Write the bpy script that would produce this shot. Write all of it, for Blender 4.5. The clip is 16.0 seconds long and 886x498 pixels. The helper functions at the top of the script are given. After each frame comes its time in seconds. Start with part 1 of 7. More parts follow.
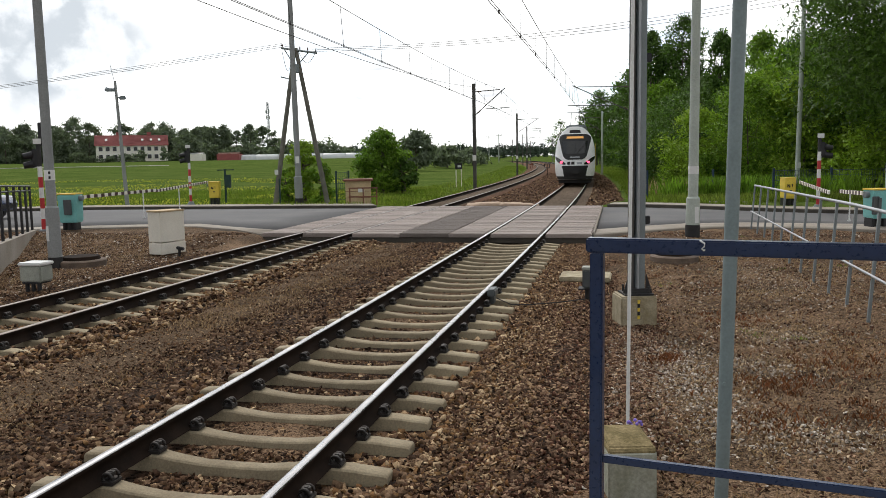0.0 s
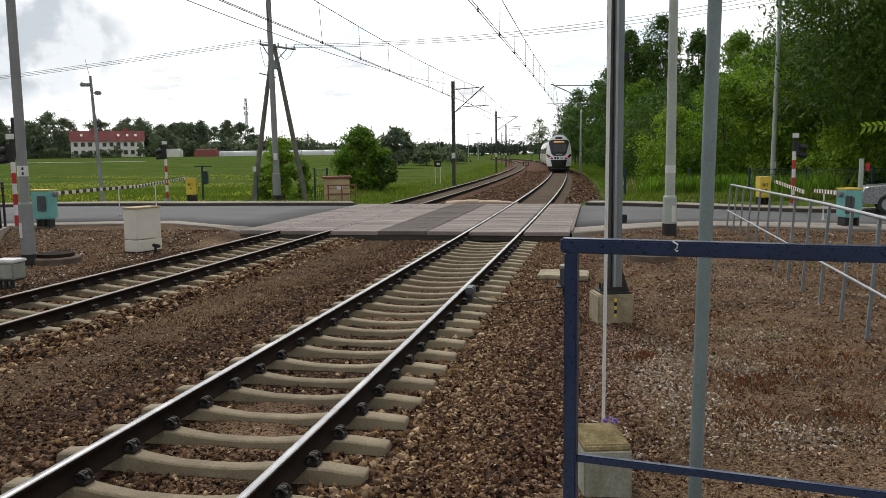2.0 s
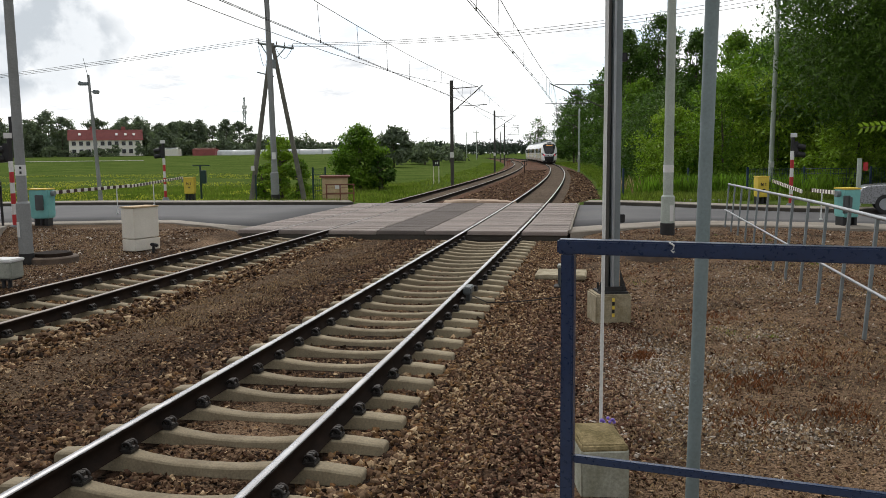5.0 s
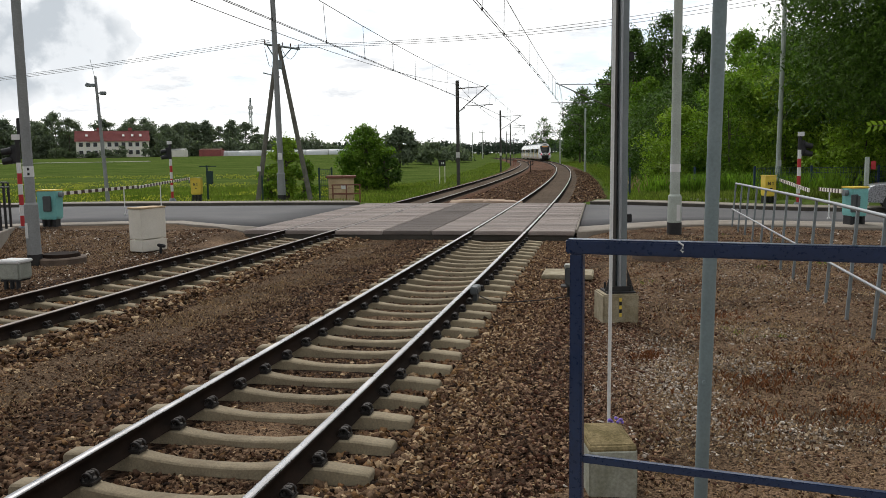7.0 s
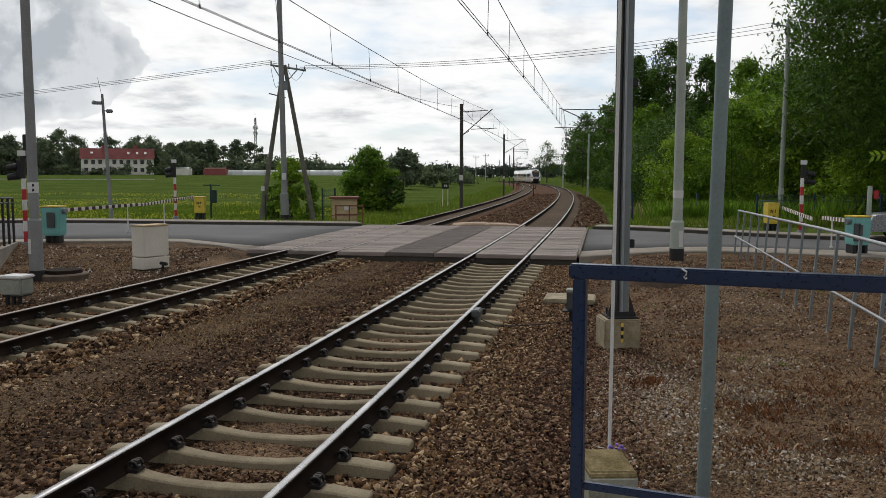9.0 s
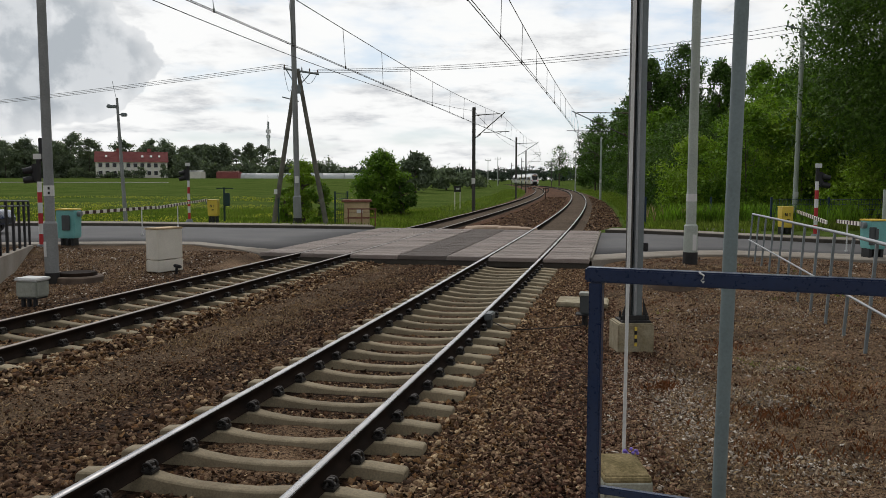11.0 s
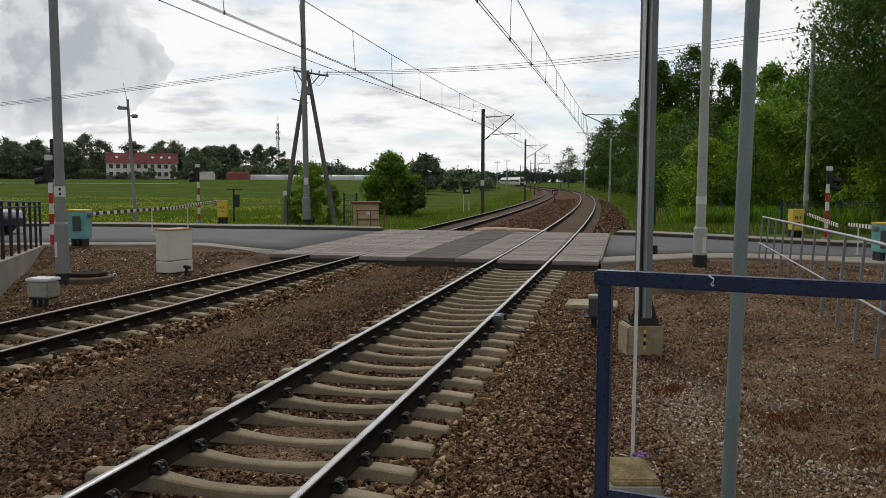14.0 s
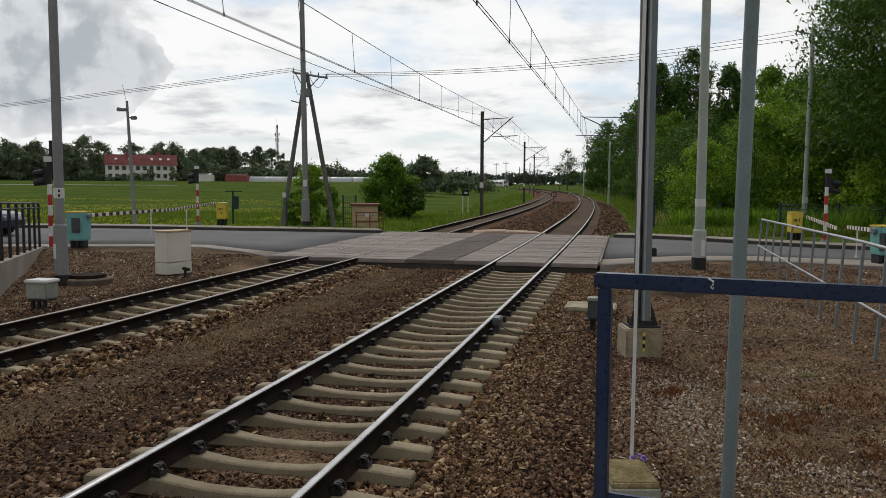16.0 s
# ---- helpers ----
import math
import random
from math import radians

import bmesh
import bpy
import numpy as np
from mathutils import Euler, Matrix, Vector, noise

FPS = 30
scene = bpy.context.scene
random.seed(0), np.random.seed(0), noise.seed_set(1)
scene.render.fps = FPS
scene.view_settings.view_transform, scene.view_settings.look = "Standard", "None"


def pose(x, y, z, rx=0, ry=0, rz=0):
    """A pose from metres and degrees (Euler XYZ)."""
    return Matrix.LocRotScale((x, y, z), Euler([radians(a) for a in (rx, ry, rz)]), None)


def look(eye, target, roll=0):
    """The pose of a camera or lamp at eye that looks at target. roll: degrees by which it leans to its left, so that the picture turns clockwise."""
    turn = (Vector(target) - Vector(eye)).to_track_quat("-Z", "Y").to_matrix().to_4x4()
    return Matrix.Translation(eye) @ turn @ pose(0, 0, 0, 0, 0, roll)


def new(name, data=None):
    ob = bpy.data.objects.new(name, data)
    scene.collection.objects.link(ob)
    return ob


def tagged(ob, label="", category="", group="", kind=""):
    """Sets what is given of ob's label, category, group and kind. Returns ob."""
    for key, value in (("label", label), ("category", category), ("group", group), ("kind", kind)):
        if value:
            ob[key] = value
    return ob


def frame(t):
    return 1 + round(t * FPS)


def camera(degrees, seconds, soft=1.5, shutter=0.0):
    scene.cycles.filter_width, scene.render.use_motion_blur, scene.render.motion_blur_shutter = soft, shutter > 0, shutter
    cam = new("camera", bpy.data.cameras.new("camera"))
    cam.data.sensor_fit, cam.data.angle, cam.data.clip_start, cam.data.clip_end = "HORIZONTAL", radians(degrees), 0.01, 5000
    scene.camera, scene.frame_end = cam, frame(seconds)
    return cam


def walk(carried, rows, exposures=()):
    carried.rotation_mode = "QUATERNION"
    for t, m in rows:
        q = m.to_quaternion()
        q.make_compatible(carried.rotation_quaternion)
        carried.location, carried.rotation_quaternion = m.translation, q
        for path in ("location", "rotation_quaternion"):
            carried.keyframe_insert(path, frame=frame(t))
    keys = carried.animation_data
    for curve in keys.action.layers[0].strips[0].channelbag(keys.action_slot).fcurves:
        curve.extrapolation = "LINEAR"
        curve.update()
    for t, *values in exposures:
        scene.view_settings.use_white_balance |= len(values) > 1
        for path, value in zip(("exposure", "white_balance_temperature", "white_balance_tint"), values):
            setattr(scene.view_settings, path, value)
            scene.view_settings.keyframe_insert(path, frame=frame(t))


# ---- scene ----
# Camera: held by hand behind a platform railing; it pans and tilts a little.
cam = camera(57.25, 16.0, soft=0.45)
CAM = [
    (0, 0.009, 2.115, 0.373, 6.469, -1.026),
    (0.5, 0.018, 2.125, 1.480, 6.632, -0.830),
    (1, 0.025, 2.124, 1.733, 6.644, -0.770),
    (1.5, 0.025, 2.122, 1.798, 6.658, -0.746),
    (2, 0.024, 2.125, 1.858, 6.670, -0.726),
    (2.5, 0.028, 2.125, 1.889, 6.678, -0.695),
    (3, 0.029, 2.126, 1.932, 6.693, -0.675),
    (3.5, 0.030, 2.128, 1.960, 6.714, -0.625),
    (4, 0.031, 2.129, 2.001, 6.727, -0.650),
    (6.5, 0.025, 2.134, 1.740, 6.731, -0.895),
    (7, 0.021, 2.132, 1.537, 6.722, -0.864),
    (7.5, 0.019, 2.135, 1.520, 6.353, -0.646),
    (8, 0.019, 2.134, 1.550, 5.771, -0.298),
    (8.5, 0.016, 2.133, 1.485, 5.421, -0.016),
    (9, 0.016, 2.134, 1.411, 5.146, 0.040),
    (11.5, -0.002, 2.133, 0.365, 4.908, 0.071),
    (12, -0.003, 2.132, 0.224, 4.898, 0.082),
    (12.5, -0.005, 2.133, 0.115, 4.914, 0.059),
    (13, -0.005, 2.135, 0.119, 4.934, 0.108),
    (13.5, -0.002, 2.133, 0.001, 4.910, 0.192),
    (14, 0.000, 2.136, -0.055, 4.792, 0.197),
    (14.5, -0.000, 2.136, 0.000, 4.614, 0.199),
    (15, -0.002, 2.136, 0.038, 4.616, 0.192),
    (15.5, -0.000, 2.136, 0.058, 4.617, 0.219),
    (16, -0.003, 2.137, 0.015, 4.643, 0.283),
]


def aim(x, z, yaw, down, roll):
    a, b = radians(yaw), radians(down)
    way = Vector((math.sin(a) * math.cos(b), math.cos(a) * math.cos(b), -math.sin(b)))
    eye = Vector((x, 0, z))
    return look(eye, eye + way, roll)


walk(cam, [(t, aim(x, z, yaw, down, roll)) for t, x, z, yaw, down, roll in CAM],
     exposures=((0, 0.27), (1.0, 0.12), (4.0, 0.09), (7.0, 0.03), (8.0, -0.12), (9.0, -0.33), (11.5, -0.35), (16.0, -0.38)))

# ---- daylight: bright broken overcast ----
world = bpy.data.worlds.new("world")
scene.world = world
world.use_nodes = True
wt = world.node_tree
wt.nodes.clear()


def wnode(kind, **sets):
    n = wt.nodes.new(kind)
    for k, v in sets.items():
        n.inputs[k].default_value = v
    return n


def wmath(op, a, b=None):
    n = wt.nodes.new("ShaderNodeMath")
    n.operation = op
    for i, v in enumerate((a, b)):
        if v is None:
            continue
        if isinstance(v, (int, float)):
            n.inputs[i].default_value = v
        else:
            wt.links.new(v, n.inputs[i])
    return n.outputs[0]


def wmix(fac, a, b):
    n = wt.nodes.new("ShaderNodeMix")
    n.data_type = "RGBA"
    for sock, v in ((n.inputs[0], fac), (n.inputs[6], a), (n.inputs[7], b)):
        if isinstance(v, (tuple, float)):
            sock.default_value = v
        else:
            wt.links.new(v, sock)
    return n.outputs[2]


SUN_EL, SUN_AZ = 52, -14     # degrees above the horizon, and to the right of +y
sky = wt.nodes.new("ShaderNodeTexSky")
sky.sky_type, sky.sun_disc = "NISHITA", False
sky.sun_elevation, sky.sun_rotation = radians(SUN_EL), radians(SUN_AZ)
co = wt.nodes.new("ShaderNodeTexCoord").outputs["Generated"]
sep = wt.nodes.new("ShaderNodeSeparateXYZ")
wt.links.new(co, sep.inputs[0])
up = wmath("MAXIMUM", sep.outputs[2], 0.0)
den = wmath("ADD", up, 0.16)
flat = wt.nodes.new("ShaderNodeCombineXYZ")
wt.links.new(wmath("DIVIDE", sep.outputs[0], den), flat.inputs[0])
wt.links.new(wmath("DIVIDE", sep.outputs[1], den), flat.inputs[1])
big = wnode("ShaderNodeTexNoise", Scale=0.9, Detail=9.0, Roughness=0.58)
wt.links.new(flat.outputs[0], big.inputs["Vector"])
fine = wnode("ShaderNodeTexNoise", Scale=2.3, Detail=8.0, Roughness=0.62)
off = wt.nodes.new("ShaderNodeVectorMath")
off.inputs[1].default_value = (3.1, 7.7, 0)
wt.links.new(flat.outputs[0], off.inputs[0])
wt.links.new(off.outputs[0], fine.inputs["Vector"])


def wramp(value, lo, hi):
    n = wt.nodes.new("ShaderNodeMapRange")
    n.interpolation_type = "SMOOTHSTEP"
    n.inputs[1].default_value, n.inputs[2].default_value = lo, hi
    wt.links.new(value, n.inputs[0])
    return n.outputs[0]


cover = wramp(big.outputs[0], 0.36, 0.52)
shade = wramp(fine.outputs[0], 0.47, 0.72)
cloud = wmix(shade, (10.2, 10.25, 10.2, 1), (6.0, 6.2, 6.5, 1))
# one darker bank of cloud low over the field
sx = wmath("MULTIPLY", wmath("ADD", wmath("DIVIDE", sep.outputs[0], sep.outputs[1]), 0.54), 4.6)
sz = wmath("MULTIPLY", wmath("ADD", wmath("DIVIDE", sep.outputs[2], sep.outputs[1]), -0.155), 9.0)
lump = wnode("ShaderNodeTexNoise", Scale=9.0, Detail=8.0, Roughness=0.5)
wt.links.new(co, lump.inputs["Vector"])
rad = wmath("ADD", wmath("ADD", wmath("MULTIPLY", sx, sx), wmath("MULTIPLY", sz, sz)),
            wmath("MULTIPLY", wmath("ADD", lump.outputs[0], -0.5), 2.3))
bank = wmath("MULTIPLY", wmath("SUBTRACT", 1.0, wramp(rad, 0.86, 0.93)), wramp(sep.outputs[1], 0.0, 0.3))
puff = wnode("ShaderNodeTexNoise", Scale=15.0, Detail=9.0, Roughness=0.55)
wt.links.new(co, puff.inputs["Vector"])
warp = wt.nodes.new("ShaderNodeVectorMath")
warp.operation = "MULTIPLY_ADD"
warp.inputs[1].default_value = (0.09, 0.09, 0.09)
wt.links.new(puff.outputs["Color"], warp.inputs[0])
wt.links.new(co, warp.inputs[2])
billow = wnode("ShaderNodeTexVoronoi", Scale=24.0)
wt.links.new(warp.outputs[0], billow.inputs["Vector"])
hollow = wmath("ADD", wmath("MULTIPLY", wramp(billow.outputs["Distance"], 0.15, 0.5), 0.45), wmath("MULTIPLY", wramp(puff.outputs[0], 0.42, 0.56), 0.55))
rim = wramp(rad, 0.35, 0.9)
inner = wmix(hollow, (8.7, 8.9, 9.1, 1), (4.7, 5.1, 5.5, 1))
cloud = wmix(bank, cloud, wmix(wmath("MULTIPLY", rim, 0.6), inner, (9.0, 9.1, 9.2, 1)))
# the cloud cover glows towards the hidden sun and is duller on the other side of the sky
toward = wt.nodes.new("ShaderNodeVectorMath")
toward.operation = "DOT_PRODUCT"
toward.inputs[1].default_value = Vector((math.sin(radians(SUN_AZ)), math.cos(radians(SUN_AZ)), 0.25)).normalized()
wt.links.new(co, toward.inputs[0])
glow = wmath("ADD", wmath("MULTIPLY", wramp(toward.outputs["Value"], 0.2, 0.9), 0.58), 0.64)
lit = wt.nodes.new("ShaderNodeVectorMath")
lit.operation = "SCALE"
wt.links.new(wmix(cover, wmix(0.55, sky.outputs[0], (8.0, 9.0, 10.2, 1)), cloud), lit.inputs[0])
wt.links.new(glow, lit.inputs[3])
bg = wnode("ShaderNodeBackground", Strength=0.1)
wt.links.new(lit.outputs[0], bg.inputs[0])
wt.links.new(bg.outputs[0], wt.nodes.new("ShaderNodeOutputWorld").inputs[0])

sun = new("sun", bpy.data.lights.new("sun", "SUN"))
sun.data.energy, sun.data.angle, sun.data.color = 1.5, radians(12), (1.0, 0.94, 0.86)
az, el = radians(SUN_AZ), radians(SUN_EL)
sun.matrix_world = look((math.sin(az) * 50, math.cos(az) * 50, math.tan(el) * 50), (0, 0, 0))


# ---- materials ----
def lin(c):
    return (*[v for v in c], 1)


def surface(name, a, b, big=1.0, fine=25.0, rough=0.8, metal=0.0, bump=0.3, depth=0.01, speck=0.35, vary=0.0, spec=0.4, island=0.0,
            coat=0.0, see=0.0):
    """Two colours in patches, a fine grain over them, and relief; sizes are per metre."""
    m = bpy.data.materials.new(name)
    m.use_nodes = True
    nt = m.node_tree
    bsdf = nt.nodes["Principled BSDF"]
    tc = nt.nodes.new("ShaderNodeTexCoord").outputs["Object"]

    def noise_at(scale, detail, rgh=0.6):
        n = nt.nodes.new("ShaderNodeTexNoise")
        n.inputs["Scale"].default_value, n.inputs["Detail"].default_value, n.inputs["Roughness"].default_value = scale, detail, rgh
        nt.links.new(tc, n.inputs["Vector"])
        return n.outputs[0]

    def mixed(fac, x, y, mode="MIX"):
        n = nt.nodes.new("ShaderNodeMix")
        n.data_type, n.blend_type = "RGBA", mode
        for s, v in ((n.inputs[0], fac), (n.inputs[6], x), (n.inputs[7], y)):
            if isinstance(v, (tuple, float)):
                s.default_value = v
            else:
                nt.links.new(v, s)
        return n.outputs[2]

    def ranged(v, lo, hi, to0, to1):
        n = nt.nodes.new("ShaderNodeMapRange")
        n.inputs[1].default_value, n.inputs[2].default_value, n.inputs[3].default_value, n.inputs[4].default_value = lo, hi, to0, to1
        nt.links.new(v, n.inputs[0])
        return n.outputs[0]

    grain = noise_at(fine, 5)
    col = mixed(ranged(noise_at(big, 6), 0.35, 0.65, 0, 1), lin(a), lin(b))
    gv = nt.nodes.new("ShaderNodeCombineColor")
    g = ranged(grain, 0.3, 0.7, 1 - speck, 1 + speck)
    for i in range(3):
        nt.links.new(g, gv.inputs[i])
    col = mixed(1.0, col, gv.outputs[0], "MULTIPLY")
    for amount, node, sock in ((vary, "ShaderNodeObjectInfo", "Random"), (island, "ShaderNodeNewGeometry", "Random Per Island")):
        if amount:
            rnd = nt.nodes.new(node).outputs[sock]
            v = nt.nodes.new("ShaderNodeCombineColor")
            r = ranged(rnd, 0, 1, 1 - amount, 1 + amount)
            for i in range(3):
                nt.links.new(r, v.inputs[i])
            col = mixed(1.0, col, v.outputs[0], "MULTIPLY")
    nt.links.new(col, bsdf.inputs["Base Color"])
    nt.links.new(ranged(grain, 0.3, 0.7, max(rough - 0.12, 0.02), min(rough + 0.12, 1)), bsdf.inputs["Roughness"])
    bsdf.inputs["Metallic"].default_value = metal
    bsdf.inputs["Specular IOR Level"].default_value = spec
    bsdf.inputs["Coat Weight"].default_value = coat
    if bump:
        bn = nt.nodes.new("ShaderNodeBump")
        bn.inputs["Strength"].default_value, bn.inputs["Distance"].default_value = bump, depth
        nt.links.new(grain, bn.inputs["Height"])
        nt.links.new(bn.outputs[0], bsdf.inputs["Normal"])
    if see:
        tr = nt.nodes.new("ShaderNodeBsdfTranslucent")
        nt.links.new(mixed(1.0, col, (1.3, 1.5, 0.7, 1), "MULTIPLY"), tr.inputs[0])
        mx = nt.nodes.new("ShaderNodeMixShader")
        mx.inputs[0].default_value = see
        nt.links.new(bsdf.outputs[0], mx.inputs[1])
        nt.links.new(tr.outputs[0], mx.inputs[2])
        nt.links.new(mx.outputs[0], nt.nodes["Material Output"].inputs[0])
    return m


def gravel(name, cols, size, big, bump=0.9, depth=0.02, patch=(0.55, 1.1)):
    """Packed stones: cells of several colours with rounded relief, and larger dusty patches."""
    m = bpy.data.materials.new(name)
    m.use_nodes = True
    nt = m.node_tree
    bsdf = nt.nodes["Principled BSDF"]
    tc = nt.nodes.new("ShaderNodeTexCoord").outputs["Object"]
    vo = nt.nodes.new("ShaderNodeTexVoronoi")
    vo.inputs["Scale"].default_value = size
    nt.links.new(tc, vo.inputs["Vector"])
    sepc = nt.nodes.new("ShaderNodeSeparateColor")
    nt.links.new(vo.outputs["Color"], sepc.inputs[0])
    ramp = nt.nodes.new("ShaderNodeValToRGB")
    ramp.color_ramp.interpolation = "LINEAR"
    for i, c in enumerate(cols):
        e = ramp.color_ramp.elements[i] if i < 2 else ramp.color_ramp.elements.new(0.5)
        e.position, e.color = i / (len(cols) - 1), lin(c)
    nt.links.new(sepc.outputs[0], ramp.inputs[0])
    no = nt.nodes.new("ShaderNodeTexNoise")
    no.inputs["Scale"].default_value, no.inputs["Detail"].default_value = big, 7
    nt.links.new(tc, no.inputs["Vector"])
    mr = nt.nodes.new("ShaderNodeMapRange")
    mr.inputs[1].default_value, mr.inputs[2].default_value, mr.inputs[3].default_value, mr.inputs[4].default_value = 0.3, 0.7, *patch
    nt.links.new(no.outputs[0], mr.inputs[0])
    mx = nt.nodes.new("ShaderNodeVectorMath")
    mx.operation = "SCALE"
    nt.links.new(ramp.outputs[0], mx.inputs[0])
    nt.links.new(mr.outputs[0], mx.inputs[3])
    nt.links.new(mx.outputs[0], bsdf.inputs["Base Color"])
    bsdf.inputs["Roughness"].default_value = 0.95
    bsdf.inputs["Specular IOR Level"].default_value = 0.08
    bn = nt.nodes.new("ShaderNodeBump")
    bn.invert = True
    bn.inputs["Strength"].default_value, bn.inputs["Distance"].default_value = bump, depth
    nt.links.new(vo.outputs["Distance"], bn.inputs["Height"])
    nt.links.new(bn.outputs[0], bsdf.inputs["Normal"])
    return m


def pebble(name, cols):
    """Loose stones: each stone takes one of several colours, with a mineral grain."""
    m = bpy.data.materials.new(name)
    m.use_nodes = True
    nt = m.node_tree
    bsdf = nt.nodes["Principled BSDF"]
    ramp = nt.nodes.new("ShaderNodeValToRGB")
    for i, c in enumerate(cols):
        e = ramp.color_ramp.elements[i] if i < 2 else ramp.color_ramp.elements.new(0.5)
        e.position, e.color = i / (len(cols) - 1), lin(c)
    nt.links.new(nt.nodes.new("ShaderNodeNewGeometry").outputs["Random Per Island"], ramp.inputs[0])
    no = nt.nodes.new("ShaderNodeTexNoise")
    no.inputs["Scale"].default_value, no.inputs["Detail"].default_value = 55, 4
    nt.links.new(nt.nodes.new("ShaderNodeTexCoord").outputs["Object"], no.inputs["Vector"])
    mr = nt.nodes.new("ShaderNodeMapRange")
    mr.inputs[1].default_value, mr.inputs[2].default_value, mr.inputs[3].default_value, mr.inputs[4].default_value = 0.3, 0.7, 0.6, 1.4
    nt.links.new(no.outputs[0], mr.inputs[0])
    mx = nt.nodes.new("ShaderNodeVectorMath")
    mx.operation = "SCALE"
    nt.links.new(ramp.outputs[0], mx.inputs[0])
    nt.links.new(mr.outputs[0], mx.inputs[3])
    nt.links.new(mx.outputs[0], bsdf.inputs["Base Color"])
    bsdf.inputs["Roughness"].default_value = 0.9
    bsdf.inputs["Specular IOR Level"].default_value = 0.1
    return m


M = {}
M["grass"] = surface("meadow grass", (0.056, 0.092, 0.020), (0.096, 0.128, 0.034), big=0.16, fine=3.5, rough=1.0, bump=0.5, depth=0.06, speck=0.45, spec=0.0)
M["dirt"] = gravel("trackside grit", [(0.014, 0.009, 0.006), (0.10, 0.062, 0.037), (0.036, 0.023, 0.014), (0.23, 0.155, 0.097)], 60, 0.8, 1.0, 0.014, (0.45, 1.5))
# bed colour darkened to stand for the shade in gaps between loose stones
M["ballast"] = gravel("ballast with gap shade", [(0.006, 0.004, 0.003), (0.038, 0.022, 0.014), (0.018, 0.011, 0.007), (0.07, 0.042, 0.026)], 30, 0.5, 1.0, 0.022, (0.55, 1.2))
M["dust"] = gravel("dusty fine grit", [(0.020, 0.013, 0.008), (0.080, 0.052, 0.031), (0.042, 0.027, 0.017), (0.17, 0.115, 0.072)], 65, 0.9, 1.0, 0.012, (0.8, 1.25))
M["bank"] = gravel("far ballast", [(0.035, 0.018, 0.012), (0.12, 0.060, 0.036), (0.07, 0.036, 0.022), (0.16, 0.09, 0.056)], 16, 0.3, 1.0, 0.03, (0.6, 1.25))
M["bank_grey"] = gravel("far dusty ballast", [(0.040, 0.029, 0.020), (0.105, 0.077, 0.054), (0.07, 0.051, 0.036), (0.135, 0.10, 0.072)], 16, 0.3, 1.0, 0.02, (0.7, 1.2))
M["stone"] = pebble("ballast stone", [(0.010, 0.006, 0.004), (0.042, 0.023, 0.014), (0.080, 0.042, 0.024), (0.105, 0.064, 0.040), (0.052, 0.039, 0.028), (0.190, 0.125, 0.078)])
M["stone_pale"] = pebble("pale ballast stone", [(0.060, 0.030, 0.013), (0.20, 0.115, 0.052), (0.12, 0.058, 0.025), (0.34, 0.22, 0.11), (0.22, 0.155, 0.095), (0.46, 0.34, 0.21)])
M["stone_red"] = pebble("red-brown small gravel", [(0.008, 0.005, 0.003), (0.105, 0.049, 0.031), (0.046, 0.024, 0.015), (0.165, 0.084, 0.054), (0.10, 0.067, 0.047), (0.31, 0.20, 0.13)])
M["stone_grey"] = pebble("pale grey chippings", [(0.10, 0.075, 0.055), (0.26, 0.215, 0.175), (0.18, 0.14, 0.105), (0.42, 0.37, 0.31), (0.30, 0.25, 0.20), (0.58, 0.53, 0.47)])
M["door_grey"] = surface("dark grey door enamel", (0.065, 0.075, 0.08), (0.09, 0.10, 0.105), big=3, fine=40, rough=0.45, bump=0.05, speck=0.1)
M["asphalt"] = surface("worn asphalt", (0.085, 0.085, 0.09), (0.115, 0.113, 0.115), big=0.3, fine=60, rough=0.85, bump=0.3, depth=0.004, speck=0.22)
M["verge"] = surface("sandy concrete verge", (0.30, 0.27, 0.23), (0.22, 0.19, 0.155), big=0.9, fine=40, rough=0.9, bump=0.4, depth=0.006, speck=0.25)
M["kerb"] = surface("kerb concrete", (0.30, 0.28, 0.245), (0.19, 0.175, 0.15), big=1.5, fine=40, rough=0.85, speck=0.2)
M["kerb_dark"] = surface("dark kerb stone", (0.055, 0.048, 0.04), (0.085, 0.075, 0.062), big=1.2, fine=30, rough=0.9, speck=0.25)
M["shedwall"] = surface("tan painted boards", (0.56, 0.43, 0.27), (0.46, 0.34, 0.2), big=1.5, fine=30, rough=0.8, bump=0.15, speck=0.15)
M["roofbrown"] = surface("brown roofing", (0.22, 0.09, 0.06), (0.17, 0.075, 0.055), big=2, fine=30, rough=0.85)
M["sand"] = surface("pinkish pale sand", (0.50, 0.38, 0.29), (0.40, 0.29, 0.21), big=2, fine=40, rough=0.95, bump=0.4, depth=0.01, speck=0.25)
M["steel"] = surface("polished rail steel", (0.50, 0.49, 0.49), (0.38, 0.365, 0.36), big=0.8, fine=2.5, rough=0.3, metal=1.0, bump=0, speck=0.04)
M["steel_dull"] = surface("dull rail steel", (0.28, 0.25, 0.23), (0.19, 0.16, 0.14), big=0.8, fine=90, rough=0.42, metal=0.8, bump=0, speck=0.08)
M["rust"] = surface("rusty rail", (0.014, 0.010, 0.008), (0.028, 0.018, 0.013), big=3, fine=70, rough=0.85, bump=0.2, depth=0.003, speck=0.3, spec=0.08)
M["clip"] = surface("black rail clip", (0.018, 0.017, 0.017), (0.035, 0.028, 0.024), big=8, fine=90, rough=0.6, speck=0.3)
M["sleeper"] = surface("weathered sleeper concrete", (0.345, 0.29, 0.195), (0.215, 0.172, 0.112), big=2.2, fine=55, rough=0.9, bump=0.35, depth=0.004, speck=0.25, vary=0.16)
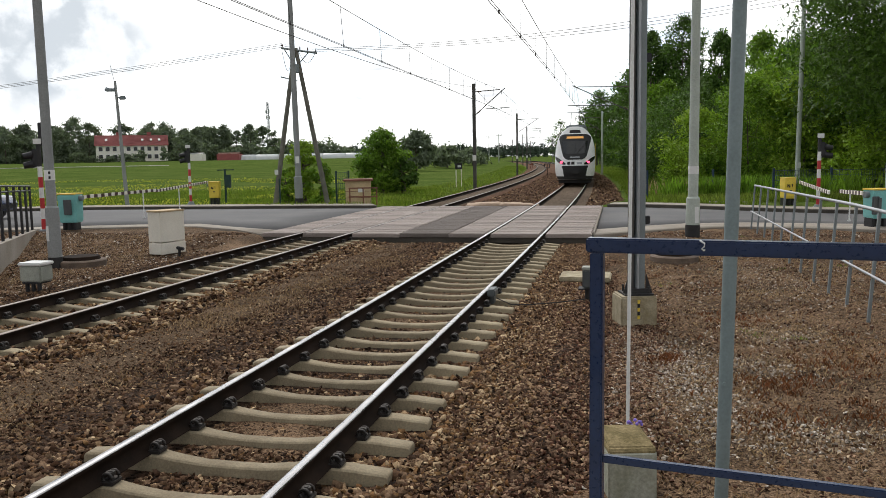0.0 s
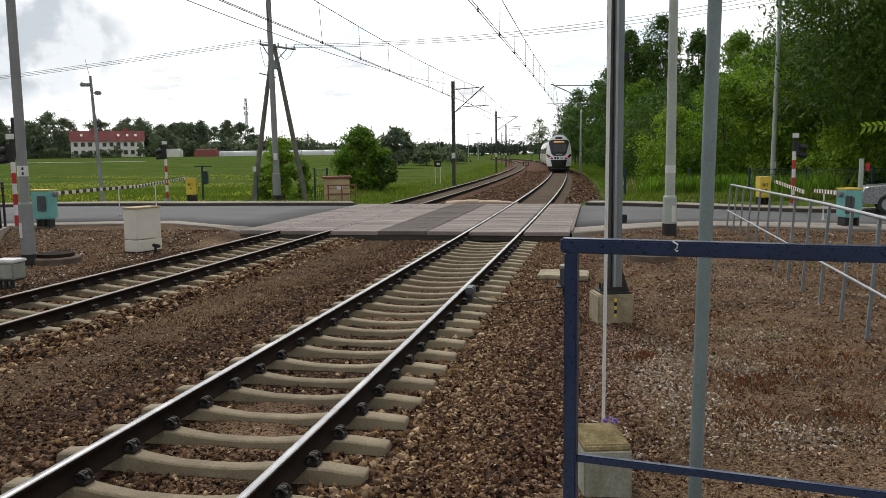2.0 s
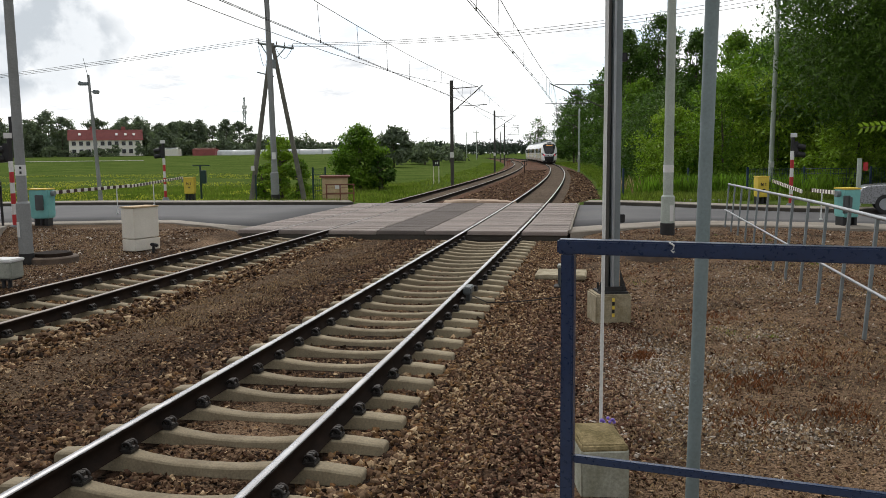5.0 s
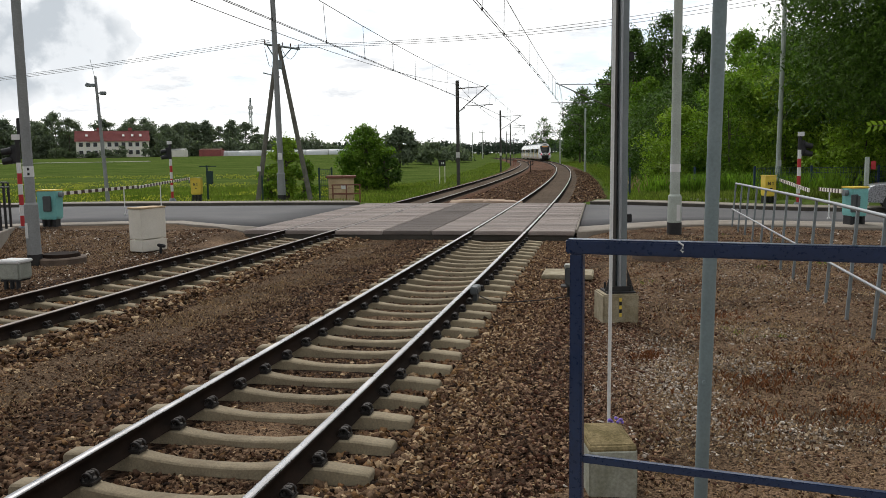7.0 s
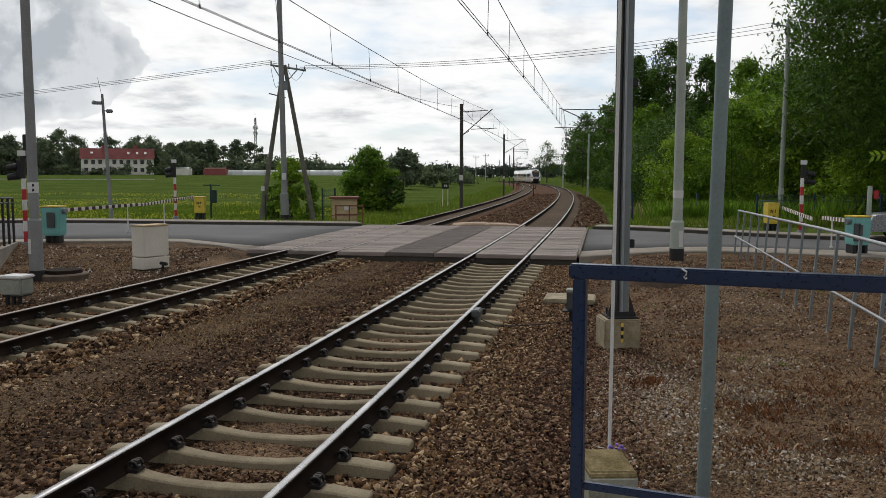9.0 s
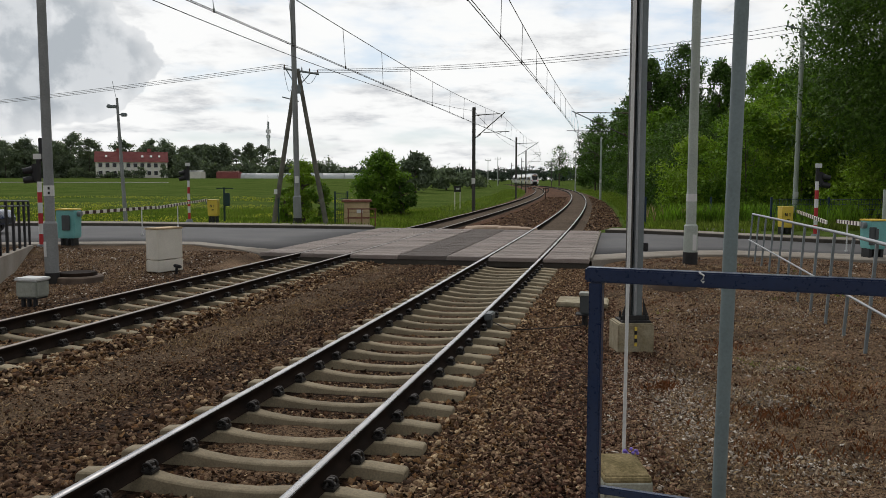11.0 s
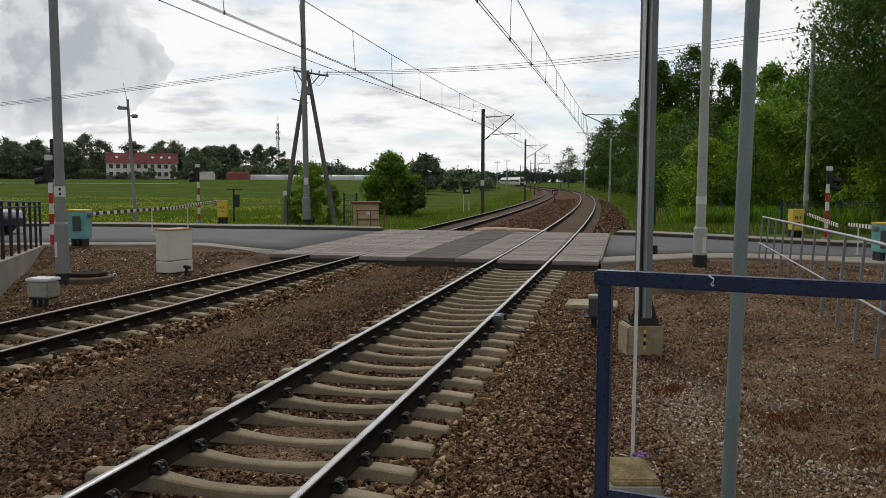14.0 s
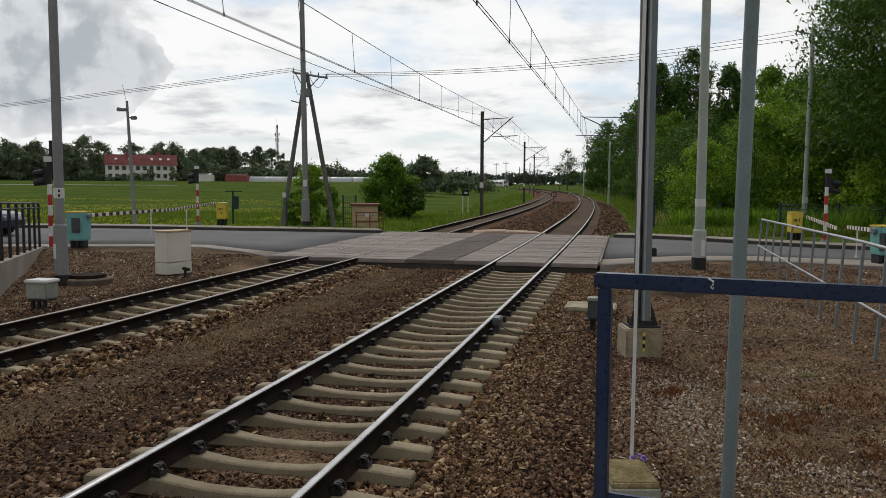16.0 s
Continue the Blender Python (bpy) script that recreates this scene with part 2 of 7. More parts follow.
M["panel"] = surface("crossing panel", (0.34, 0.29, 0.262), (0.25, 0.208, 0.188), big=0.8, fine=45, rough=0.75, bump=0.3, depth=0.004, speck=0.25, vary=0.2)
M["panel_dark"] = surface("dark crossing panel", (0.165, 0.14, 0.125), (0.125, 0.105, 0.095), big=0.9, fine=45, rough=0.85, bump=0.3, depth=0.004, speck=0.2, vary=0.08)
M["paint_white"] = surface("white road paint", (0.72, 0.71, 0.68), (0.55, 0.53, 0.5), big=3, fine=50, rough=0.7, speck=0.15)
M["concrete"] = surface("pole concrete", (0.47, 0.515, 0.465), (0.36, 0.395, 0.355), big=0.8, fine=35, rough=0.85, bump=0.25, depth=0.004, speck=0.18)
M["footing"] = surface("footing concrete", (0.40, 0.35, 0.25), (0.24, 0.20, 0.12), big=5, fine=60, rough=0.9, bump=0.4, depth=0.006, speck=0.25)
M["tar"] = surface("black tar coat", (0.02, 0.02, 0.022), (0.035, 0.033, 0.032), big=4, fine=40, rough=0.7)
M["galv"] = surface("galvanised steel", (0.40, 0.42, 0.44), (0.32, 0.335, 0.35), big=3, fine=60, rough=0.48, metal=0.55, bump=0.08, depth=0.002, speck=0.12)
M["box_grey"] = surface("grey-green cast box", (0.34, 0.35, 0.30), (0.26, 0.27, 0.235), big=3, fine=40, rough=0.6, bump=0.1, depth=0.002, speck=0.15)
M["ring"] = surface("brown stained concrete ring", (0.17, 0.125, 0.095), (0.10, 0.075, 0.058), big=3, fine=40, rough=0.9, bump=0.3, depth=0.004, speck=0.25)
M["galv_dull"] = surface("dull zinc coat", (0.22, 0.25, 0.262), (0.17, 0.195, 0.205), big=2.5, fine=50, rough=0.5, metal=0.1, bump=0.1, depth=0.002, speck=0.14)
M["mast_dark"] = surface("dark weathered mast steel", (0.055, 0.053, 0.05), (0.085, 0.078, 0.07), big=2.5, fine=40, rough=0.6, metal=0.1, bump=0.1, depth=0.002, speck=0.2)
M["greypaint"] = surface("grey-green post paint", (0.205, 0.255, 0.262), (0.165, 0.208, 0.215), big=2.5, fine=50, rough=0.5, bump=0.1, depth=0.002, speck=0.12)
M["blue"] = surface("navy railing enamel", (0.008, 0.020, 0.062), (0.012, 0.028, 0.078), big=4, fine=60, rough=0.34, bump=0.12, depth=0.002, speck=0.15, coat=0.25)
M["yellow"] = surface("yellow cabinet enamel", (0.80, 0.60, 0.09), (0.72, 0.52, 0.07), big=3, fine=40, rough=0.45, bump=0.05, speck=0.1)
M["teal"] = surface("teal cabinet enamel", (0.20, 0.50, 0.48), (0.16, 0.43, 0.42), big=3, fine=40, rough=0.45, bump=0.05, speck=0.1)
M["cream"] = surface("cream cabinet plastic", (0.80, 0.76, 0.67), (0.72, 0.68, 0.59), big=2, fine=40, rough=0.55, bump=0.08, speck=0.08)
M["black"] = surface("black paint", (0.013, 0.013, 0.015), (0.022, 0.022, 0.024), big=4, fine=50, rough=0.5)
M["white"] = surface("white paint", (0.74, 0.74, 0.73), (0.66, 0.66, 0.65), big=3, fine=50, rough=0.5, bump=0.05, speck=0.06)
M["red"] = surface("red paint", (0.50, 0.035, 0.04), (0.42, 0.03, 0.035), big=3, fine=50, rough=0.5, bump=0.05, speck=0.1)
M["wood"] = surface("weathered pole wood", (0.115, 0.108, 0.092), (0.19, 0.18, 0.155), big=2, fine=25, rough=0.9, bump=0.4, depth=0.006, speck=0.3)
M["bark"] = surface("bark", (0.07, 0.055, 0.042), (0.12, 0.10, 0.08), big=4, fine=22, rough=0.95, bump=0.6, depth=0.02, speck=0.35)
M["wire"] = surface("dull wire", (0.05, 0.05, 0.052), (0.07, 0.065, 0.06), big=1, fine=10, rough=0.5, metal=0.4, bump=0)
M["insulator"] = surface("brown insulator", (0.08, 0.035, 0.02), (0.10, 0.05, 0.03), big=6, fine=30, rough=0.25)
M["glass"] = surface("dark glass", (0.012, 0.014, 0.016), (0.016, 0.018, 0.02), big=2, fine=20, rough=0.06, bump=0, speck=0.05, spec=0.6)
M["leaf"] = surface("fresh leaves", (0.092, 0.175, 0.019), (0.151, 0.249, 0.027), big=0.35, fine=3, rough=0.6, bump=0, speck=0.35, island=0.45, see=0.29, spec=0.15)
M["leaf_dark"] = surface("deep green leaves", (0.048, 0.098, 0.019), (0.083, 0.148, 0.027), big=0.35, fine=3, rough=0.6, bump=0, speck=0.35, island=0.45, see=0.20, spec=0.15)
M["leaf_mid"] = surface("bright drooping leaves", (0.049, 0.098, 0.016), (0.084, 0.146, 0.022), big=0.3, fine=2, rough=0.55, bump=0, speck=0.4, island=0.5, see=0.27, spec=0.15)
M["leaf_light"] = surface("yellow-green leaves", (0.177, 0.281, 0.027), (0.239, 0.339, 0.041), big=0.35, fine=3, rough=0.6, bump=0, speck=0.35, island=0.4, see=0.27, spec=0.15)
# far foliage: the haze of distance is put into these two base colours
M["leaf_haze"] = surface("distant leaves paled by haze", (0.12, 0.15, 0.105), (0.16, 0.195, 0.13), big=0.1, fine=1, rough=0.8, bump=0, speck=0.3, island=0.4, see=0.2, spec=0.1)
M["leaf_wood"] = surface("distant woodland greyed by haze", (0.050, 0.072, 0.052), (0.072, 0.095, 0.066), big=0.02, fine=0.2, rough=0.9, bump=0, speck=0.25, island=0.3, spec=0.05)
M["blade"] = surface("grass blade", (0.10, 0.155, 0.02), (0.18, 0.215, 0.05), big=0.3, fine=3, rough=0.8, bump=0, speck=0.25, island=0.4, see=0.35, spec=0.15)
M["straw"] = surface("dry grass", (0.50, 0.37, 0.22), (0.30, 0.20, 0.11), big=0.8, fine=6, rough=0.9, bump=0, speck=0.25, island=0.45, spec=0.1)
M["weed"] = surface("reddish dry weed", (0.22, 0.085, 0.035), (0.16, 0.07, 0.03), big=1, fine=6, rough=0.9, bump=0, island=0.4, spec=0.1)
M["roof"] = surface("red roof tiles", (0.34, 0.10, 0.095), (0.28, 0.085, 0.085), big=0.6, fine=5, rough=0.85, bump=0.5, depth=0.05, speck=0.25)
M["plaster"] = surface("pale plaster", (0.85, 0.82, 0.75), (0.78, 0.75, 0.69), big=0.4, fine=5, rough=0.9, speck=0.1)


# ---- builders ----
def box(bm, cx, cy, cz, sx, sy, sz, bevel=0.0, turn=None, mi=0):
    """A box by its centre and size, with softened edges; turn is a matrix about its centre."""
    m = Matrix.Translation((cx, cy, cz)) @ (turn or Matrix()) @ Matrix.Diagonal((sx, sy, sz, 1))
    made = bmesh.ops.create_cube(bm, size=1, matrix=m)["verts"]
    faces = {f for v in made for f in v.link_faces}
    for f in faces:
        f.material_index = mi
    if bevel:
        edges = list({e for v in made for e in v.link_edges})
        for f in bmesh.ops.bevel(bm, geom=edges, offset=bevel, segments=2, affect="EDGES")["faces"]:
            f.material_index = mi


def rod(bm, a, b, r, r2=None, n=12, mi=0, caps=True):
    """A round bar from a to b, tapering from r to r2."""
    a, b = Vector(a), Vector(b)
    d = b - a
    m = Matrix.Translation((a + b) / 2) @ d.to_track_quat("Z", "Y").to_matrix().to_4x4()
    made = bmesh.ops.create_cone(bm, cap_ends=caps, segments=n, radius1=r, radius2=r if r2 is None else r2, depth=d.length, matrix=m)["verts"]
    for f in {f for v in made for f in v.link_faces}:
        f.material_index = mi
        f.smooth = len(f.verts) == 4
        if len(f.verts) != 4:
            for e in f.edges:
                e.smooth = False


def chain(bm, pts, r, n=5):
    """One tube bent along the points."""
    pts = [Vector(p) for p in pts]
    rings = []
    for i, p in enumerate(pts):
        d = (pts[min(i + 1, len(pts) - 1)] - pts[max(i - 1, 0)]).normalized()
        side = d.cross(Vector((0, 0, 1)) if abs(d.z) < 0.9 else Vector((1, 0, 0))).normalized()
        top_ = side.cross(d)
        rings.append([bm.verts.new(p + (side * math.cos(2 * math.pi * k / n) + top_ * math.sin(2 * math.pi * k / n)) * r) for k in range(n)])
    for a, b in zip(rings, rings[1:]):
        for k in range(n):
            bm.faces.new((a[k], a[(k + 1) % n], b[(k + 1) % n], b[k])).smooth = True


def ball(bm, c, r, mi=0, scale=(1, 1, 1), sub=2):
    m = Matrix.Translation(c) @ Matrix.Diagonal((*scale, 1))
    for v in bmesh.ops.create_icosphere(bm, subdivisions=sub, radius=r, matrix=m)["verts"]:
        for f in v.link_faces:
            f.material_index, f.smooth = mi, True


def mesh_of(name, bm, mats):
    me = bpy.data.meshes.new(name)
    bm.to_mesh(me)
    bm.free()
    for m in mats if isinstance(mats, (list, tuple)) else (mats,):
        me.materials.append(m)
    return me


def part(name, bm, mats, parent, label=""):
    """Links a bmesh as one mesh object under a thing or under a part."""
    ob = new(name, mesh_of(name, bm, mats))
    ob.parent = parent
    return tagged(ob, label)


def thing(name, at, rz, label, category, group="", kind=""):
    """An Empty at the base of a thing, to carry its parts."""
    ob = new(name)
    ob.matrix_world = pose(*at, 0, 0, rz)
    return tagged(ob, label, category, group, kind)


def solid(name, bm, mats, label, category, group="", kind="", at=None):
    ob = new(name, mesh_of(name, bm, mats))
    if at is not None:
        ob.matrix_world = at
    return tagged(ob, label, category, group, kind)


def grid_mesh(name, verts, faces, mats, index=None):
    """A mesh from numpy arrays: verts (n, 3), faces (m, k)."""
    me = bpy.data.meshes.new(name)
    verts, faces = np.asarray(verts, np.float32), np.asarray(faces, np.int32)
    me.vertices.add(len(verts))
    me.vertices.foreach_set("co", verts.ravel())
    k = faces.shape[1]
    me.loops.add(faces.size)
    me.loops.foreach_set("vertex_index", faces.ravel())
    me.polygons.add(len(faces))
    me.polygons.foreach_set("loop_start", np.arange(0, faces.size, k, dtype=np.int32))
    if index is not None:
        me.polygons.foreach_set("material_index", np.asarray(index, np.int32))
    me.update(calc_edges=True)
    me.validate()
    for m in mats if isinstance(mats, (list, tuple)) else (mats,):
        me.materials.append(m)
    return me


B = bmesh.new


# ---- the line of the railway ----
KNOTS = (-20, 30, 70, 120, 180, 260, 360, 600)
BEND = (0.000555, 0.000632, 0.000821, 0.000783, 0.000794, 0.000593, 0.000683, 0.000691)
SS = np.arange(-20, 640, 1.0)
_h = np.cumsum(np.interp(SS, KNOTS, BEND))
HEAD = 0.2386 - (_h - _h[20])
CX, CY = np.cumsum(np.sin(HEAD)), np.cumsum(np.cos(HEAD))
CX, CY = CX - CX[20] - 3.072, CY - CY[20]
GAP = -5.491             # the second track lies this far to the side


def on(s, off=0.0, z=0.0):
    """The place at s along the near track and off to its right."""
    h = np.interp(s, SS, HEAD)
    return Vector((np.interp(s, SS, CX) + off * math.cos(h), np.interp(s, SS, CY) - off * math.sin(h), z))


def turn_at(s):
    """Degrees about z by which a thing's +y follows the track."""
    return -math.degrees(np.interp(s, SS, HEAD))


def strip(name, ss, profile, mats, index=None, jitter=0.0, smooth=False):
    """A profile of (off, z) carried along the track."""
    verts = []
    rng = np.random.default_rng(5)
    for s in ss:
        for o, z in profile:
            verts.append(on(s, o, z + (rng.uniform(-jitter, jitter) if jitter else 0)))
    n = len(profile)
    faces = [(i * n + j, i * n + j + 1, (i + 1) * n + j + 1, (i + 1) * n + j) for i in range(len(ss) - 1) for j in range(n - 1)]
    idx = None if index is None else [index[j] for i in range(len(ss) - 1) for j in range(n - 1)]
    me = grid_mesh(name, verts, faces, mats, idx)
    if smooth:
        me.polygons.foreach_set("use_smooth", [True] * len(me.polygons))
    return me

# ---- ground, ballast, road ----
S0, S1 = 22.6, 35.0      # the level crossing lies between these
GROUND = -0.30


def smooth(a, b, v):
    t = np.clip((v - a) / (b - a), 0, 1)
    return t * t * (3 - 2 * t)


def lay(x, y):
    """Height of the ground: flat by the tracks, lower by the line behind the road, rising gently over the fields."""
    cx = np.interp(y, CY, CX)
    off = (x - cx) * 0.97
    bank = smooth(18.8, 22.3, y + 0.24 * x) * (1 - smooth(38, 42, y))
    near = GROUND + 0.2 * bank * np.maximum(smooth(-6.9, -7.6, off), smooth(2.0, 2.7, off))
    back = smooth(37, 46, y)
    z = near - 0.35 * back
    z = z + back * smooth(60, 290, y) * smooth(-6, -60, x - cx) * 2.6
    z = z + back * smooth(150, 600, y) * 1.4
    right = smooth(5.5, 12, x - cx) * back
    return z + 0.35 * right + 0.03 * np.sin(x * 1.7 + np.sin(y)) * np.cos(y * 1.3) * (1 - smooth(60, 90, np.abs(y)))


gx = np.unique(np.concatenate([np.linspace(-2600, -100, 26), np.linspace(-100, -16, 30), np.linspace(-16, 14, 101), np.linspace(14, 60, 24), np.linspace(60, 2600, 30)]))
gy = np.unique(np.concatenate([np.linspace(-300, 2, 12), np.linspace(2, 28, 88), np.linspace(28, 90, 60), np.linspace(90, 420, 50), np.linspace(420, 4200, 24)]))
X, Y = np.meshgrid(gx, gy)
Z = lay(X, Y)
Z = Z + np.where((Y < 26) & (np.abs(X) < 20), np.random.default_rng(3).uniform(-0.012, 0.012, Z.shape), 0)
nx = len(gx)
ii, jj = np.meshgrid(np.arange(len(gy) - 1), np.arange(nx - 1), indexing="ij")
q = (ii * nx + jj).ravel()
faces = np.stack([q, q + 1, q + nx + 1, q + nx], 1)
fy = (Y[:-1, :-1] + Y[1:, 1:]).ravel() / 2
fx = (X[:-1, :-1] + X[1:, 1:]).ravel() / 2
dirt = (fy < 30.5 - 0.12 * fx) & (fx > -40) & (fx < 30)
me = grid_mesh("ground", np.stack([X.ravel(), Y.ravel(), Z.ravel()], 1), faces, [M["grass"], M["dirt"]], dirt.astype(int))
me.polygons.foreach_set("use_smooth", [True] * len(me.polygons))
tagged(new("ground", me), "dry gritty trackside soil and flat green meadow reaching the horizon", "ground", kind="structure")

near = list(np.arange(-4, S0 + 0.2, 0.4))
bed = [(GAP - 3.1, -0.36), (GAP - 2.3, -0.27), (GAP - 1.4, -0.255), (GAP, -0.285), (GAP + 1.4, -0.255), (GAP + 1.85, -0.25), (-3.1, -0.25), (-2.3, -0.25), (-2.0, -0.25),
       (-1.4, -0.27), (-1.0, -0.285), (0, -0.295), (1.0, -0.285), (1.4, -0.27), (1.9, -0.265), (2.5, -0.275), (3.2, -0.36)]
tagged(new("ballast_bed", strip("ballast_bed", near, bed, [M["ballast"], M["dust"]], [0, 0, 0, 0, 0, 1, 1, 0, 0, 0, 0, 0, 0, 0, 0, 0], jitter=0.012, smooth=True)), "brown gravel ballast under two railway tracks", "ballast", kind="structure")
far = [S1 - 0.3, 40, 46, 52, 60, 70, 80, 95, 110, 130, 150, 175, 200, 230, 260, 300, 340, 380, 420, 470, 520, 580]
bed2 = [(GAP - 3.4, -0.95), (GAP - 1.9, -0.26), (GAP - 0.95, -0.19), (GAP - 0.65, -0.17), (GAP, -0.15), (GAP + 0.65, -0.17), (GAP + 0.95, -0.19), (GAP + 1.6, -0.24), (-3.0, -0.30), (-1.6, -0.24),
        (-0.95, -0.18), (-0.65, -0.17), (0, -0.15), (0.65, -0.17), (0.95, -0.18), (1.7, -0.24), (3.6, -0.80)]
tagged(new("ballast_bed", strip("ballast_bed", far, bed2, [M["bank"], M["bank_grey"]], [0, 0, 1, 1, 1, 1, 0, 0, 0, 0, 1, 1, 1, 1, 1, 0], smooth=True)), "rust-brown ballast bank curving away across the meadow", "ballast", kind="structure")

# rails
HEADW, FOOT = 0.036, 0.075
RAIL = [(-FOOT, -0.172), (-FOOT, -0.160), (-0.012, -0.140), (-0.009, -0.050), (-HEADW, -0.038), (-HEADW, -0.010), (-0.026, 0.0),
        (0.026, 0.0), (HEADW, -0.010), (HEADW, -0.038), (0.009, -0.050), (0.012, -0.140), (FOOT, -0.160), (FOOT, -0.172)]
RAIL_MATS = [0, 0, 0, 0, 0, 0, 1, 1, 0, 0, 0, 0, 0]
run = list(np.arange(-4, 60, 1.0)) + list(np.arange(60, 200, 3.0)) + list(np.arange(200, 600, 6.0))


def track(off, label, top):
    tr = tagged(new("railway_track"), label, "railway track", "railway tracks", "structure")
    for side in (-0.753, 0.753):
        me = strip("rail", run, [(off + side + a, b) for a, b in RAIL], [M["rust"], top], RAIL_MATS)
        r = new("rail", me)
        r.parent = tr
        tagged(r, "worn steel rail with a bright running band")
    return tr


right_track = track(0, "single line of steel rails on concrete sleepers in brown ballast", M["steel"])
left_track = track(GAP, "second line of duller rails on concrete sleepers", M["steel_dull"])


def sleeper_mesh():
    bm = B()
    half = [(0.0, -0.230, 0.070), (0.25, -0.226, 0.070), (0.48, -0.203, 0.078), (0.62, -0.180, 0.084), (0.95, -0.176, 0.086), (1.12, -0.190, 0.086), (1.255, -0.200, 0.082), (1.27, -0.215, 0.080)]
    prof = [(-x, z, w) for x, z, w in reversed(half)] + half[1:]
    rows = []
    for x, z, w in prof:
        rows.append([bm.verts.new(v) for v in ((x, -w - 0.035, -0.42), (x, -w, z - 0.012), (x, -w + 0.014, z), (x, w - 0.014, z), (x, w, z - 0.012), (x, w + 0.035, -0.42))])
    for a, b in zip(rows, rows[1:]):
        for i in range(5):
            bm.faces.new((a[i], b[i], b[i + 1], a[i + 1])).smooth = i in (2,)
    bm.faces.new(rows[0])
    bm.faces.new(list(reversed(rows[-1])))
    bmesh.ops.recalc_face_normals(bm, faces=bm.faces)
    return mesh_of("sleeper", bm, M["sleeper"])


def clip_mesh():
    bm = B()
    box(bm, 0, 0, -0.160, 0.10, 0.13, 0.035, 0.008)
    rod(bm, (0, 0, -0.15), (0, 0, -0.085), 0.019, n=8)
    rod(bm, (0, 0, -0.118), (0, 0, -0.090), 0.034, n=6)
    for y in (-0.042, 0.042):
        chain(bm, [(0.038 * math.cos(k * 0.6283), y, -0.126 + 0.034 * math.sin(k * 0.6283)) for k in range(11)], 0.011, 5)
    return mesh_of("rail_clip", bm, M["clip"])


SLEEPER, CLIP = sleeper_mesh(), clip_mesh()
PHASE = 6.264 % 0.6


def sleepers(tr, off, s_from, s_to, phase):
    rng = random.Random(8)
    s = s_from - s_from % 0.6 + phase
    while s < s_to:
        ob = new("sleeper", SLEEPER)
        ob.parent = tr
        ob.matrix_world = Matrix.Translation(on(s, off, rng.uniform(-0.006, 0.006))) @ pose(0, 0, 0, 0, rng.uniform(-0.3, 0.3), turn_at(s) + rng.uniform(-0.5, 0.5))
        for x in (-0.853, -0.653, 0.653, 0.853):
            c = new("rail_clip", CLIP)
            c.parent = ob
            c.location = (x, 0, 0)
        s += 0.6


sleepers(right_track, 0, -3.6, S0 - 0.2, PHASE)
sleepers(left_track, GAP, 6.0, S0 - 0.2, 0.18)

# magnet for the signalling, beside the rail, and its cable
bm = B()
box(bm, 0, 0, -0.02, 0.13, 0.34, 0.12, 0.02)
box(bm, 0, 0, -0.12, 0.07, 0.16, 0.16, 0.01)
solid("rail_contact", bm, M["door_grey"], "grey cast rail contact clamped outside the rail", "rail contact", at=Matrix.Translation(on(13.25, 0.885, 0)) @ pose(0, 0, 0, 0, 0, turn_at(13)))
bm = B()
chain(bm, [on(13.25, 0.95, -0.12), on(13.1, 1.2, -0.19), on(13.2, 1.5, -0.20), on(13.5, 1.9, -0.21), on(13.9, 2.3, -0.22)], 0.009)
solid("rail_cable", bm, M["black"], "thin black cable lying on the ballast", "cable")
bm = B()
box(bm, 0, 0, -0.06, 0.10, 0.36, 0.05, 0.012)
box(bm, 0, 0, -0.13, 0.05, 0.3, 0.12, 0.01)
solid("rail_joint_plate", bm, M["rust"], "rusty bolted plate on the inner side of a rail", "rail joint", at=Matrix.Translation(on(13.4, GAP - 0.86, 0)) @ pose(0, 0, 0, 0, 0, turn_at(13)))

# the level crossing: panels laid between and beside the rails
crossing = tagged(new("level_crossing"), "level crossing of pale ribbed panels with one dark strip", "level crossing", kind="structure")
bm = B()
box(bm, (GAP - 1.95 + 2.06) / 2, 0, -0.17, 2.06 - GAP + 1.9, S1 - S0 - 0.1, 0.16, 0.01)
base = part("crossing_base", bm, M["kerb_dark"], crossing, "dark edge beam under the panels")
base.matrix_world = Matrix.Translation(on((S0 + S1) / 2, 0, -0.02)) @ pose(0, 0, 0, 0, 0, turn_at((S0 + S1) / 2))
LANES = [(GAP - 1.93, GAP - 0.83, 0), (GAP - 0.67, GAP + 0.67, 0), (GAP + 0.83, -3.27, 0), (-3.25, -1.87, 1), (-1.85, -0.83, 0), (-0.67, 0.67, 0), (0.83, 2.06, 0)]
for a, b, dark in LANES:
    bm = B()
    box(bm, 0, 0, -0.063, b - a, 0.585, 0.098, 0.012)
    for k in range(4):
        box(bm, 0, -0.22 + 0.147 * k, -0.007, b - a - 0.03, 0.095, 0.014)
    me = mesh_of("crossing_panel", bm, M["panel_dark"] if dark else M["panel"])
    n = int((S1 - S0) / 0.6)
    for k in range(n):
        s = S0 + 0.3 + k * (S1 - S0) / n
        ob = new("crossing_panel", me)
        ob.parent = crossing
        ob.matrix_world = Matrix.Translation(on(s, (a + b) / 2, random.uniform(-0.004, 0.004))) @ pose(0, 0, 0, 0, 0, turn_at(s))


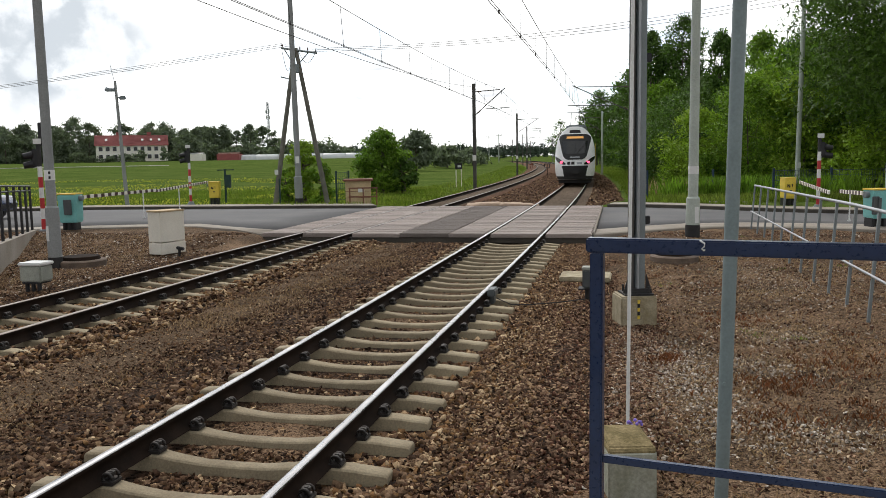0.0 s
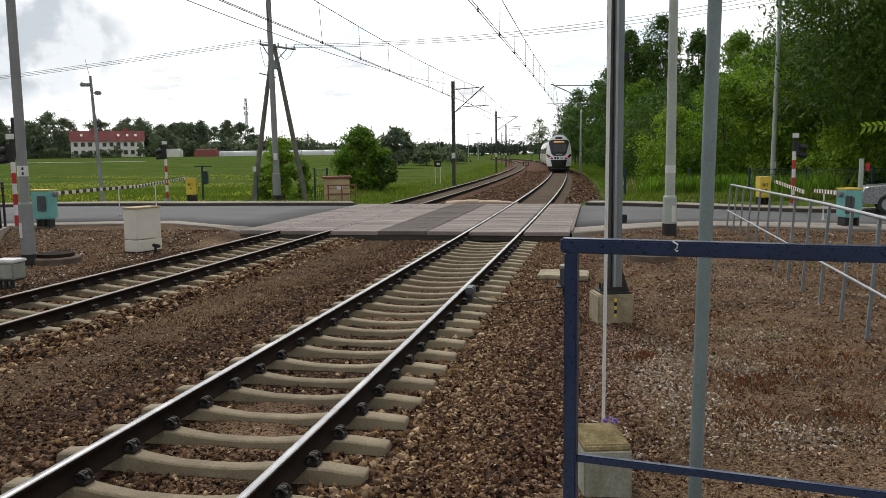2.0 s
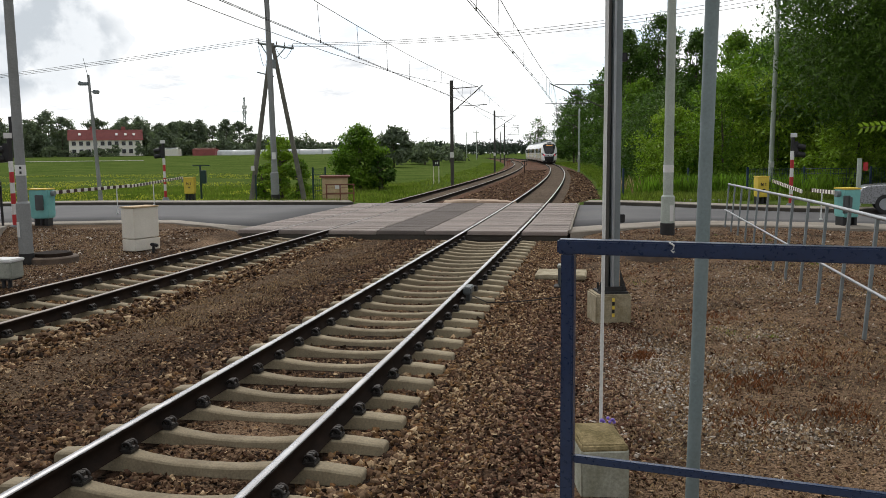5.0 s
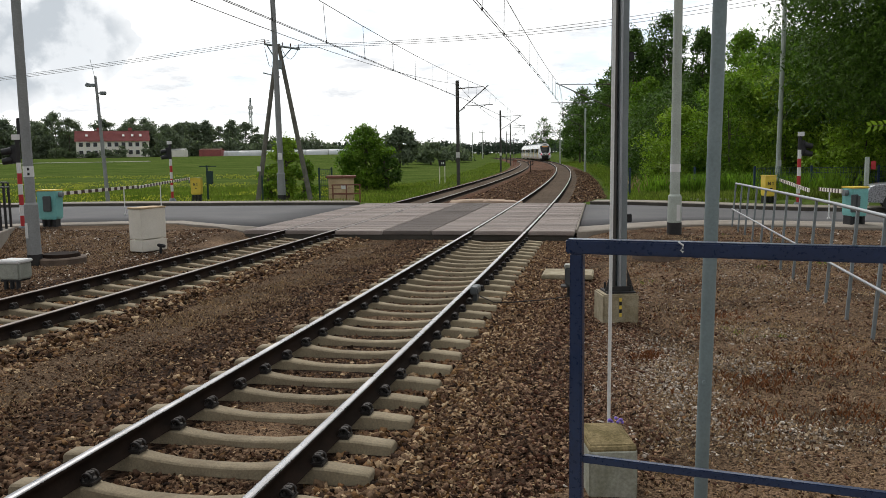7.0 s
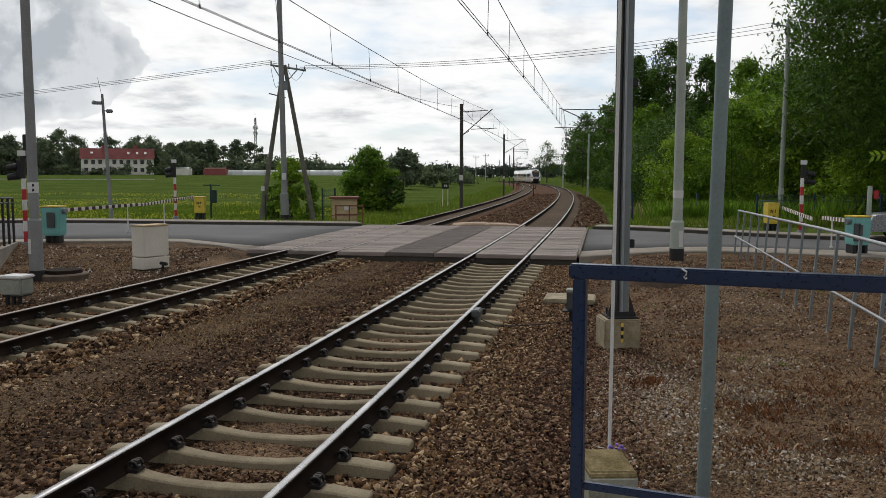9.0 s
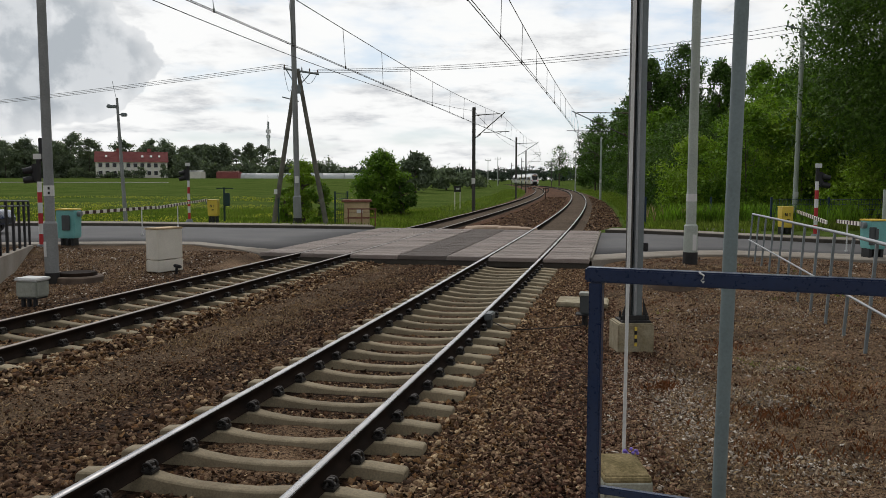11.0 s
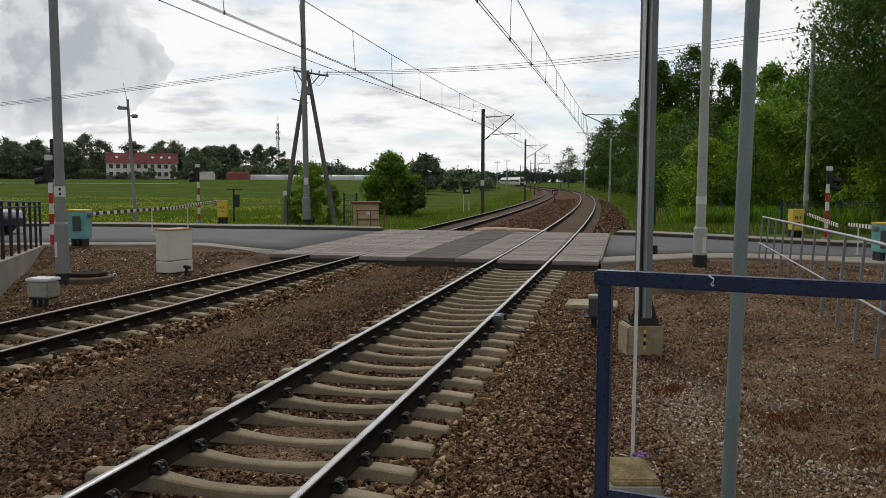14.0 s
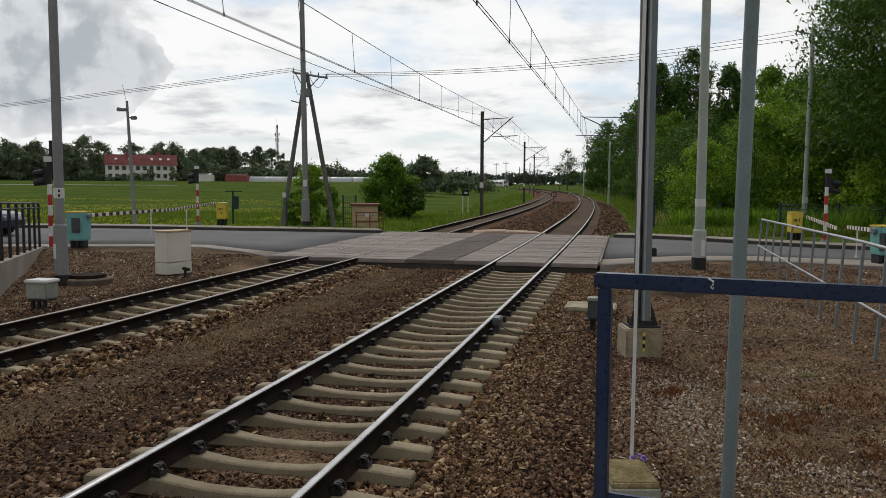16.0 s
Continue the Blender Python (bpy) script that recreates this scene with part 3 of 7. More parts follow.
# road on both sides: outlines as (off, s) far edge and near edge, from the crossing outwards
def sheet(name, near_edge, far_edge, mat, label, z, category="road", thick=0.3, kind="structure", n=24):
    """A slab between two lines of (x, y), with edges."""
    def line(pts, t):
        pts = [Vector(p) for p in pts]
        d = [0]
        for a, b in zip(pts, pts[1:]):
            d.append(d[-1] + (b - a).length)
        return Vector((np.interp(t * d[-1], d, [p.x for p in pts]), np.interp(t * d[-1], d, [p.y for p in pts])))
    bm = B()
    rows = []
    for i in range(n + 1):
        a, b = line(near_edge, i / n), line(far_edge, i / n)
        z0 = z(a.x) if callable(z) else z
        rows.append([bm.verts.new(v) for v in ((a.x, a.y, z0 - thick), (a.x, a.y, z0), *[(*(a.lerp(b, k / 4)), z0 + 0.02 * math.sin(k / 4 * math.pi)) for k in (1, 2, 3)], (b.x, b.y, z0), (b.x, b.y, z0 - thick))])
    for a, b in zip(rows, rows[1:]):
        for k in range(6):
            bm.faces.new((a[k], b[k], b[k + 1], a[k + 1])).smooth = 0 < k < 5
    bm.faces.new(rows[0])
    bm.faces.new(list(reversed(rows[-1])))
    bmesh.ops.recalc_face_normals(bm, faces=bm.faces)
    return solid(name, bm, mat, label, category, kind=kind)


def xy(s, off):
    v = on(s, off)
    return (v.x, v.y)


RZ = -0.07
sheet("road", [xy(S0 + 1.6, -7.45), (-6.2, 26.3), (-8.5, 28.7), (-11.6, 28.6), (-15.0, 28.2), (-24, 27.5), (-60, 24)],
      [xy(S1 - 0.2, -7.45), (-5.9, 36.4), (-9.9, 37.0), (-15.6, 38.4), (-20.8, 38.2), (-60, 37)], M["asphalt"], "grey worn asphalt road crossing the railway", RZ)
sheet("road", [xy(S0 + 2.0, 2.1), (7.3, 24.9), (9.6, 24.9), (12.5, 23.6), (17, 21), (40, 8)],
      [xy(S1 - 0.1, 2.1), (8.2, 33.1), (10.2, 31.4), (13.0, 28.4), (19, 25.0), (44, 16)], M["asphalt"], "grey worn asphalt road leaving the crossing", RZ)
sheet("pavement", [xy(S0 + 0.1, -7.42), (-7.2, 26.9), (-8.9, 27.6), (-11.5, 27.4), (-15, 27.0), (-24, 26.2), (-60, 22.6)],
      [xy(S0 + 1.6, -7.5), (-6.2, 26.32), (-8.5, 28.72), (-11.6, 28.62), (-15.0, 28.22), (-24, 27.52), (-60, 24.02)], M["verge"], "pale sandy strip along the road", RZ + 0.01, "pavement")
sheet("pavement", [xy(S0 + 0.2, 2.12), (7.0, 23.3), (9.0, 23.3), (11.5, 22.0), (16, 19.4), (40, 6)],
      [xy(S0 + 2.0, 2.12), (7.3, 24.88), (9.6, 24.88), (12.5, 23.58), (17, 20.98), (40, 7.9)], M["verge"], "pale concrete path beside the road", RZ + 0.02, "pavement")
FARL = [xy(S1 - 0.2, -7.6), (-5.9, 36.5), (-9.9, 37.1), (-15.6, 38.5), (-20.8, 38.3), (-60, 37.1)]
sheet("kerb", FARL, [(x, y + 0.16) for x, y in FARL], M["kerb_dark"], "low dark kerb along the road", RZ + 0.11, "kerb", 0.3)
sheet("pavement", [(x, y + 0.165) for x, y in FARL], [(x - 0.4, y + 2.1) for x, y in FARL], M["verge"], "pale gritty path behind the kerb", RZ + 0.10, "pavement", 0.3)
FARR = [xy(S1 - 0.1, 2.3), (8.2, 33.2), (10.2, 31.5), (13.0, 28.5), (19, 25.1), (44, 16.1)]
sheet("kerb", FARR, [(x + 0.06, y + 0.16) for x, y in FARR], M["kerb_dark"], "low dark kerb along the road", RZ + 0.11, "kerb", 0.3)
sheet("pavement", [(x + 0.06, y + 0.165) for x, y in FARR], [(x + 0.7, y + 1.7) for x, y in FARR], M["verge"], "pale gritty path behind the kerb", RZ + 0.10, "pavement", 0.3)
# white stop line along the panels' end
sheet("road_marking", [xy(S0 + 0.3, 2.08), xy(S1 - 0.3, 2.08)], [xy(S0 + 0.3, 2.13), xy(S1 - 0.3, 2.13)], M["verge"], "thin pale painted line at the crossing's edge", 0.002, "road marking", 0.08)

# pale sand beyond the crossing
for s, o, r in ((35.9, -2.9, 0.75), (36.0, -1.9, 0.6), (36.1, -1.1, 0.4)):
    bm = B()
    ball(bm, (0, 0, 0), r, scale=(1.3, 0.6, 0.2))
    for v in bm.verts:
        v.co += Vector((0, 0, noise.noise(v.co * 4) * 0.08))
    solid("sand_patch", bm, M["sand"], "pale pinkish sand lying at the crossing panels", "sand", "sand patches", at=Matrix.Translation(on(s, o, -0.03)))

# the platform on which the camera stands
bm = B()
box(bm, 3.1, -8.08, 0.13, 7.6, 22.6, 0.9, 0.02)
solid("platform", bm, M["kerb"], "concrete station platform behind the railing", "platform", kind="structure")

# ---- by the platform: railing, posts, footings ----
railing = thing("platform_railing", (0.624, 3.1, 0.561), 0, "navy blue painted steel railing at the platform's end", "railing")
RA, RB = Vector((0, 0, 0)), Vector((1.42, -0.61, 0))
rdir = (RB - RA).normalized()
rturn = Matrix.Rotation(math.atan2(rdir.y, rdir.x), 4, "Z")
for d in (0.0, 1.55):
    bm = B()
    box(bm, 0, 0, 0.59, 0.05, 0.05, 1.18, 0.005, rturn)
    part("post", bm, M["blue"], railing).location = rdir * d
bm = B()
box(bm, 0.79, 0, 1.208, 1.66, 0.06, 0.056, 0.006)
top = part("top_rail", bm, M["blue"], railing)
top.matrix_local = rturn
bm = B()
box(bm, 0.775, 0, 0.36, 1.5, 0.028, 0.03, 0.004)
part("middle_rail", bm, M["blue"], railing).matrix_local = rturn
bm = B()
chain(bm, [(0.380, -0.031, 1.236), (0.387, -0.036, 1.232), (0.397, -0.037, 1.226), (0.395, -0.037, 1.214), (0.387, -0.037, 1.207), (0.395, -0.037, 1.200), (0.398, -0.036, 1.205)], 0.0035, 6)
part("wire_tie", bm, M["white"], top, "bit of white twisted wire")

# grey steel tube post behind the railing
bm = B()
lean = Vector((0.11, 0, 7.0))
rod(bm, (0, 0, 0), lean, 0.0435, n=24)
rod(bm, (0, 0, 0), (0, 0, 0.03), 0.12, n=24)
rod(bm, (-0.01, -0.045, 0.95), (-0.01, -0.055, 0.95), 0.012, n=10)
solid("lamp_post", bm, M["greypaint"], "grey galvanised round steel post", "post", at=pose(1.838, 5.1, -0.31))

# concrete block with a slender white rod behind it
bm = B()
rows = []
for z, w, d0, d1 in ((-0.5, 0.17, -0.02, 0.52), (0.05, 0.17, 0.0, 0.5), (0.085, 0.165, 0.03, 0.47), (0.11, 0.13, 0.16, 0.44)):
    rows.append([bm.verts.new(v) for v in ((-w, d0, z), (w, d0, z), (w, d1, z), (-w, d1, z))])
for a, b in zip(rows, rows[1:]):
    for i in range(4):
        bm.faces.new((a[i], a[(i + 1) % 4], b[(i + 1) % 4], b[i]))
bm.faces.new(rows[-1])
bmesh.ops.bevel(bm, geom=[e for e in bm.edges], offset=0.012, segments=2, affect="EDGES")
for f in bm.faces:
    f.material_index = int(f.calc_center_median().z > 0.045)
rod(bm, (0.0, -0.012, -0.04), (0.0, -0.02, -0.04), 0.014, n=10)
M["moss"] = surface("brown moss on concrete", (0.26, 0.205, 0.11), (0.13, 0.105, 0.05), big=7, fine=50, rough=1.0, bump=0.6, depth=0.008, speck=0.35, spec=0.1)
M["block"] = surface("pale streaked concrete", (0.44, 0.44, 0.375), (0.27, 0.275, 0.21), big=4, fine=45, rough=0.9, bump=0.35, depth=0.005, speck=0.22)
solid("concrete_block", bm, [M["block"], M["moss"]], "mossy chamfered concrete block in the gravel", "concrete block", at=pose(1.335, 5.42, 0))
bm = B()
rod(bm, (0, 0, 0), (0.03, 0, 6.5), 0.0135, n=10)
solid("marker_rod", bm, M["white"], "slender whitish rod standing behind a concrete block", "rod", at=pose(1.445, 6.05, -0.32))
bm = B()
for k in range(9):
    a = k * 0.7
    ball(bm, (0.05 * math.cos(a), 0.03 * math.sin(a), 0.012 * (k % 3)), 0.014, sub=1)
M["violet"] = surface("violet petals", (0.18, 0.12, 0.55), (0.25, 0.18, 0.6), big=20, fine=80, rough=0.7, bump=0, island=0.3)
solid("flower", bm, M["violet"], "tiny violet flowers on the concrete block", "flower", at=pose(1.46, 5.88, 0.10))

# catenary mast of two channels on a concrete footing
def channel_mast(at, rz, height=8.6, label="grey steel channel mast on a concrete footing"):
    t = thing("catenary_mast", at, rz, label, "mast", "catenary masts")
    bm = B()
    box(bm, -0.02, 0, 0.05, 0.51, 0.52, 0.78, 0.02)
    part("footing", bm, M["footing"], t, "pale concrete footing")
    bm = B()
    outline = [(-0.100, -0.08), (-0.055, -0.08), (-0.055, -0.068), (-0.088, -0.068), (-0.088, 0.02), (0.094, 0.02), (0.094, -0.068), (-0.028, -0.068), (-0.028, -0.08), (0.106, -0.08),
               (0.106, 0.08), (0.045, 0.08), (0.045, 0.068), (0.094, 0.068), (0.094, 0.032), (-0.088, 0.032), (-0.088, 0.068), (-0.045, 0.068), (-0.045, 0.08), (-0.100, 0.08)]
    lo, hi = [[bm.verts.new((x, y, z)) for x, y in outline] for z in (0.44, 0.44 + height)]
    for k in range(len(outline)):
        j = (k + 1) % len(outline)
        bm.faces.new((lo[k], lo[j], hi[j], hi[k])).material_index = int(k < 4 or k > 17)
    bm.faces.new(hi)
    part("shaft", bm, [M["galv_dull"], M["mast_dark"]], t)
    bm = B()
    box(bm, 0, 0, 0.455, 0.42, 0.40, 0.025, 0.004)
    for x in (-0.15, 0.15):
        rod(bm, (x, -0.13, 0.45), (x, -0.13, 0.56), 0.016, n=8)
        rod(bm, (x, 0.13, 0.45), (x, 0.13, 0.56), 0.016, n=8)
    box(bm, 0, -0.12, 0.50, 0.38, 0.03, 0.07, 0.004)
    for x in (-0.112, 0.112):
        s = 1 if x > 0 else -1
        v = [bm.verts.new(p) for p in ((x, -0.1, 0.46), (x + s * 0.10, -0.1, 0.46), (x, -0.1, 0.78), (x, -0.088, 0.46), (x + s * 0.10, -0.088, 0.46), (x, -0.088, 0.78))]
        for f in ((0, 1, 2), (5, 4, 3), (0, 3, 4, 1), (1, 4, 5, 2), (2, 5, 3, 0)):
            bm.faces.new([v[i] for i in f])
    part("base_plate", bm, M["tar"], t, "dark base plate with gussets and bolts")
    return t


mast = channel_mast((2.83, 11.45, -0.32), 2)
bm = B()
rod(bm, (0.0, -0.1, 0.45), (0.0, -0.1, 8.5), 0.019, n=10)
part("conduit", bm, M["galv"], mast, "pale conduit up the mast")
bm = B()
for k in range(5):
    box(bm, -0.03, -0.268, 0.15 + 0.055 * k, 0.035, 0.012, 0.05, mi=k % 2)
part("warning_tape", bm, [M["yellow"], M["black"]], mast, "yellow and black warning strip")
for z in (3.75, 1.5):
    bm = B()
    box(bm, 0.15, -0.02, z, 0.07, 0.07, 0.12, 0.01)
    part("clamp", bm, M["black"], mast)

# flat concrete slab, small cable box
bm = B()
box(bm, 0, 0, 0, 0.95, 0.75, 0.09, 0.02)
solid("cover_slab", bm, M["footing"], "pale concrete cover slab lying in gravel", "slab", at=pose(2.82, 15.3, -0.20, 1, 0, -14))
cb = thing("cable_box", (2.47, 13.2, -0.31), -13, "small grey cable box on a post", "cable box", "cable boxes")
bm = B()
box(bm, 0.02, 0, 0.40, 0.21, 0.22, 0.30, 0.02)
part("body", bm, M["door_grey"], cb)
bm = B()
box(bm, 0.02, 0, 0.57, 0.23, 0.24, 0.05, 0.012)
part("lid", bm, M["box_grey"], cb, "pale grey lid")
bm = B()
rod(bm, (0, 0, 0), (0, 0, 0.26), 0.05, n=10)
box(bm, 0, 0, 0.235, 0.3, 0.28, 0.02, 0.004)
part("foot", bm, M["tar"], cb)

# galvanised ramp railing beside the platform
def ramp_railing():
    t = thing("ramp_railing", (0, 0, 0), 0, "galvanised steel ramp railing with upright posts and sloping mid rail", "railing")
    a, b = on(25.2, 6.45), on(8.0, 6.2)
    n = 14
    tops = []
    for k in range(n + 1):
        f = k / n
        p = a.lerp(b, f)
        zt = 1.15 + 0.12 * min(1, f * 1.6)
        tops.append(Vector((p.x + 0.10, p.y, zt)))
        bm = B()
        tilt = Matrix.Rotation(math.atan2(0.10, zt + 0.34), 4, "Y") @ Matrix.Rotation(radians(turn_at(15)), 4, "Z")
        box(bm, 0.05, 0, (zt - 0.34) / 2, 0.04, 0.055, zt + 0.34, 0.004, tilt)
        part("post", bm, M["galv_dull"], t).location = (p.x, p.y, 0)
    bm = B()
    chain(bm, tops, 0.027, 10)
    part("top_rail", bm, M["galv"], t)
    bm = B()
    rod(bm, (a.x, a.y, 0.42), (b.x, b.y, 0.36), 0.02, n=8)
    part("mid_rail", bm, M["galv"], t)
    return t


ramp_railing()

# ---- round concrete poles ----
M["concrete_dark"] = surface("weathered dark concrete", (0.30, 0.31, 0.31), (0.22, 0.23, 0.23), big=0.8, fine=35, rough=0.85, bump=0.25, depth=0.004, speck=0.18)
def concrete_pole(at, r0, r1, height, sleeve, label, group="concrete poles", lean=(0, 0), band=None, tar=0.3, plate=None, skin="concrete", slim=0.75):
    t = thing("concrete_pole", at, 0, label, "pole", group)
    bm = B()
    rod(bm, (0, 0, sleeve), (lean[0], lean[1], height), r0 * slim, r1, n=28)
    part("shaft", bm, M[skin], t)
    bm = B()
    rod(bm, (0, 0, tar), (lean[0] * sleeve / height, 0, sleeve - 0.05), r0 * 1.03, r0, n=28)
    rod(bm, (0, 0, sleeve - 0.05), (0, 0, sleeve), r0, r0 * (slim + 0.01), n=28)
    part("sleeve", bm, M[skin], t, "thicker concrete foot of the pole")
    bm = B()
    rod(bm, (0, 0, -0.1), (0, 0, tar), r0 * 1.08, n=28)
    part("tarred_foot", bm, M["tar"], t, "black tarred foot")
    if band:
        bm = B()
        z, h = band
        rod(bm, (lean[0] * z / height, 0, z - h / 2), (lean[0] * z / height, 0, z + h / 2), r0 * slim + 0.004, n=28)
        b = part("number_plate", bm, M["white"], t, "white painted band")
        for k in range(2 if tar < 0.3 else 0):
            bm = B()
            box(bm, r0 * 0.3, -r0 * slim * 0.92, z + 0.055 - 0.11 * k, 0.045, 0.02, 0.06)
            part("marking", bm, M["black"], b, "small dark unreadable mark")
    if plate:
        bm = B()
        x, z, w, h = plate
        box(bm, x, -r0 * 1.02, z, w, 0.012, h, 0.003)
        part("plate", bm, M["white"], t)
    return t


concrete_pole((-8.95, 18.95, -0.27), 0.15, 0.09, 9.5, 1.42, "tall grey concrete pole with a white band by the track", band=(2.13, 0.24), tar=0.22, plate=(-0.07, 0.78, 0.06, 0.35), skin="concrete_dark")
concrete_pole((6.73, 21.25, -0.27), 0.175, 0.10, 9.5, 1.24, "tall pale concrete pole with black foot and white band", band=(1.93, 0.2), tar=0.5, plate=(0.05, 0.76, 0.1, 0.42))
concrete_pole((-7.32, 43.3, -0.35), 0.21, 0.12, 13.0, 1.6, "very tall grey concrete pole behind the road", lean=(-0.12, 0), tar=0.42, plate=(0.02, 2.45, 0.2, 0.36), skin="concrete_dark")
concrete_pole((18.85, 42.4, -0.4), 0.17, 0.11, 10.6, 0.6, "concrete power pole among the trees", tar=0.2, plate=(0, 1.75, 0.2, 0.3), lean=(0.1, 0))
concrete_pole((17.27, 31.0, -0.4), 0.12, 0.085, 2.15, 0.6, "short concrete post with a red plate", tar=0.2)
bm = B()
box(bm, 0, 0, 0, 0.19, 0.02, 0.32, 0.004)
solid("warning_sign", bm, M["red"], "small red plate on a concrete post", "sign", at=pose(17.46, 30.9, 1.43))

def manhole(at, r, label):
    t = thing("manhole", at, 0, label, "manhole", "manholes")
    bm = B()
    rod(bm, (0, 0, -0.1), (0, 0, 0.11), r, n=32)
    rod(bm, (0, 0, 0.11), (0, 0, 0.14), r, r * 0.93, n=32)
    part("ring", bm, M["ring"], t)
    bm = B()
    rod(bm, (0, 0, 0.13), (0, 0, 0.22), r * 0.78, r * 0.72, n=32)
    part("cover", bm, M["rust"], t, "dark iron cover")


manhole((-8.52, 19.35, -0.3), 0.56, "round concrete manhole ring with dark cover")
manhole((5.33, 18.1, -0.3), 0.53, "round concrete manhole ring in dry grass")
bm = B()
box(bm, 0, 0, 0.05, 0.5, 0.4, 0.14, 0.03)
solid("drain_cover", bm, M["rust"], "low rusty brown cover beside the path", "drain cover", at=pose(6.42, 22.75, -0.27))

# cream cabinet
cab = thing("cream_cabinet", (-7.1, 21.3, -0.26), 60, "cream plastic cable cabinet on a low plinth", "cabinet")
bm = B()
box(bm, 0, 0, 0.70, 0.82, 0.46, 0.78, 0.015)
part("body", bm, M["cream"], cab)
bm = B()
box(bm, 0, 0, 0.14, 0.83, 0.47, 0.30, 0.015)
part("plinth", bm, M["cream"], cab)
bm = B()
box(bm, 0, 0, 1.11, 0.86, 0.50, 0.04, 0.012)
part("lid", bm, M["shedwall"], cab, "thin tan lid")
bm = B()
rod(bm, (0, 0, -0.1), (0.02, 0, 0.16), 0.035, n=8)
box(bm, 0.04, 0, 0.19, 0.2, 0.1, 0.08, 0.02, Matrix.Rotation(0.2, 4, "Y"))
solid("cable_marker", bm, M["black"], "small black bent cable marker by the cabinet", "marker", at=pose(-6.62, 20.7, -0.28))

jb = thing("cable_box", (-7.68, 15.45, -0.31), -12, "grey junction box on a black foot near the track", "cable box", "cable boxes")
bm = B()
box(bm, 0, 0, 0.36, 0.46, 0.38, 0.32, 0.03)
part("body", bm, M["box_grey"], jb)
bm = B()
box(bm, 0, 0, 0.545, 0.50, 0.42, 0.06, 0.02)
part("lid", bm, M["white"], jb, "pale weathered lid")
bm = B()
box(bm, 0, 0, 0.19, 0.40, 0.34, 0.04, 0.01)
for x in (-0.13, 0.0, 0.13):
    rod(bm, (x, -0.1, -0.05), (x, -0.1, 0.19), 0.04, n=8)
part("foot", bm, M["black"], jb)

# ---- level crossing gear ----
def boom(parent, a, b, rod_at=None):
    """A striped barrier arm between two places, with a hanging support."""
    a, b = Vector(a), Vector(b)
    d = b - a
    n = int(d.length / 0.24)
    rot = d.to_track_quat("Y", "Z").to_matrix().to_4x4()
    bm = B()
    for k in range(n):
        box(bm, 0, (k + 0.5) / n * d.length, 0, 0.05, d.length / n, 0.115, mi=k % 2)
    arm = part("boom", bm, [M["cream"], M["boomdark"]], parent, "barrier arm in pale and dark stripes")
    arm.matrix_world = Matrix.Translation(a) @ rot
    if rod_at:
        p = a.lerp(b, rod_at)
        bm = B()
        rod(bm, (0, 0, -p.z - 0.02), (0, 0, -0.05), 0.022, n=8)
        box(bm, 0, 0, -p.z - 0.02, 0.08, 0.08, 0.05, 0.01)
        part("support_rod", bm, M["white"], parent, "thin hanging support").matrix_world = Matrix.Translation(p)


M["boomdark"] = surface("dark red-brown stripe", (0.05, 0.012, 0.012), (0.035, 0.012, 0.012), big=3, fine=40, rough=0.6)


def barrier_machine(at, rz, mat, w, h, label, arm_from, arm_to, rod_at, text=False, face=-1, door_x=0.03):
    t = thing("barrier_machine", at, rz, label, "barrier machine", "barrier machines")
    bm = B()
    rows = []
    for z, k in ((0.28, 0.86), (0.36, 0.94), (h - 0.08, 1.0), (h, 0.97)):
        rows.append([bm.verts.new((x * w / 2 * k, y * 0.24 * k, z)) for x, y in ((-1, -1), (1, -1), (1, 1), (-1, 1))])
    for a, b in zip(rows, rows[1:]):
        for i in range(4):
            bm.faces.new((a[i], a[(i + 1) % 4], b[(i + 1) % 4], b[i]))
    bm.faces.new(rows[-1])
    bm.faces.new(list(reversed(rows[0])))
    bmesh.ops.bevel(bm, geom=list(bm.edges), offset=0.015, segments=2, affect="EDGES")
    part("housing", bm, mat, t)
    bm = B()
    box(bm, 0, 0, h + 0.018, w * 1.04, 0.52, 0.045, 0.012)
    part("lid", bm, M["yellow"], t, "yellow lid")
    bm = B()
    for x in (-0.18, 0.0, 0.18):
        box(bm, x, 0, 0.12, 0.09, 0.34, 0.36, 0.01)
    part("foot", bm, M["black"], t)
    if text:
        for x0, seg in ((-0.11, ((0, 0, 0, 1), (0, 1, 0.7, 0), (0.7, 0, 0.7, 1))), (0.06, ((0.2, 0, 0.2, 1), (0.2, 1, 0.0, 0.75)))):
            bm = B()
            for u0, v0, u1, v1 in seg:
                rod(bm, (x0 + u0 * 0.12, -0.245, h - 0.36 + v0 * 0.13), (x0 + u1 * 0.12, -0.245, h - 0.36 + v1 * 0.13), 0.014, n=6)
            part("lettering", bm, M["black"], t, "black letter N" if x0 < 0 else "black digit 1")
        bm = B()
        box(bm, 0.02, -0.245, h - 0.50, 0.1, 0.01, 0.05)
        part("marking", bm, M["black"], t)
    else:
        bm = B()
        box(bm, door_x, -0.26, h - 0.42, w * 0.42, 0.06, 0.50, 0.015)
        box(bm, door_x + 0.09, -0.30, h - 0.36, w * 0.2, 0.05, 0.30, 0.01)
        part("door", bm, M["door_grey"], t, "dark grey service door")
    bm = B()
    rod(bm, (face * w * 0.5, 0, h - 0.13), (face * (w * 0.5 + 0.12), 0, h - 0.13), 0.09, n=16)
    part("pivot", bm, M["galv_dull"], t)
    boom(t, arm_from, arm_to, rod_at)
    return t


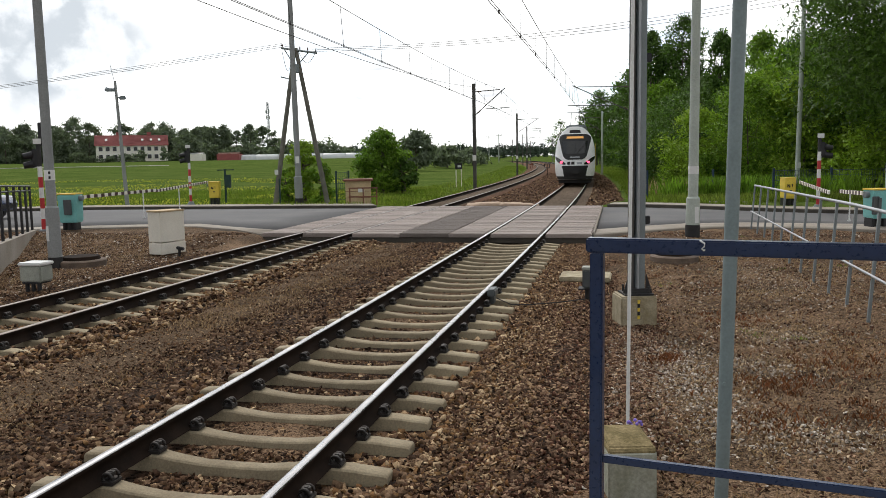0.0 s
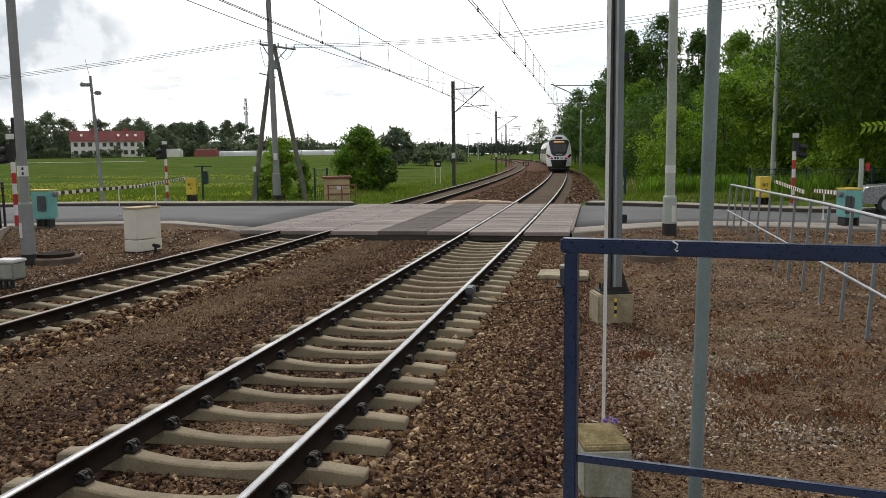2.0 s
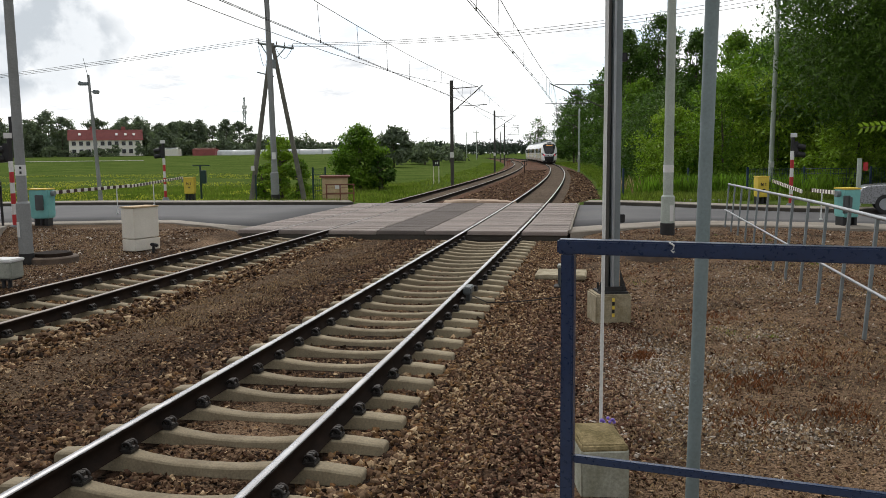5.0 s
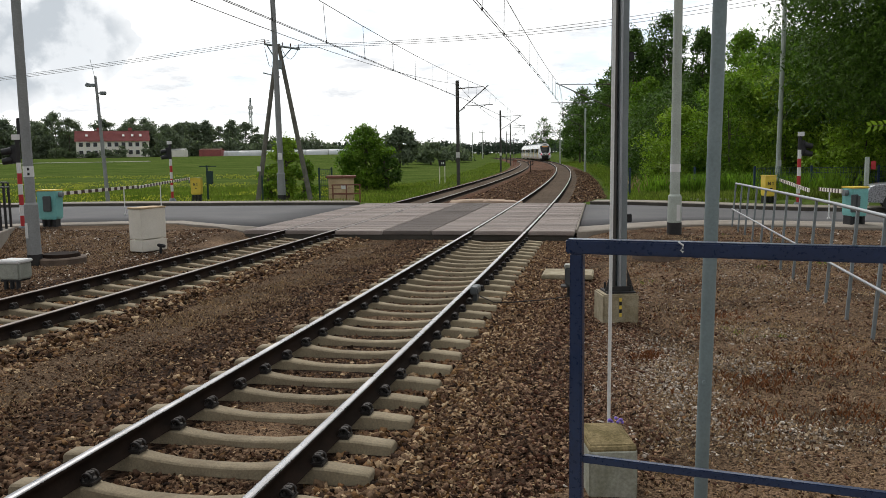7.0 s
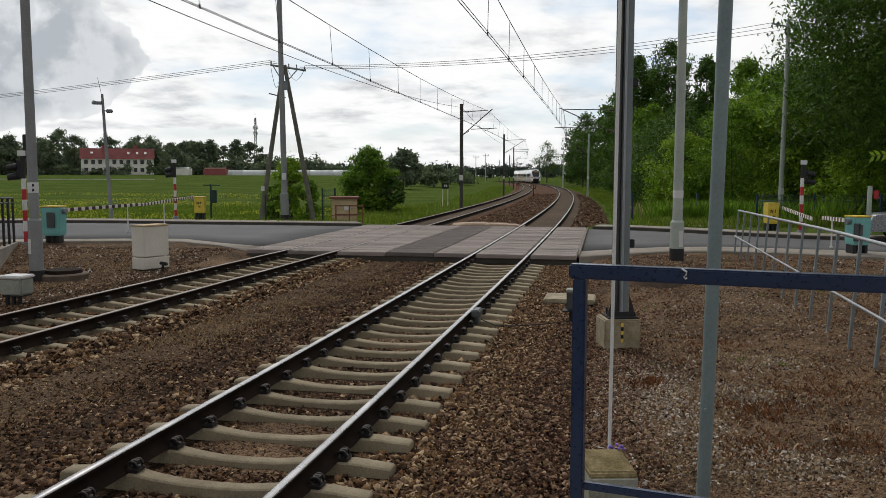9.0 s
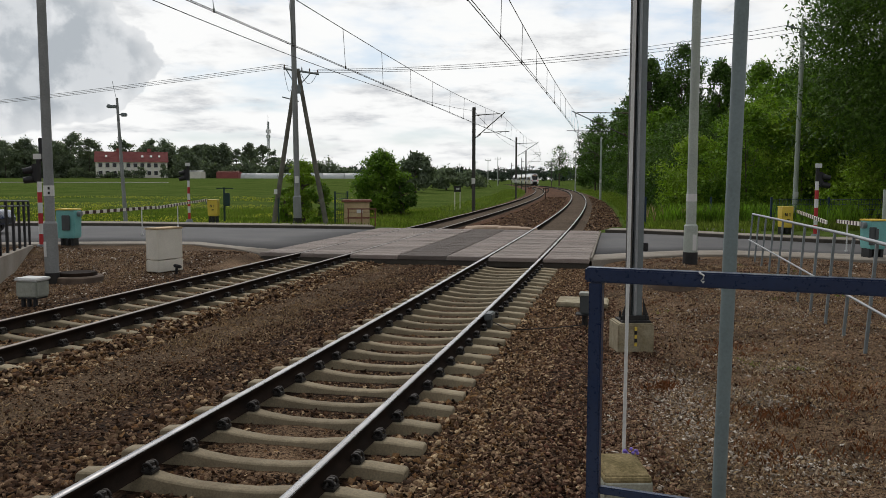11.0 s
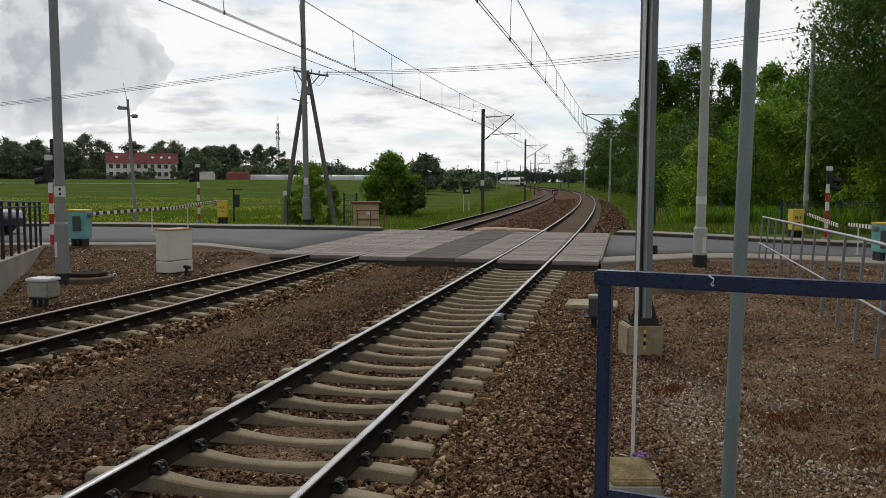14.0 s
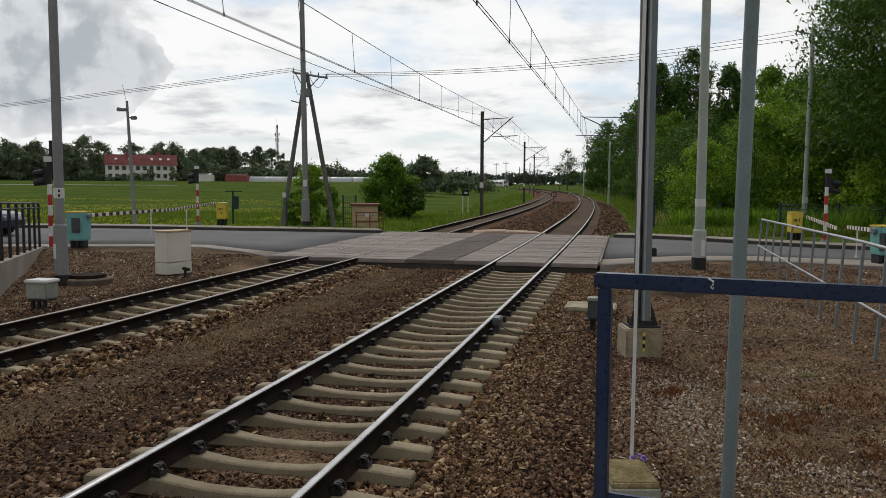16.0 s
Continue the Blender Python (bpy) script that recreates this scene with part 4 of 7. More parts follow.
barrier_machine((-12.22, 27.2, -0.12), -4, M["teal"], 0.64, 1.22, "teal barrier machine with yellow lid beside the road", (-11.82, 27.2, 1.0), (-11.3, 32.8, 0.99), 0.8, face=1)
barrier_machine((-11.8, 43.4, -0.12), 0, M["yellow"], 0.54, 1.12, "yellow barrier machine marked N1 behind the road", (-12.1, 43.2, 1.02), (-11.5, 33.4, 0.94), 0.62, text=True)
barrier_machine((14.35, 33.1, -0.1), 0, M["yellow"], 0.46, 1.10, "yellow barrier machine marked N1 near the trees", (14.75, 32.9, 0.84), (12.42, 25.6, 0.78), None, text=True, face=1)
barrier_machine((12.29, 22.6, -0.08), 8, M["teal"], 0.50, 1.07, "teal barrier machine with yellow lid by the ramp", (11.9, 22.6, 0.9), (13.1, 26.3, 0.78), 0.5, door_x=-0.2)


def warning_light(at, rz, height, hood_side, label, board=False):
    """Striped post with a lamp head."""
    t = thing("crossing_signal", at, rz, label, "crossing signal", "crossing signals")
    n = 6
    bm = B()
    for k in range(n):
        rod(bm, (0, 0, 0.12 + 0.34 * k), (0, 0, 0.12 + 0.34 * (k + 1)), 0.072, n=16, mi=(k + 1) % 2, caps=False)
    rod(bm, (0, 0, 0.12 + 0.34 * n), (0, 0, height), 0.072, n=16, mi=2, caps=False)
    bmesh.ops.remove_doubles(bm, verts=bm.verts, dist=0.001)
    part("post", bm, [M["white"], M["red"], M["tar"]], t, "post in red and white bands")
    bm = B()
    rod(bm, (0, 0, -0.05), (0, 0, 0.12), 0.2, 0.12, n=16)
    part("foot", bm, M["galv_dull"], t)
    bm = B()
    box(bm, hood_side * 0.10, 0.0, height - 0.52, 0.30, 0.12, 0.60, 0.05)
    for dz in (0.14, -0.16):
        rod(bm, (hood_side * 0.2, 0, height - 0.55 + dz), (hood_side * 0.46, -0.1, height - 0.6 + dz), 0.12, 0.10, n=14)
    head = part("lamp_head", bm, M["black"], t, "black lamp head with hoods")
    for dz in (0.14, -0.16):
        bm = B()
        rod(bm, (hood_side * 0.21, 0, height - 0.55 + dz), (hood_side * 0.23, 0, height - 0.555 + dz), 0.1, n=14)
        part("lens", bm, M["glass"], head)
    bm = B()
    box(bm, 0, -0.07, height + 0.02, 0.26, 0.02, 0.17, 0.004)
    part("plate", bm, M["white"], t)
    if board:
        bm = B()
        box(bm, 0.1, 0.05, height + 0.25, 0.2, 0.06, 0.75, 0.02)
        part("backboard", bm, M["black"], t)
    return t


warning_light((-12.84, 26.55, -0.12), 0, 2.95, -1, "red and white crossing signal with black hoods", True)
warning_light((-13.1, 43.4, -0.12), 0, 3.0, -1, "red and white crossing signal behind the road")
warning_light((14.85, 31.5, -0.1), 0, 2.75, 1, "red and white crossing signal against the trees")

# ---- wall and dark fence beside the far road end ----
fence = thing("steel_fence", (0, 0, 0), 0, "black steel fence on a low concrete wall", "fence")
WA, WB = Vector((-12.98, 26.3, 0)), Vector((-8.8, 15.6, 0))
bm = B()
wd = (WB - WA)
wn = Vector((-wd.y, wd.x, 0)).normalized() * 0.22
v = []
for p, zt in ((WA, 0.0), (WB, 0.45)):
    for q, z in ((p, -0.5), (p, zt), (p + wn * -1, zt), (p + wn * -1, -0.5)):
        v.append(bm.verts.new((q.x, q.y, z)))
for f in ((0, 1, 2, 3), (7, 6, 5, 4), (0, 4, 5, 1), (1, 5, 6, 2), (2, 6, 7, 3), (3, 7, 4, 0)):
    bm.faces.new([v[i] for i in f])
bmesh.ops.recalc_face_normals(bm, faces=bm.faces)
solid("retaining_wall", bm, M["verge"], "low weathered concrete retaining wall under a fence", "wall", kind="structure")
prev = None
for k in range(9):
    p = WA.lerp(WB, k / 8) - wn * 0.5
    zb, zt = 0.45 * k / 8, 1.42 + 0.3 * k / 8
    bm = B()
    box(bm, 0, 0, (zb + zt) / 2, 0.06, 0.06, zt - zb, 0.004)
    part("post", bm, M["black"], fence).location = (p.x, p.y, 0)
    if prev:
        bm = B()
        for dz in (0, -0.14):
            rod(bm, (prev[0].x, prev[0].y, prev[1] + dz), (p.x, p.y, zt + dz), 0.024, n=8)
        part("rail", bm, M["black"], fence)
    prev = (p, zt)

# flood light post on the meadow's edge
fl = thing("flood_light_post", (-17.35, 45.7, -0.5), 0, "slim leaning concrete post with flood light and camera", "light post")
bm = B()
rod(bm, (0, 0, 0), (-0.28, 0, 7.1), 0.12, 0.065, n=18)
part("shaft", bm, M["concrete_dark"], fl)
bm = B()
box(bm, -0.55, 0, 6.62, 0.55, 0.3, 0.16, 0.03)
rod(bm, (-0.28, 0, 6.9), (-0.5, 0, 8.0), 0.012, n=6)
rod(bm, (-0.3, 0, 6.6), (-0.8, 0, 6.75), 0.03, n=8)
part("lamp", bm, M["galv_dull"], fl, "grey flood light on an arm")
bm = B()
rod(bm, (-0.26, 0, 6.18), (0.0, -0.05, 6.2), 0.03, n=8)
box(bm, 0.12, -0.1, 6.17, 0.34, 0.2, 0.2, 0.04)
part("camera_box", bm, M["galv_dull"], fl)

# wooden A-frame power pole
af = thing("wooden_power_pole", (-7.97, 47.5, -0.5), 0, "dark wooden A-frame power pole with insulators", "power pole")
for x in (-1.45, 1.6):
    bm = B()
    rod(bm, (x, 0, 0), (x * 0.02 + 0.03, 0, 8.95), 0.15, 0.11, n=16)
    part("leg", bm, M["wood"], af)
bm = B()
rod(bm, (-0.75, 0.08, 8.97), (1.3, -0.2, 8.63), 0.06, n=8)
rod(bm, (-0.6, 0.1, 8.9), (0, 0, 7.9), 0.03, n=6)
rod(bm, (0.8, -0.1, 8.68), (0.05, 0, 7.9), 0.03, n=6)
rod(bm, (-0.85, 0, 7.35), (0.1, 0, 7.1), 0.035, n=6)
box(bm, 0.1, 0, 7.8, 0.35, 0.25, 0.5, 0.03)
part("crossarm", bm, M["galv_dull"], af)
for x, z in ((-0.7, 8.97), (0.75, 8.73), (1.2, 8.65), (-0.25, 8.88), (0.3, 8.8)):
    bm = B()
    for k in range(3):
        rod(bm, (0, 0, 0.05 + 0.06 * k), (0, 0, 0.09 + 0.06 * k), 0.05, 0.03, n=10)
    rod(bm, (0, 0, 0), (0, 0, 0.26), 0.015, n=6)
    part("insulator", bm, M["insulator"], af).location = (x, 0, z)
bm = B()
for x0, x1, drop in ((-0.72, -0.15, 1.3), (1.25, 0.2, 0.8)):
    chain(bm, [(x0 + (x1 - x0) * k / 8, 0, 8.8 - drop * math.sin(k / 8 * math.pi) * (0.75 + 0.25 * k / 8)) for k in range(9)], 0.014)
part("jumper", bm, M["wire"], af)
bm = B()
box(bm, -1.28, -0.18, 1.9, 0.2, 0.03, 0.28, 0.004)
part("plate", bm, M["white"], af)

def wire(name, a, b, sag, r, label, group, n=14):
    a, b = Vector(a), Vector(b)
    bm = B()
    pts = [a.lerp(b, k / n) - Vector((0, 0, sag * 4 * (k / n) * (1 - k / n))) for k in range(n + 1)]
    chain(bm, pts, r, 5)
    return solid(name, bm, M["wire"], label, "wire", group)


for k, (x0, z0) in enumerate(((-8.7, 8.92), (-8.45, 8.85), (-8.2, 8.78))):
    wire("power_line", (x0, 47.5, z0 - 0.2), (-80, 82, 7.1 - 0.1 * k), 0.7, 0.013, "thin power line over the meadow", "power lines")
    wire("power_line", (-6.75 - 0.25 * k, 47.45, 8.42 - 0.09 * k), (18.6 + 0.4 * (k - 1), 42.4, 10.05 - 0.16 * k), 0.55, 0.013, "thin power line over the railway", "power lines")
bm = B()
rod(bm, (-0.9, 0, 0.25), (0.9, 0, -0.1), 0.045, n=8)
for x in (-0.8, 0, 0.8):
    rod(bm, (x, 0, 0.1 - 0.19 * x), (x, 0, 0.38 - 0.19 * x), 0.04, n=8)
solid("crossarm", bm, M["galv_dull"], "steel crossarm with insulators on a power pole", "crossarm", at=pose(18.95, 42.4, 9.75))

# ---- overhead line ----
def cantilever_mast(s, off, side, height=8.4, concrete=False):
    """A mast beside the track with a bracket that reaches over it; side: +1 reaches to the right."""
    p = on(s, off)
    t = thing("catenary_mast", (p.x, p.y, -0.6 if s > 40 else -0.3), turn_at(s), "slim catenary mast with a bracket over the track", "mast", "catenary masts")
    bm = B()
    if concrete:
        rod(bm, (0, 0, 0), (0, 0, height), 0.16, 0.11, n=12)
    else:
        box(bm, 0, 0, height / 2, 0.24, 0.22, height, 0.02)
    part("shaft", bm, M["mast_dark"] if not concrete else M["concrete"], t)
    reach = abs((0 if side < 0 else GAP) - off)
    bm = B()
    rod(bm, (0, 0, 7.55), (side * (reach - 0.1), 0, 7.65), 0.032, n=8)
    rod(bm, (0, 0, 5.75), (side * (reach + 0.25), 0, 7.75), 0.036, n=8)
    rod(bm, (side * reach * 0.35, 0, 6.25), (side * (reach + 0.6), 0, 6.32), 0.028, n=8)
    rod(bm, (side * (reach + 0.1), 0, 6.3), (side * (reach - 0.4), 0, 6.1), 0.016, n=6)
    rod(bm, (side * reach, 0, 7.6), (side * reach, 0, 7.3), 0.02, n=6)
    part("bracket", bm, M["mast_dark"], t, "tubular bracket")
    for z0, z1, x0, x1 in ((7.55, 7.56, 0.25, 0.6), (5.95, 6.15, 0.25, 0.6)):
        bm = B()
        for k in range(4):
            a = Vector((side * (x0 + (x1 - x0) * k / 4), 0, z0 + (z1 - z0) * k / 4))
            rod(bm, a, a + Vector((side * 0.05, 0, 0)), 0.065, 0.04, n=8)
        part("insulator", bm, M["insulator"], t)
    bm = B()
    box(bm, 0, -0.14, 2.6 if s < 80 else 2.5, 0.28, 0.02, 0.42, 0.004)
    part("plate", bm, M["white"], t)
    return t


LEFT_S, RIGHT_S = (62, 112, 165, 225, 290, 355), (62, 112, 188, 263, 340)
for s in LEFT_S:
    cantilever_mast(s, GAP - (2.1 if s == 62 else 2.75), 1, 8.15 if s == 62 else 8.4)
for s in RIGHT_S:
    cantilever_mast(s, 4.0 if s == 62 else 3.1, -1, concrete=s in (112, 188))


def catenary(off, stops, group, zig, sag):
    """Contact wire, messenger wire and droppers from support to support."""
    for i, (s0, s1) in enumerate(zip(stops, stops[1:])):
        st = -zig if i % 2 else zig
        n = 12 if s0 < 100 else 6
        lo, hi = [], []
        for k in range(n + 1):
            f = k / n
            s = s0 + (s1 - s0) * f
            o = off + st * (1 - 2 * f)
            lo.append(on(s, o, 5.55 - 0.1 * math.sin(f * math.pi)))
            hi.append(on(s, off + st * (1 - 2 * f) * 0.3, 7.0 - sag * math.sin(f * math.pi)))
        t = tagged(new("catenary_wire"), "overhead contact and messenger wires with droppers", "overhead wire", group)
        bm = B()
        chain(bm, lo, 0.010, 5)
        if s0 < 120:
            chain(bm, [p + Vector((0.07, 0, 0.0)) for p in lo], 0.009, 5)
        part("contact_wire", bm, M["wire"], t)
        bm = B()
        chain(bm, hi, 0.012, 5)
        part("messenger_wire", bm, M["wire"], t)
        for k in range(1, n):
            bm = B()
            rod(bm, lo[k], hi[k], 0.008, n=5)
            rod(bm, lo[k] + Vector((0, 0, -0.02)), lo[k] + Vector((0, 0, 0.07)), 0.022, n=6)
            part("dropper", bm, M["wire"], t)


catenary(0, (-12, 12, 62, 112, 188, 263, 340), "overhead wires", 0.06, 0.6)
catenary(GAP, (-18, 12, 62, 112, 165, 225, 290, 355), "overhead wires", -0.22, 0.48)
wire("feeder_wire", on(62, GAP - 2.1, 7.3), on(10, GAP - 2.5, 6.55), 0.6, 0.012, "single feeder wire beside the track", "feeder wires", 20)
wire("feeder_wire", on(62, GAP - 2.1, 7.3), on(112, GAP - 2.6, 6.4), 0.5, 0.014, "single feeder wire beside the track", "feeder wires", 10)

# ---- behind the road ----
shed = thing("small_shed", (-3.95, 41.2, -0.45), 4, "small tan railway shed with brown roof", "shed")
bm = B()
box(bm, 0, 0, 0.72, 1.25, 1.3, 1.44, 0.01)
part("wall", bm, M["shedwall"], shed)
for z in (0.3, 0.62, 0.94):
    bm = B()
    box(bm, 0, -0.655, z, 1.26, 0.03, 0.02)
    part("seam", bm, M["roofbrown"], shed)
bm = B()
box(bm, 0, 0, 1.49, 1.48, 1.55, 0.10, 0.02)
part("roof", bm, M["roofbrown"], shed, "flat brown roof")
bm = B()
box(bm, 0.15, -0.67, 1.0, 0.3, 0.02, 0.22, 0.004)
part("sign", bm, M["white"], shed)
bars = thing("guard_rail", (-3.55, 39.4, -0.45), 0, "rusty brown guard rail before a small shed", "guard rail")
for x in (-0.65, 0.0, 0.65):
    bm = B()
    box(bm, x, 0, 0.58, 0.06, 0.06, 1.16, 0.004)
    part("post", bm, M["roofbrown"], bars)
for z in (0.72, 1.14):
    bm = B()
    box(bm, 0, 0.035, z, 1.42, 0.05, 0.06, 0.004)
    part("rail", bm, M["roofbrown"], bars)
M["fencegreen"] = surface("dark green fence", (0.012, 0.04, 0.035), (0.018, 0.05, 0.042), big=3, fine=40, rough=0.5)
M["fenceblue"] = surface("dark blue fence", (0.012, 0.035, 0.07), (0.018, 0.042, 0.08), big=3, fine=40, rough=0.5)


def mesh_fence(posts, height, mat, label, mesh_after=0):
    t = thing("mesh_fence", (0, 0, 0), 0, label, "fence", "mesh fences")
    for x, y, z in posts:
        bm = B()
        box(bm, x, y, z + height / 2, 0.09, 0.09, height, 0.008)
        part("post", bm, mat, t)
    for (x0, y0, z0), (x1, y1, z1) in list(zip(posts, posts[1:]))[mesh_after:]:
        bm = B()
        a, b = Vector((x0, y0, z0)), Vector((x1, y1, z1))
        n = max(4, int((b - a).length / 0.12))
        for k in range(1, n):
            p = a.lerp(b, k / n)
            rod(bm, (p.x, p.y, p.z + 0.1), (p.x, p.y, p.z + height - 0.08), 0.008, n=4)
        for k in range(7):
            z = 0.1 + (height - 0.2) * k / 6
            rod(bm, a + Vector((0, 0, z)), b + Vector((0, 0, z)), 0.01, n=4)
        part("panel", bm, mat, t)


mesh_fence([(-5.13, 41.8, -0.35), (-4.55, 42.3, -0.35)], 1.85, M["fencegreen"], "dark green gate panel between two posts")
mesh_fence([(10.2, 39.3, -0.3), (13.25, 38.9, -0.3), (16.0, 38.5, -0.3), (18.5, 38.0, -0.3), (21.5, 37.6, -0.3), (25, 37, -0.3)], 1.6, M["fenceblue"], "dark blue mesh fence before the trees", 2)
bm = B()
box(bm, 0, 0, 0.9, 0.09, 0.09, 1.8, 0.008)
box(bm, 0.14, 0, 1.15, 0.3, 0.25, 0.7, 0.02)
box(bm, 0.05, 0, 1.75, 0.9, 0.05, 0.05, 0.004)
solid("control_post", bm, M["fencegreen"], "dark teal post with a small control box", "control post", at=pose(-11.3, 43.7, -0.12))
for x, y in ((-8.5, 44.2),):
    bm = B()
    box(bm, 0, 0, 0.75, 0.08, 0.08, 1.5, 0.008)
    solid("fence_post", bm, M["fencegreen"], "single dark green fence post", "post", at=pose(x, y, -0.4))
bm = B()
chain(bm, [(0, 0, -0.1), (0, 0, 0.25), (0.12, 0, 0.42), (0.4, 0, 0.55)], 0.06, 10)
solid("bent_pipe", bm, M["fenceblue"], "short bent blue-grey pipe in the grass", "pipe", at=pose(12.0, 42.4, -0.35))
for dx, w in ((0, 0.9), (1.0, 0.8)):
    bm = B()
    box(bm, 0, 0, 0.13, w, 0.5, 0.26, 0.02)
    box(bm, 0, 0, 0.29, w * 0.9, 0.4, 0.06, 0.01)
    solid("concrete_trough", bm, M["kerb"], "low concrete trough cover by the fence", "concrete trough", "concrete troughs", at=pose(11.9 + dx, 34.6, -0.3, 0, 0, -20))
# small board by the far line
sb = thing("track_sign", (2.0, 74.0, -0.7), 0, "small black board on two pale legs", "sign")
for x in (-0.2, 0.28):
    bm = B()
    rod(bm, (x, 0, 0), (x, 0, 2.2), 0.04, n=8)
    part("leg", bm, M["cream"], sb)
bm = B()
box(bm, 0.04, -0.05, 1.95, 0.62, 0.04, 0.55, 0.01)
brd = part("board", bm, M["black"], sb)
bm = B()
for k in range(2):
    box(bm, 0.0 + 0.16 * k, -0.075, 1.95, 0.1, 0.012, 0.2)
part("marking", bm, M["white"], brd)
# orange-red signal discs by the far line
for s, o in ((150, GAP - 2.0), (157, GAP - 1.7)):
    p = on(s, o, -0.3)
    bm = B()
    rod(bm, (0, 0, 0), (0, 0, 0.6), 0.06, n=8)
    rod(bm, (0, -0.03, 0.85), (0, 0.03, 0.85), 0.2, n=18)
    solid("point_indicator", bm, M["roofbrown"], "small red-orange disc beside the far track", "indicator", "indicators", at=pose(p.x, p.y, -0.35))
# low white sign between the tracks with a speed mark
ts = thing("speed_board", (*on(96, -3.75).xy, -0.3), 0, "small dark framed board between the tracks", "sign")
bm = B()
rod(bm, (0, 0, 0), (0, 0, 1.0), 0.04, n=8)
part("leg", bm, M["rust"], ts)
bm = B()
for a, b in (((-0.3, 0, 1.4), (0.3, 0, 1.4)), ((-0.3, 0, 1.4), (-0.26, 0, 0.95)), ((0.3, 0, 1.4), (0.26, 0, 0.95)), ((-0.26, 0, 0.95), (0.26, 0, 0.95)), ((0.0, 0, 1.4), (0.0, 0, 0.95))):
    rod(bm, a, b, 0.05, n=6)
part("board", bm, M["tar"], ts)


# ---- cars on the road ----
def car(at, rz, paint, label):
    t = thing("car", at, rz, label, "car", "cars on the road")
    bm = B()
    prof = [(-2.1, 0.35), (-2.15, 0.62), (-2.05, 0.86), (-1.9, 0.92), (-1.15, 0.98), (-0.45, 1.42), (0.2, 1.47), (1.1, 1.44), (1.75, 1.05), (2.0, 0.98), (2.08, 0.6), (2.02, 0.33)]
    rows = []
    for y, k in ((-0.86, 0.0), (-0.8, 1.0), (0.8, 1.0), (0.86, 0.0)):
        rows.append([bm.verts.new((x * (1 if k else 0.985), y * (0.86 if z > 1.2 else 1), z - (0.02 if not k else 0))) for x, z in prof])
    for a, b in zip(rows, rows[1:]):
        for i in range(len(prof) - 1):
            bm.faces.new((a[i], a[i + 1], b[i + 1], b[i])).smooth = True
        bm.faces.new((a[-1], a[0], b[0], b[-1]))
    bm.faces.new(list(reversed(rows[0])))
    bm.faces.new(rows[-1])
    bmesh.ops.recalc_face_normals(bm, faces=bm.faces)
    part("body", bm, paint, t)
    for y in (-0.79, 0.79):
        bm = B()
        s = -1 if y < 0 else 1
        v = [bm.verts.new(p) for p in ((-0.98, y + s * 0.02, 1.0), (-0.42, y * 0.90, 1.36), (1.05, y * 0.90, 1.38), (1.55, y + s * 0.02, 1.02))]
        bm.faces.new(v)
        bmesh.ops.solidify(bm, geom=bm.faces[:], thickness=0.02)
        part("side_window", bm, M["glass"], t)
    bm = B()
    v = [bm.verts.new(p) for p in ((-1.16, -0.66, 1.005), (-1.16, 0.66, 1.005), (-0.5, 0.56, 1.415), (-0.5, -0.56, 1.415))]
    bm.faces.new(v)
    bmesh.ops.solidify(bm, geom=bm.faces[:], thickness=0.02)
    part("windscreen", bm, M["glass"], t)
    for x in (-1.32, 1.28):
        for y in (-0.78, 0.78):
            bm = B()
            rod(bm, (x, y - 0.1, 0.32), (x, y + 0.1, 0.32), 0.32, n=24)
            w = part("wheel", bm, M["tar"], t)
            bm = B()
            s = -1 if y < 0 else 1
            rod(bm, (x, y + s * 0.095, 0.32), (x, y + s * 0.112, 0.32), 0.2, n=16)
            part("rim", bm, M["galv"], w)
    for y in (-0.6, 0.6):
        bm = B()
        ball(bm, (-2.02, y, 0.74), 0.17, scale=(0.5, 1.1, 0.55))
        part("headlight", bm, M["galv"], t)
    bm = B()
    box(bm, -2.12, 0, 0.52, 0.06, 1.1, 0.2, 0.02)
    part("grille", bm, M["black"], t)
    return t


M["carblue"] = surface("dark blue car paint", (0.01, 0.02, 0.07), (0.012, 0.025, 0.08), big=2, fine=20, rough=0.25, bump=0, speck=0.05, coat=0.6)
M["cargrey"] = surface("silver car paint", (0.30, 0.31, 0.33), (0.28, 0.29, 0.31), big=2, fine=20, rough=0.3, metal=0.5, bump=0, speck=0.05, coat=0.6)
car((-19.3, 32.6, RZ + 0.02), 178, M["carblue"], "dark blue car waiting at the barrier")
car((17.3, 26.7, RZ + 0.02), -26, M["cargrey"], "silver-grey car waiting at the barrier")

# ---- the train: four coupled cars, the last one with a driver's cab at its end ----
M["trainwhite"] = surface("white train enamel", (0.86, 0.87, 0.88), (0.82, 0.83, 0.84), big=0.8, fine=15, rough=0.3, bump=0, speck=0.05, coat=0.3)
M["traingrey"] = surface("grey-yellow train side", (0.42, 0.40, 0.22), (0.36, 0.34, 0.2), big=0.8, fine=15, rough=0.4, bump=0, speck=0.05)
M["amber"] = bpy.data.materials.new("amber display")
M["tail"] = bpy.data.materials.new("red tail light")
for key, colour, power in (("amber", (1.0, 0.58, 0.16, 1), 0.45), ("tail", (1.0, 0.10, 0.22, 1), 1.6)):
    M[key].use_nodes = True
    b = M[key].node_tree.nodes["Principled BSDF"]
    b.inputs["Base Color"].default_value = (0.3, 0.05, 0.02, 1)
    b.inputs["Emission Color"].default_value, b.inputs["Emission Strength"].default_value = colour, power

SIL = [(0.38, 1.20), (0.6, 1.30), (0.9, 1.38), (1.3, 1.41), (2.0, 1.41), (2.6, 1.36), (3.1, 1.26), (3.45, 1.10), (3.75, 0.88), (3.95, 0.66), (4.06, 0.44), (4.10, 0.22)]


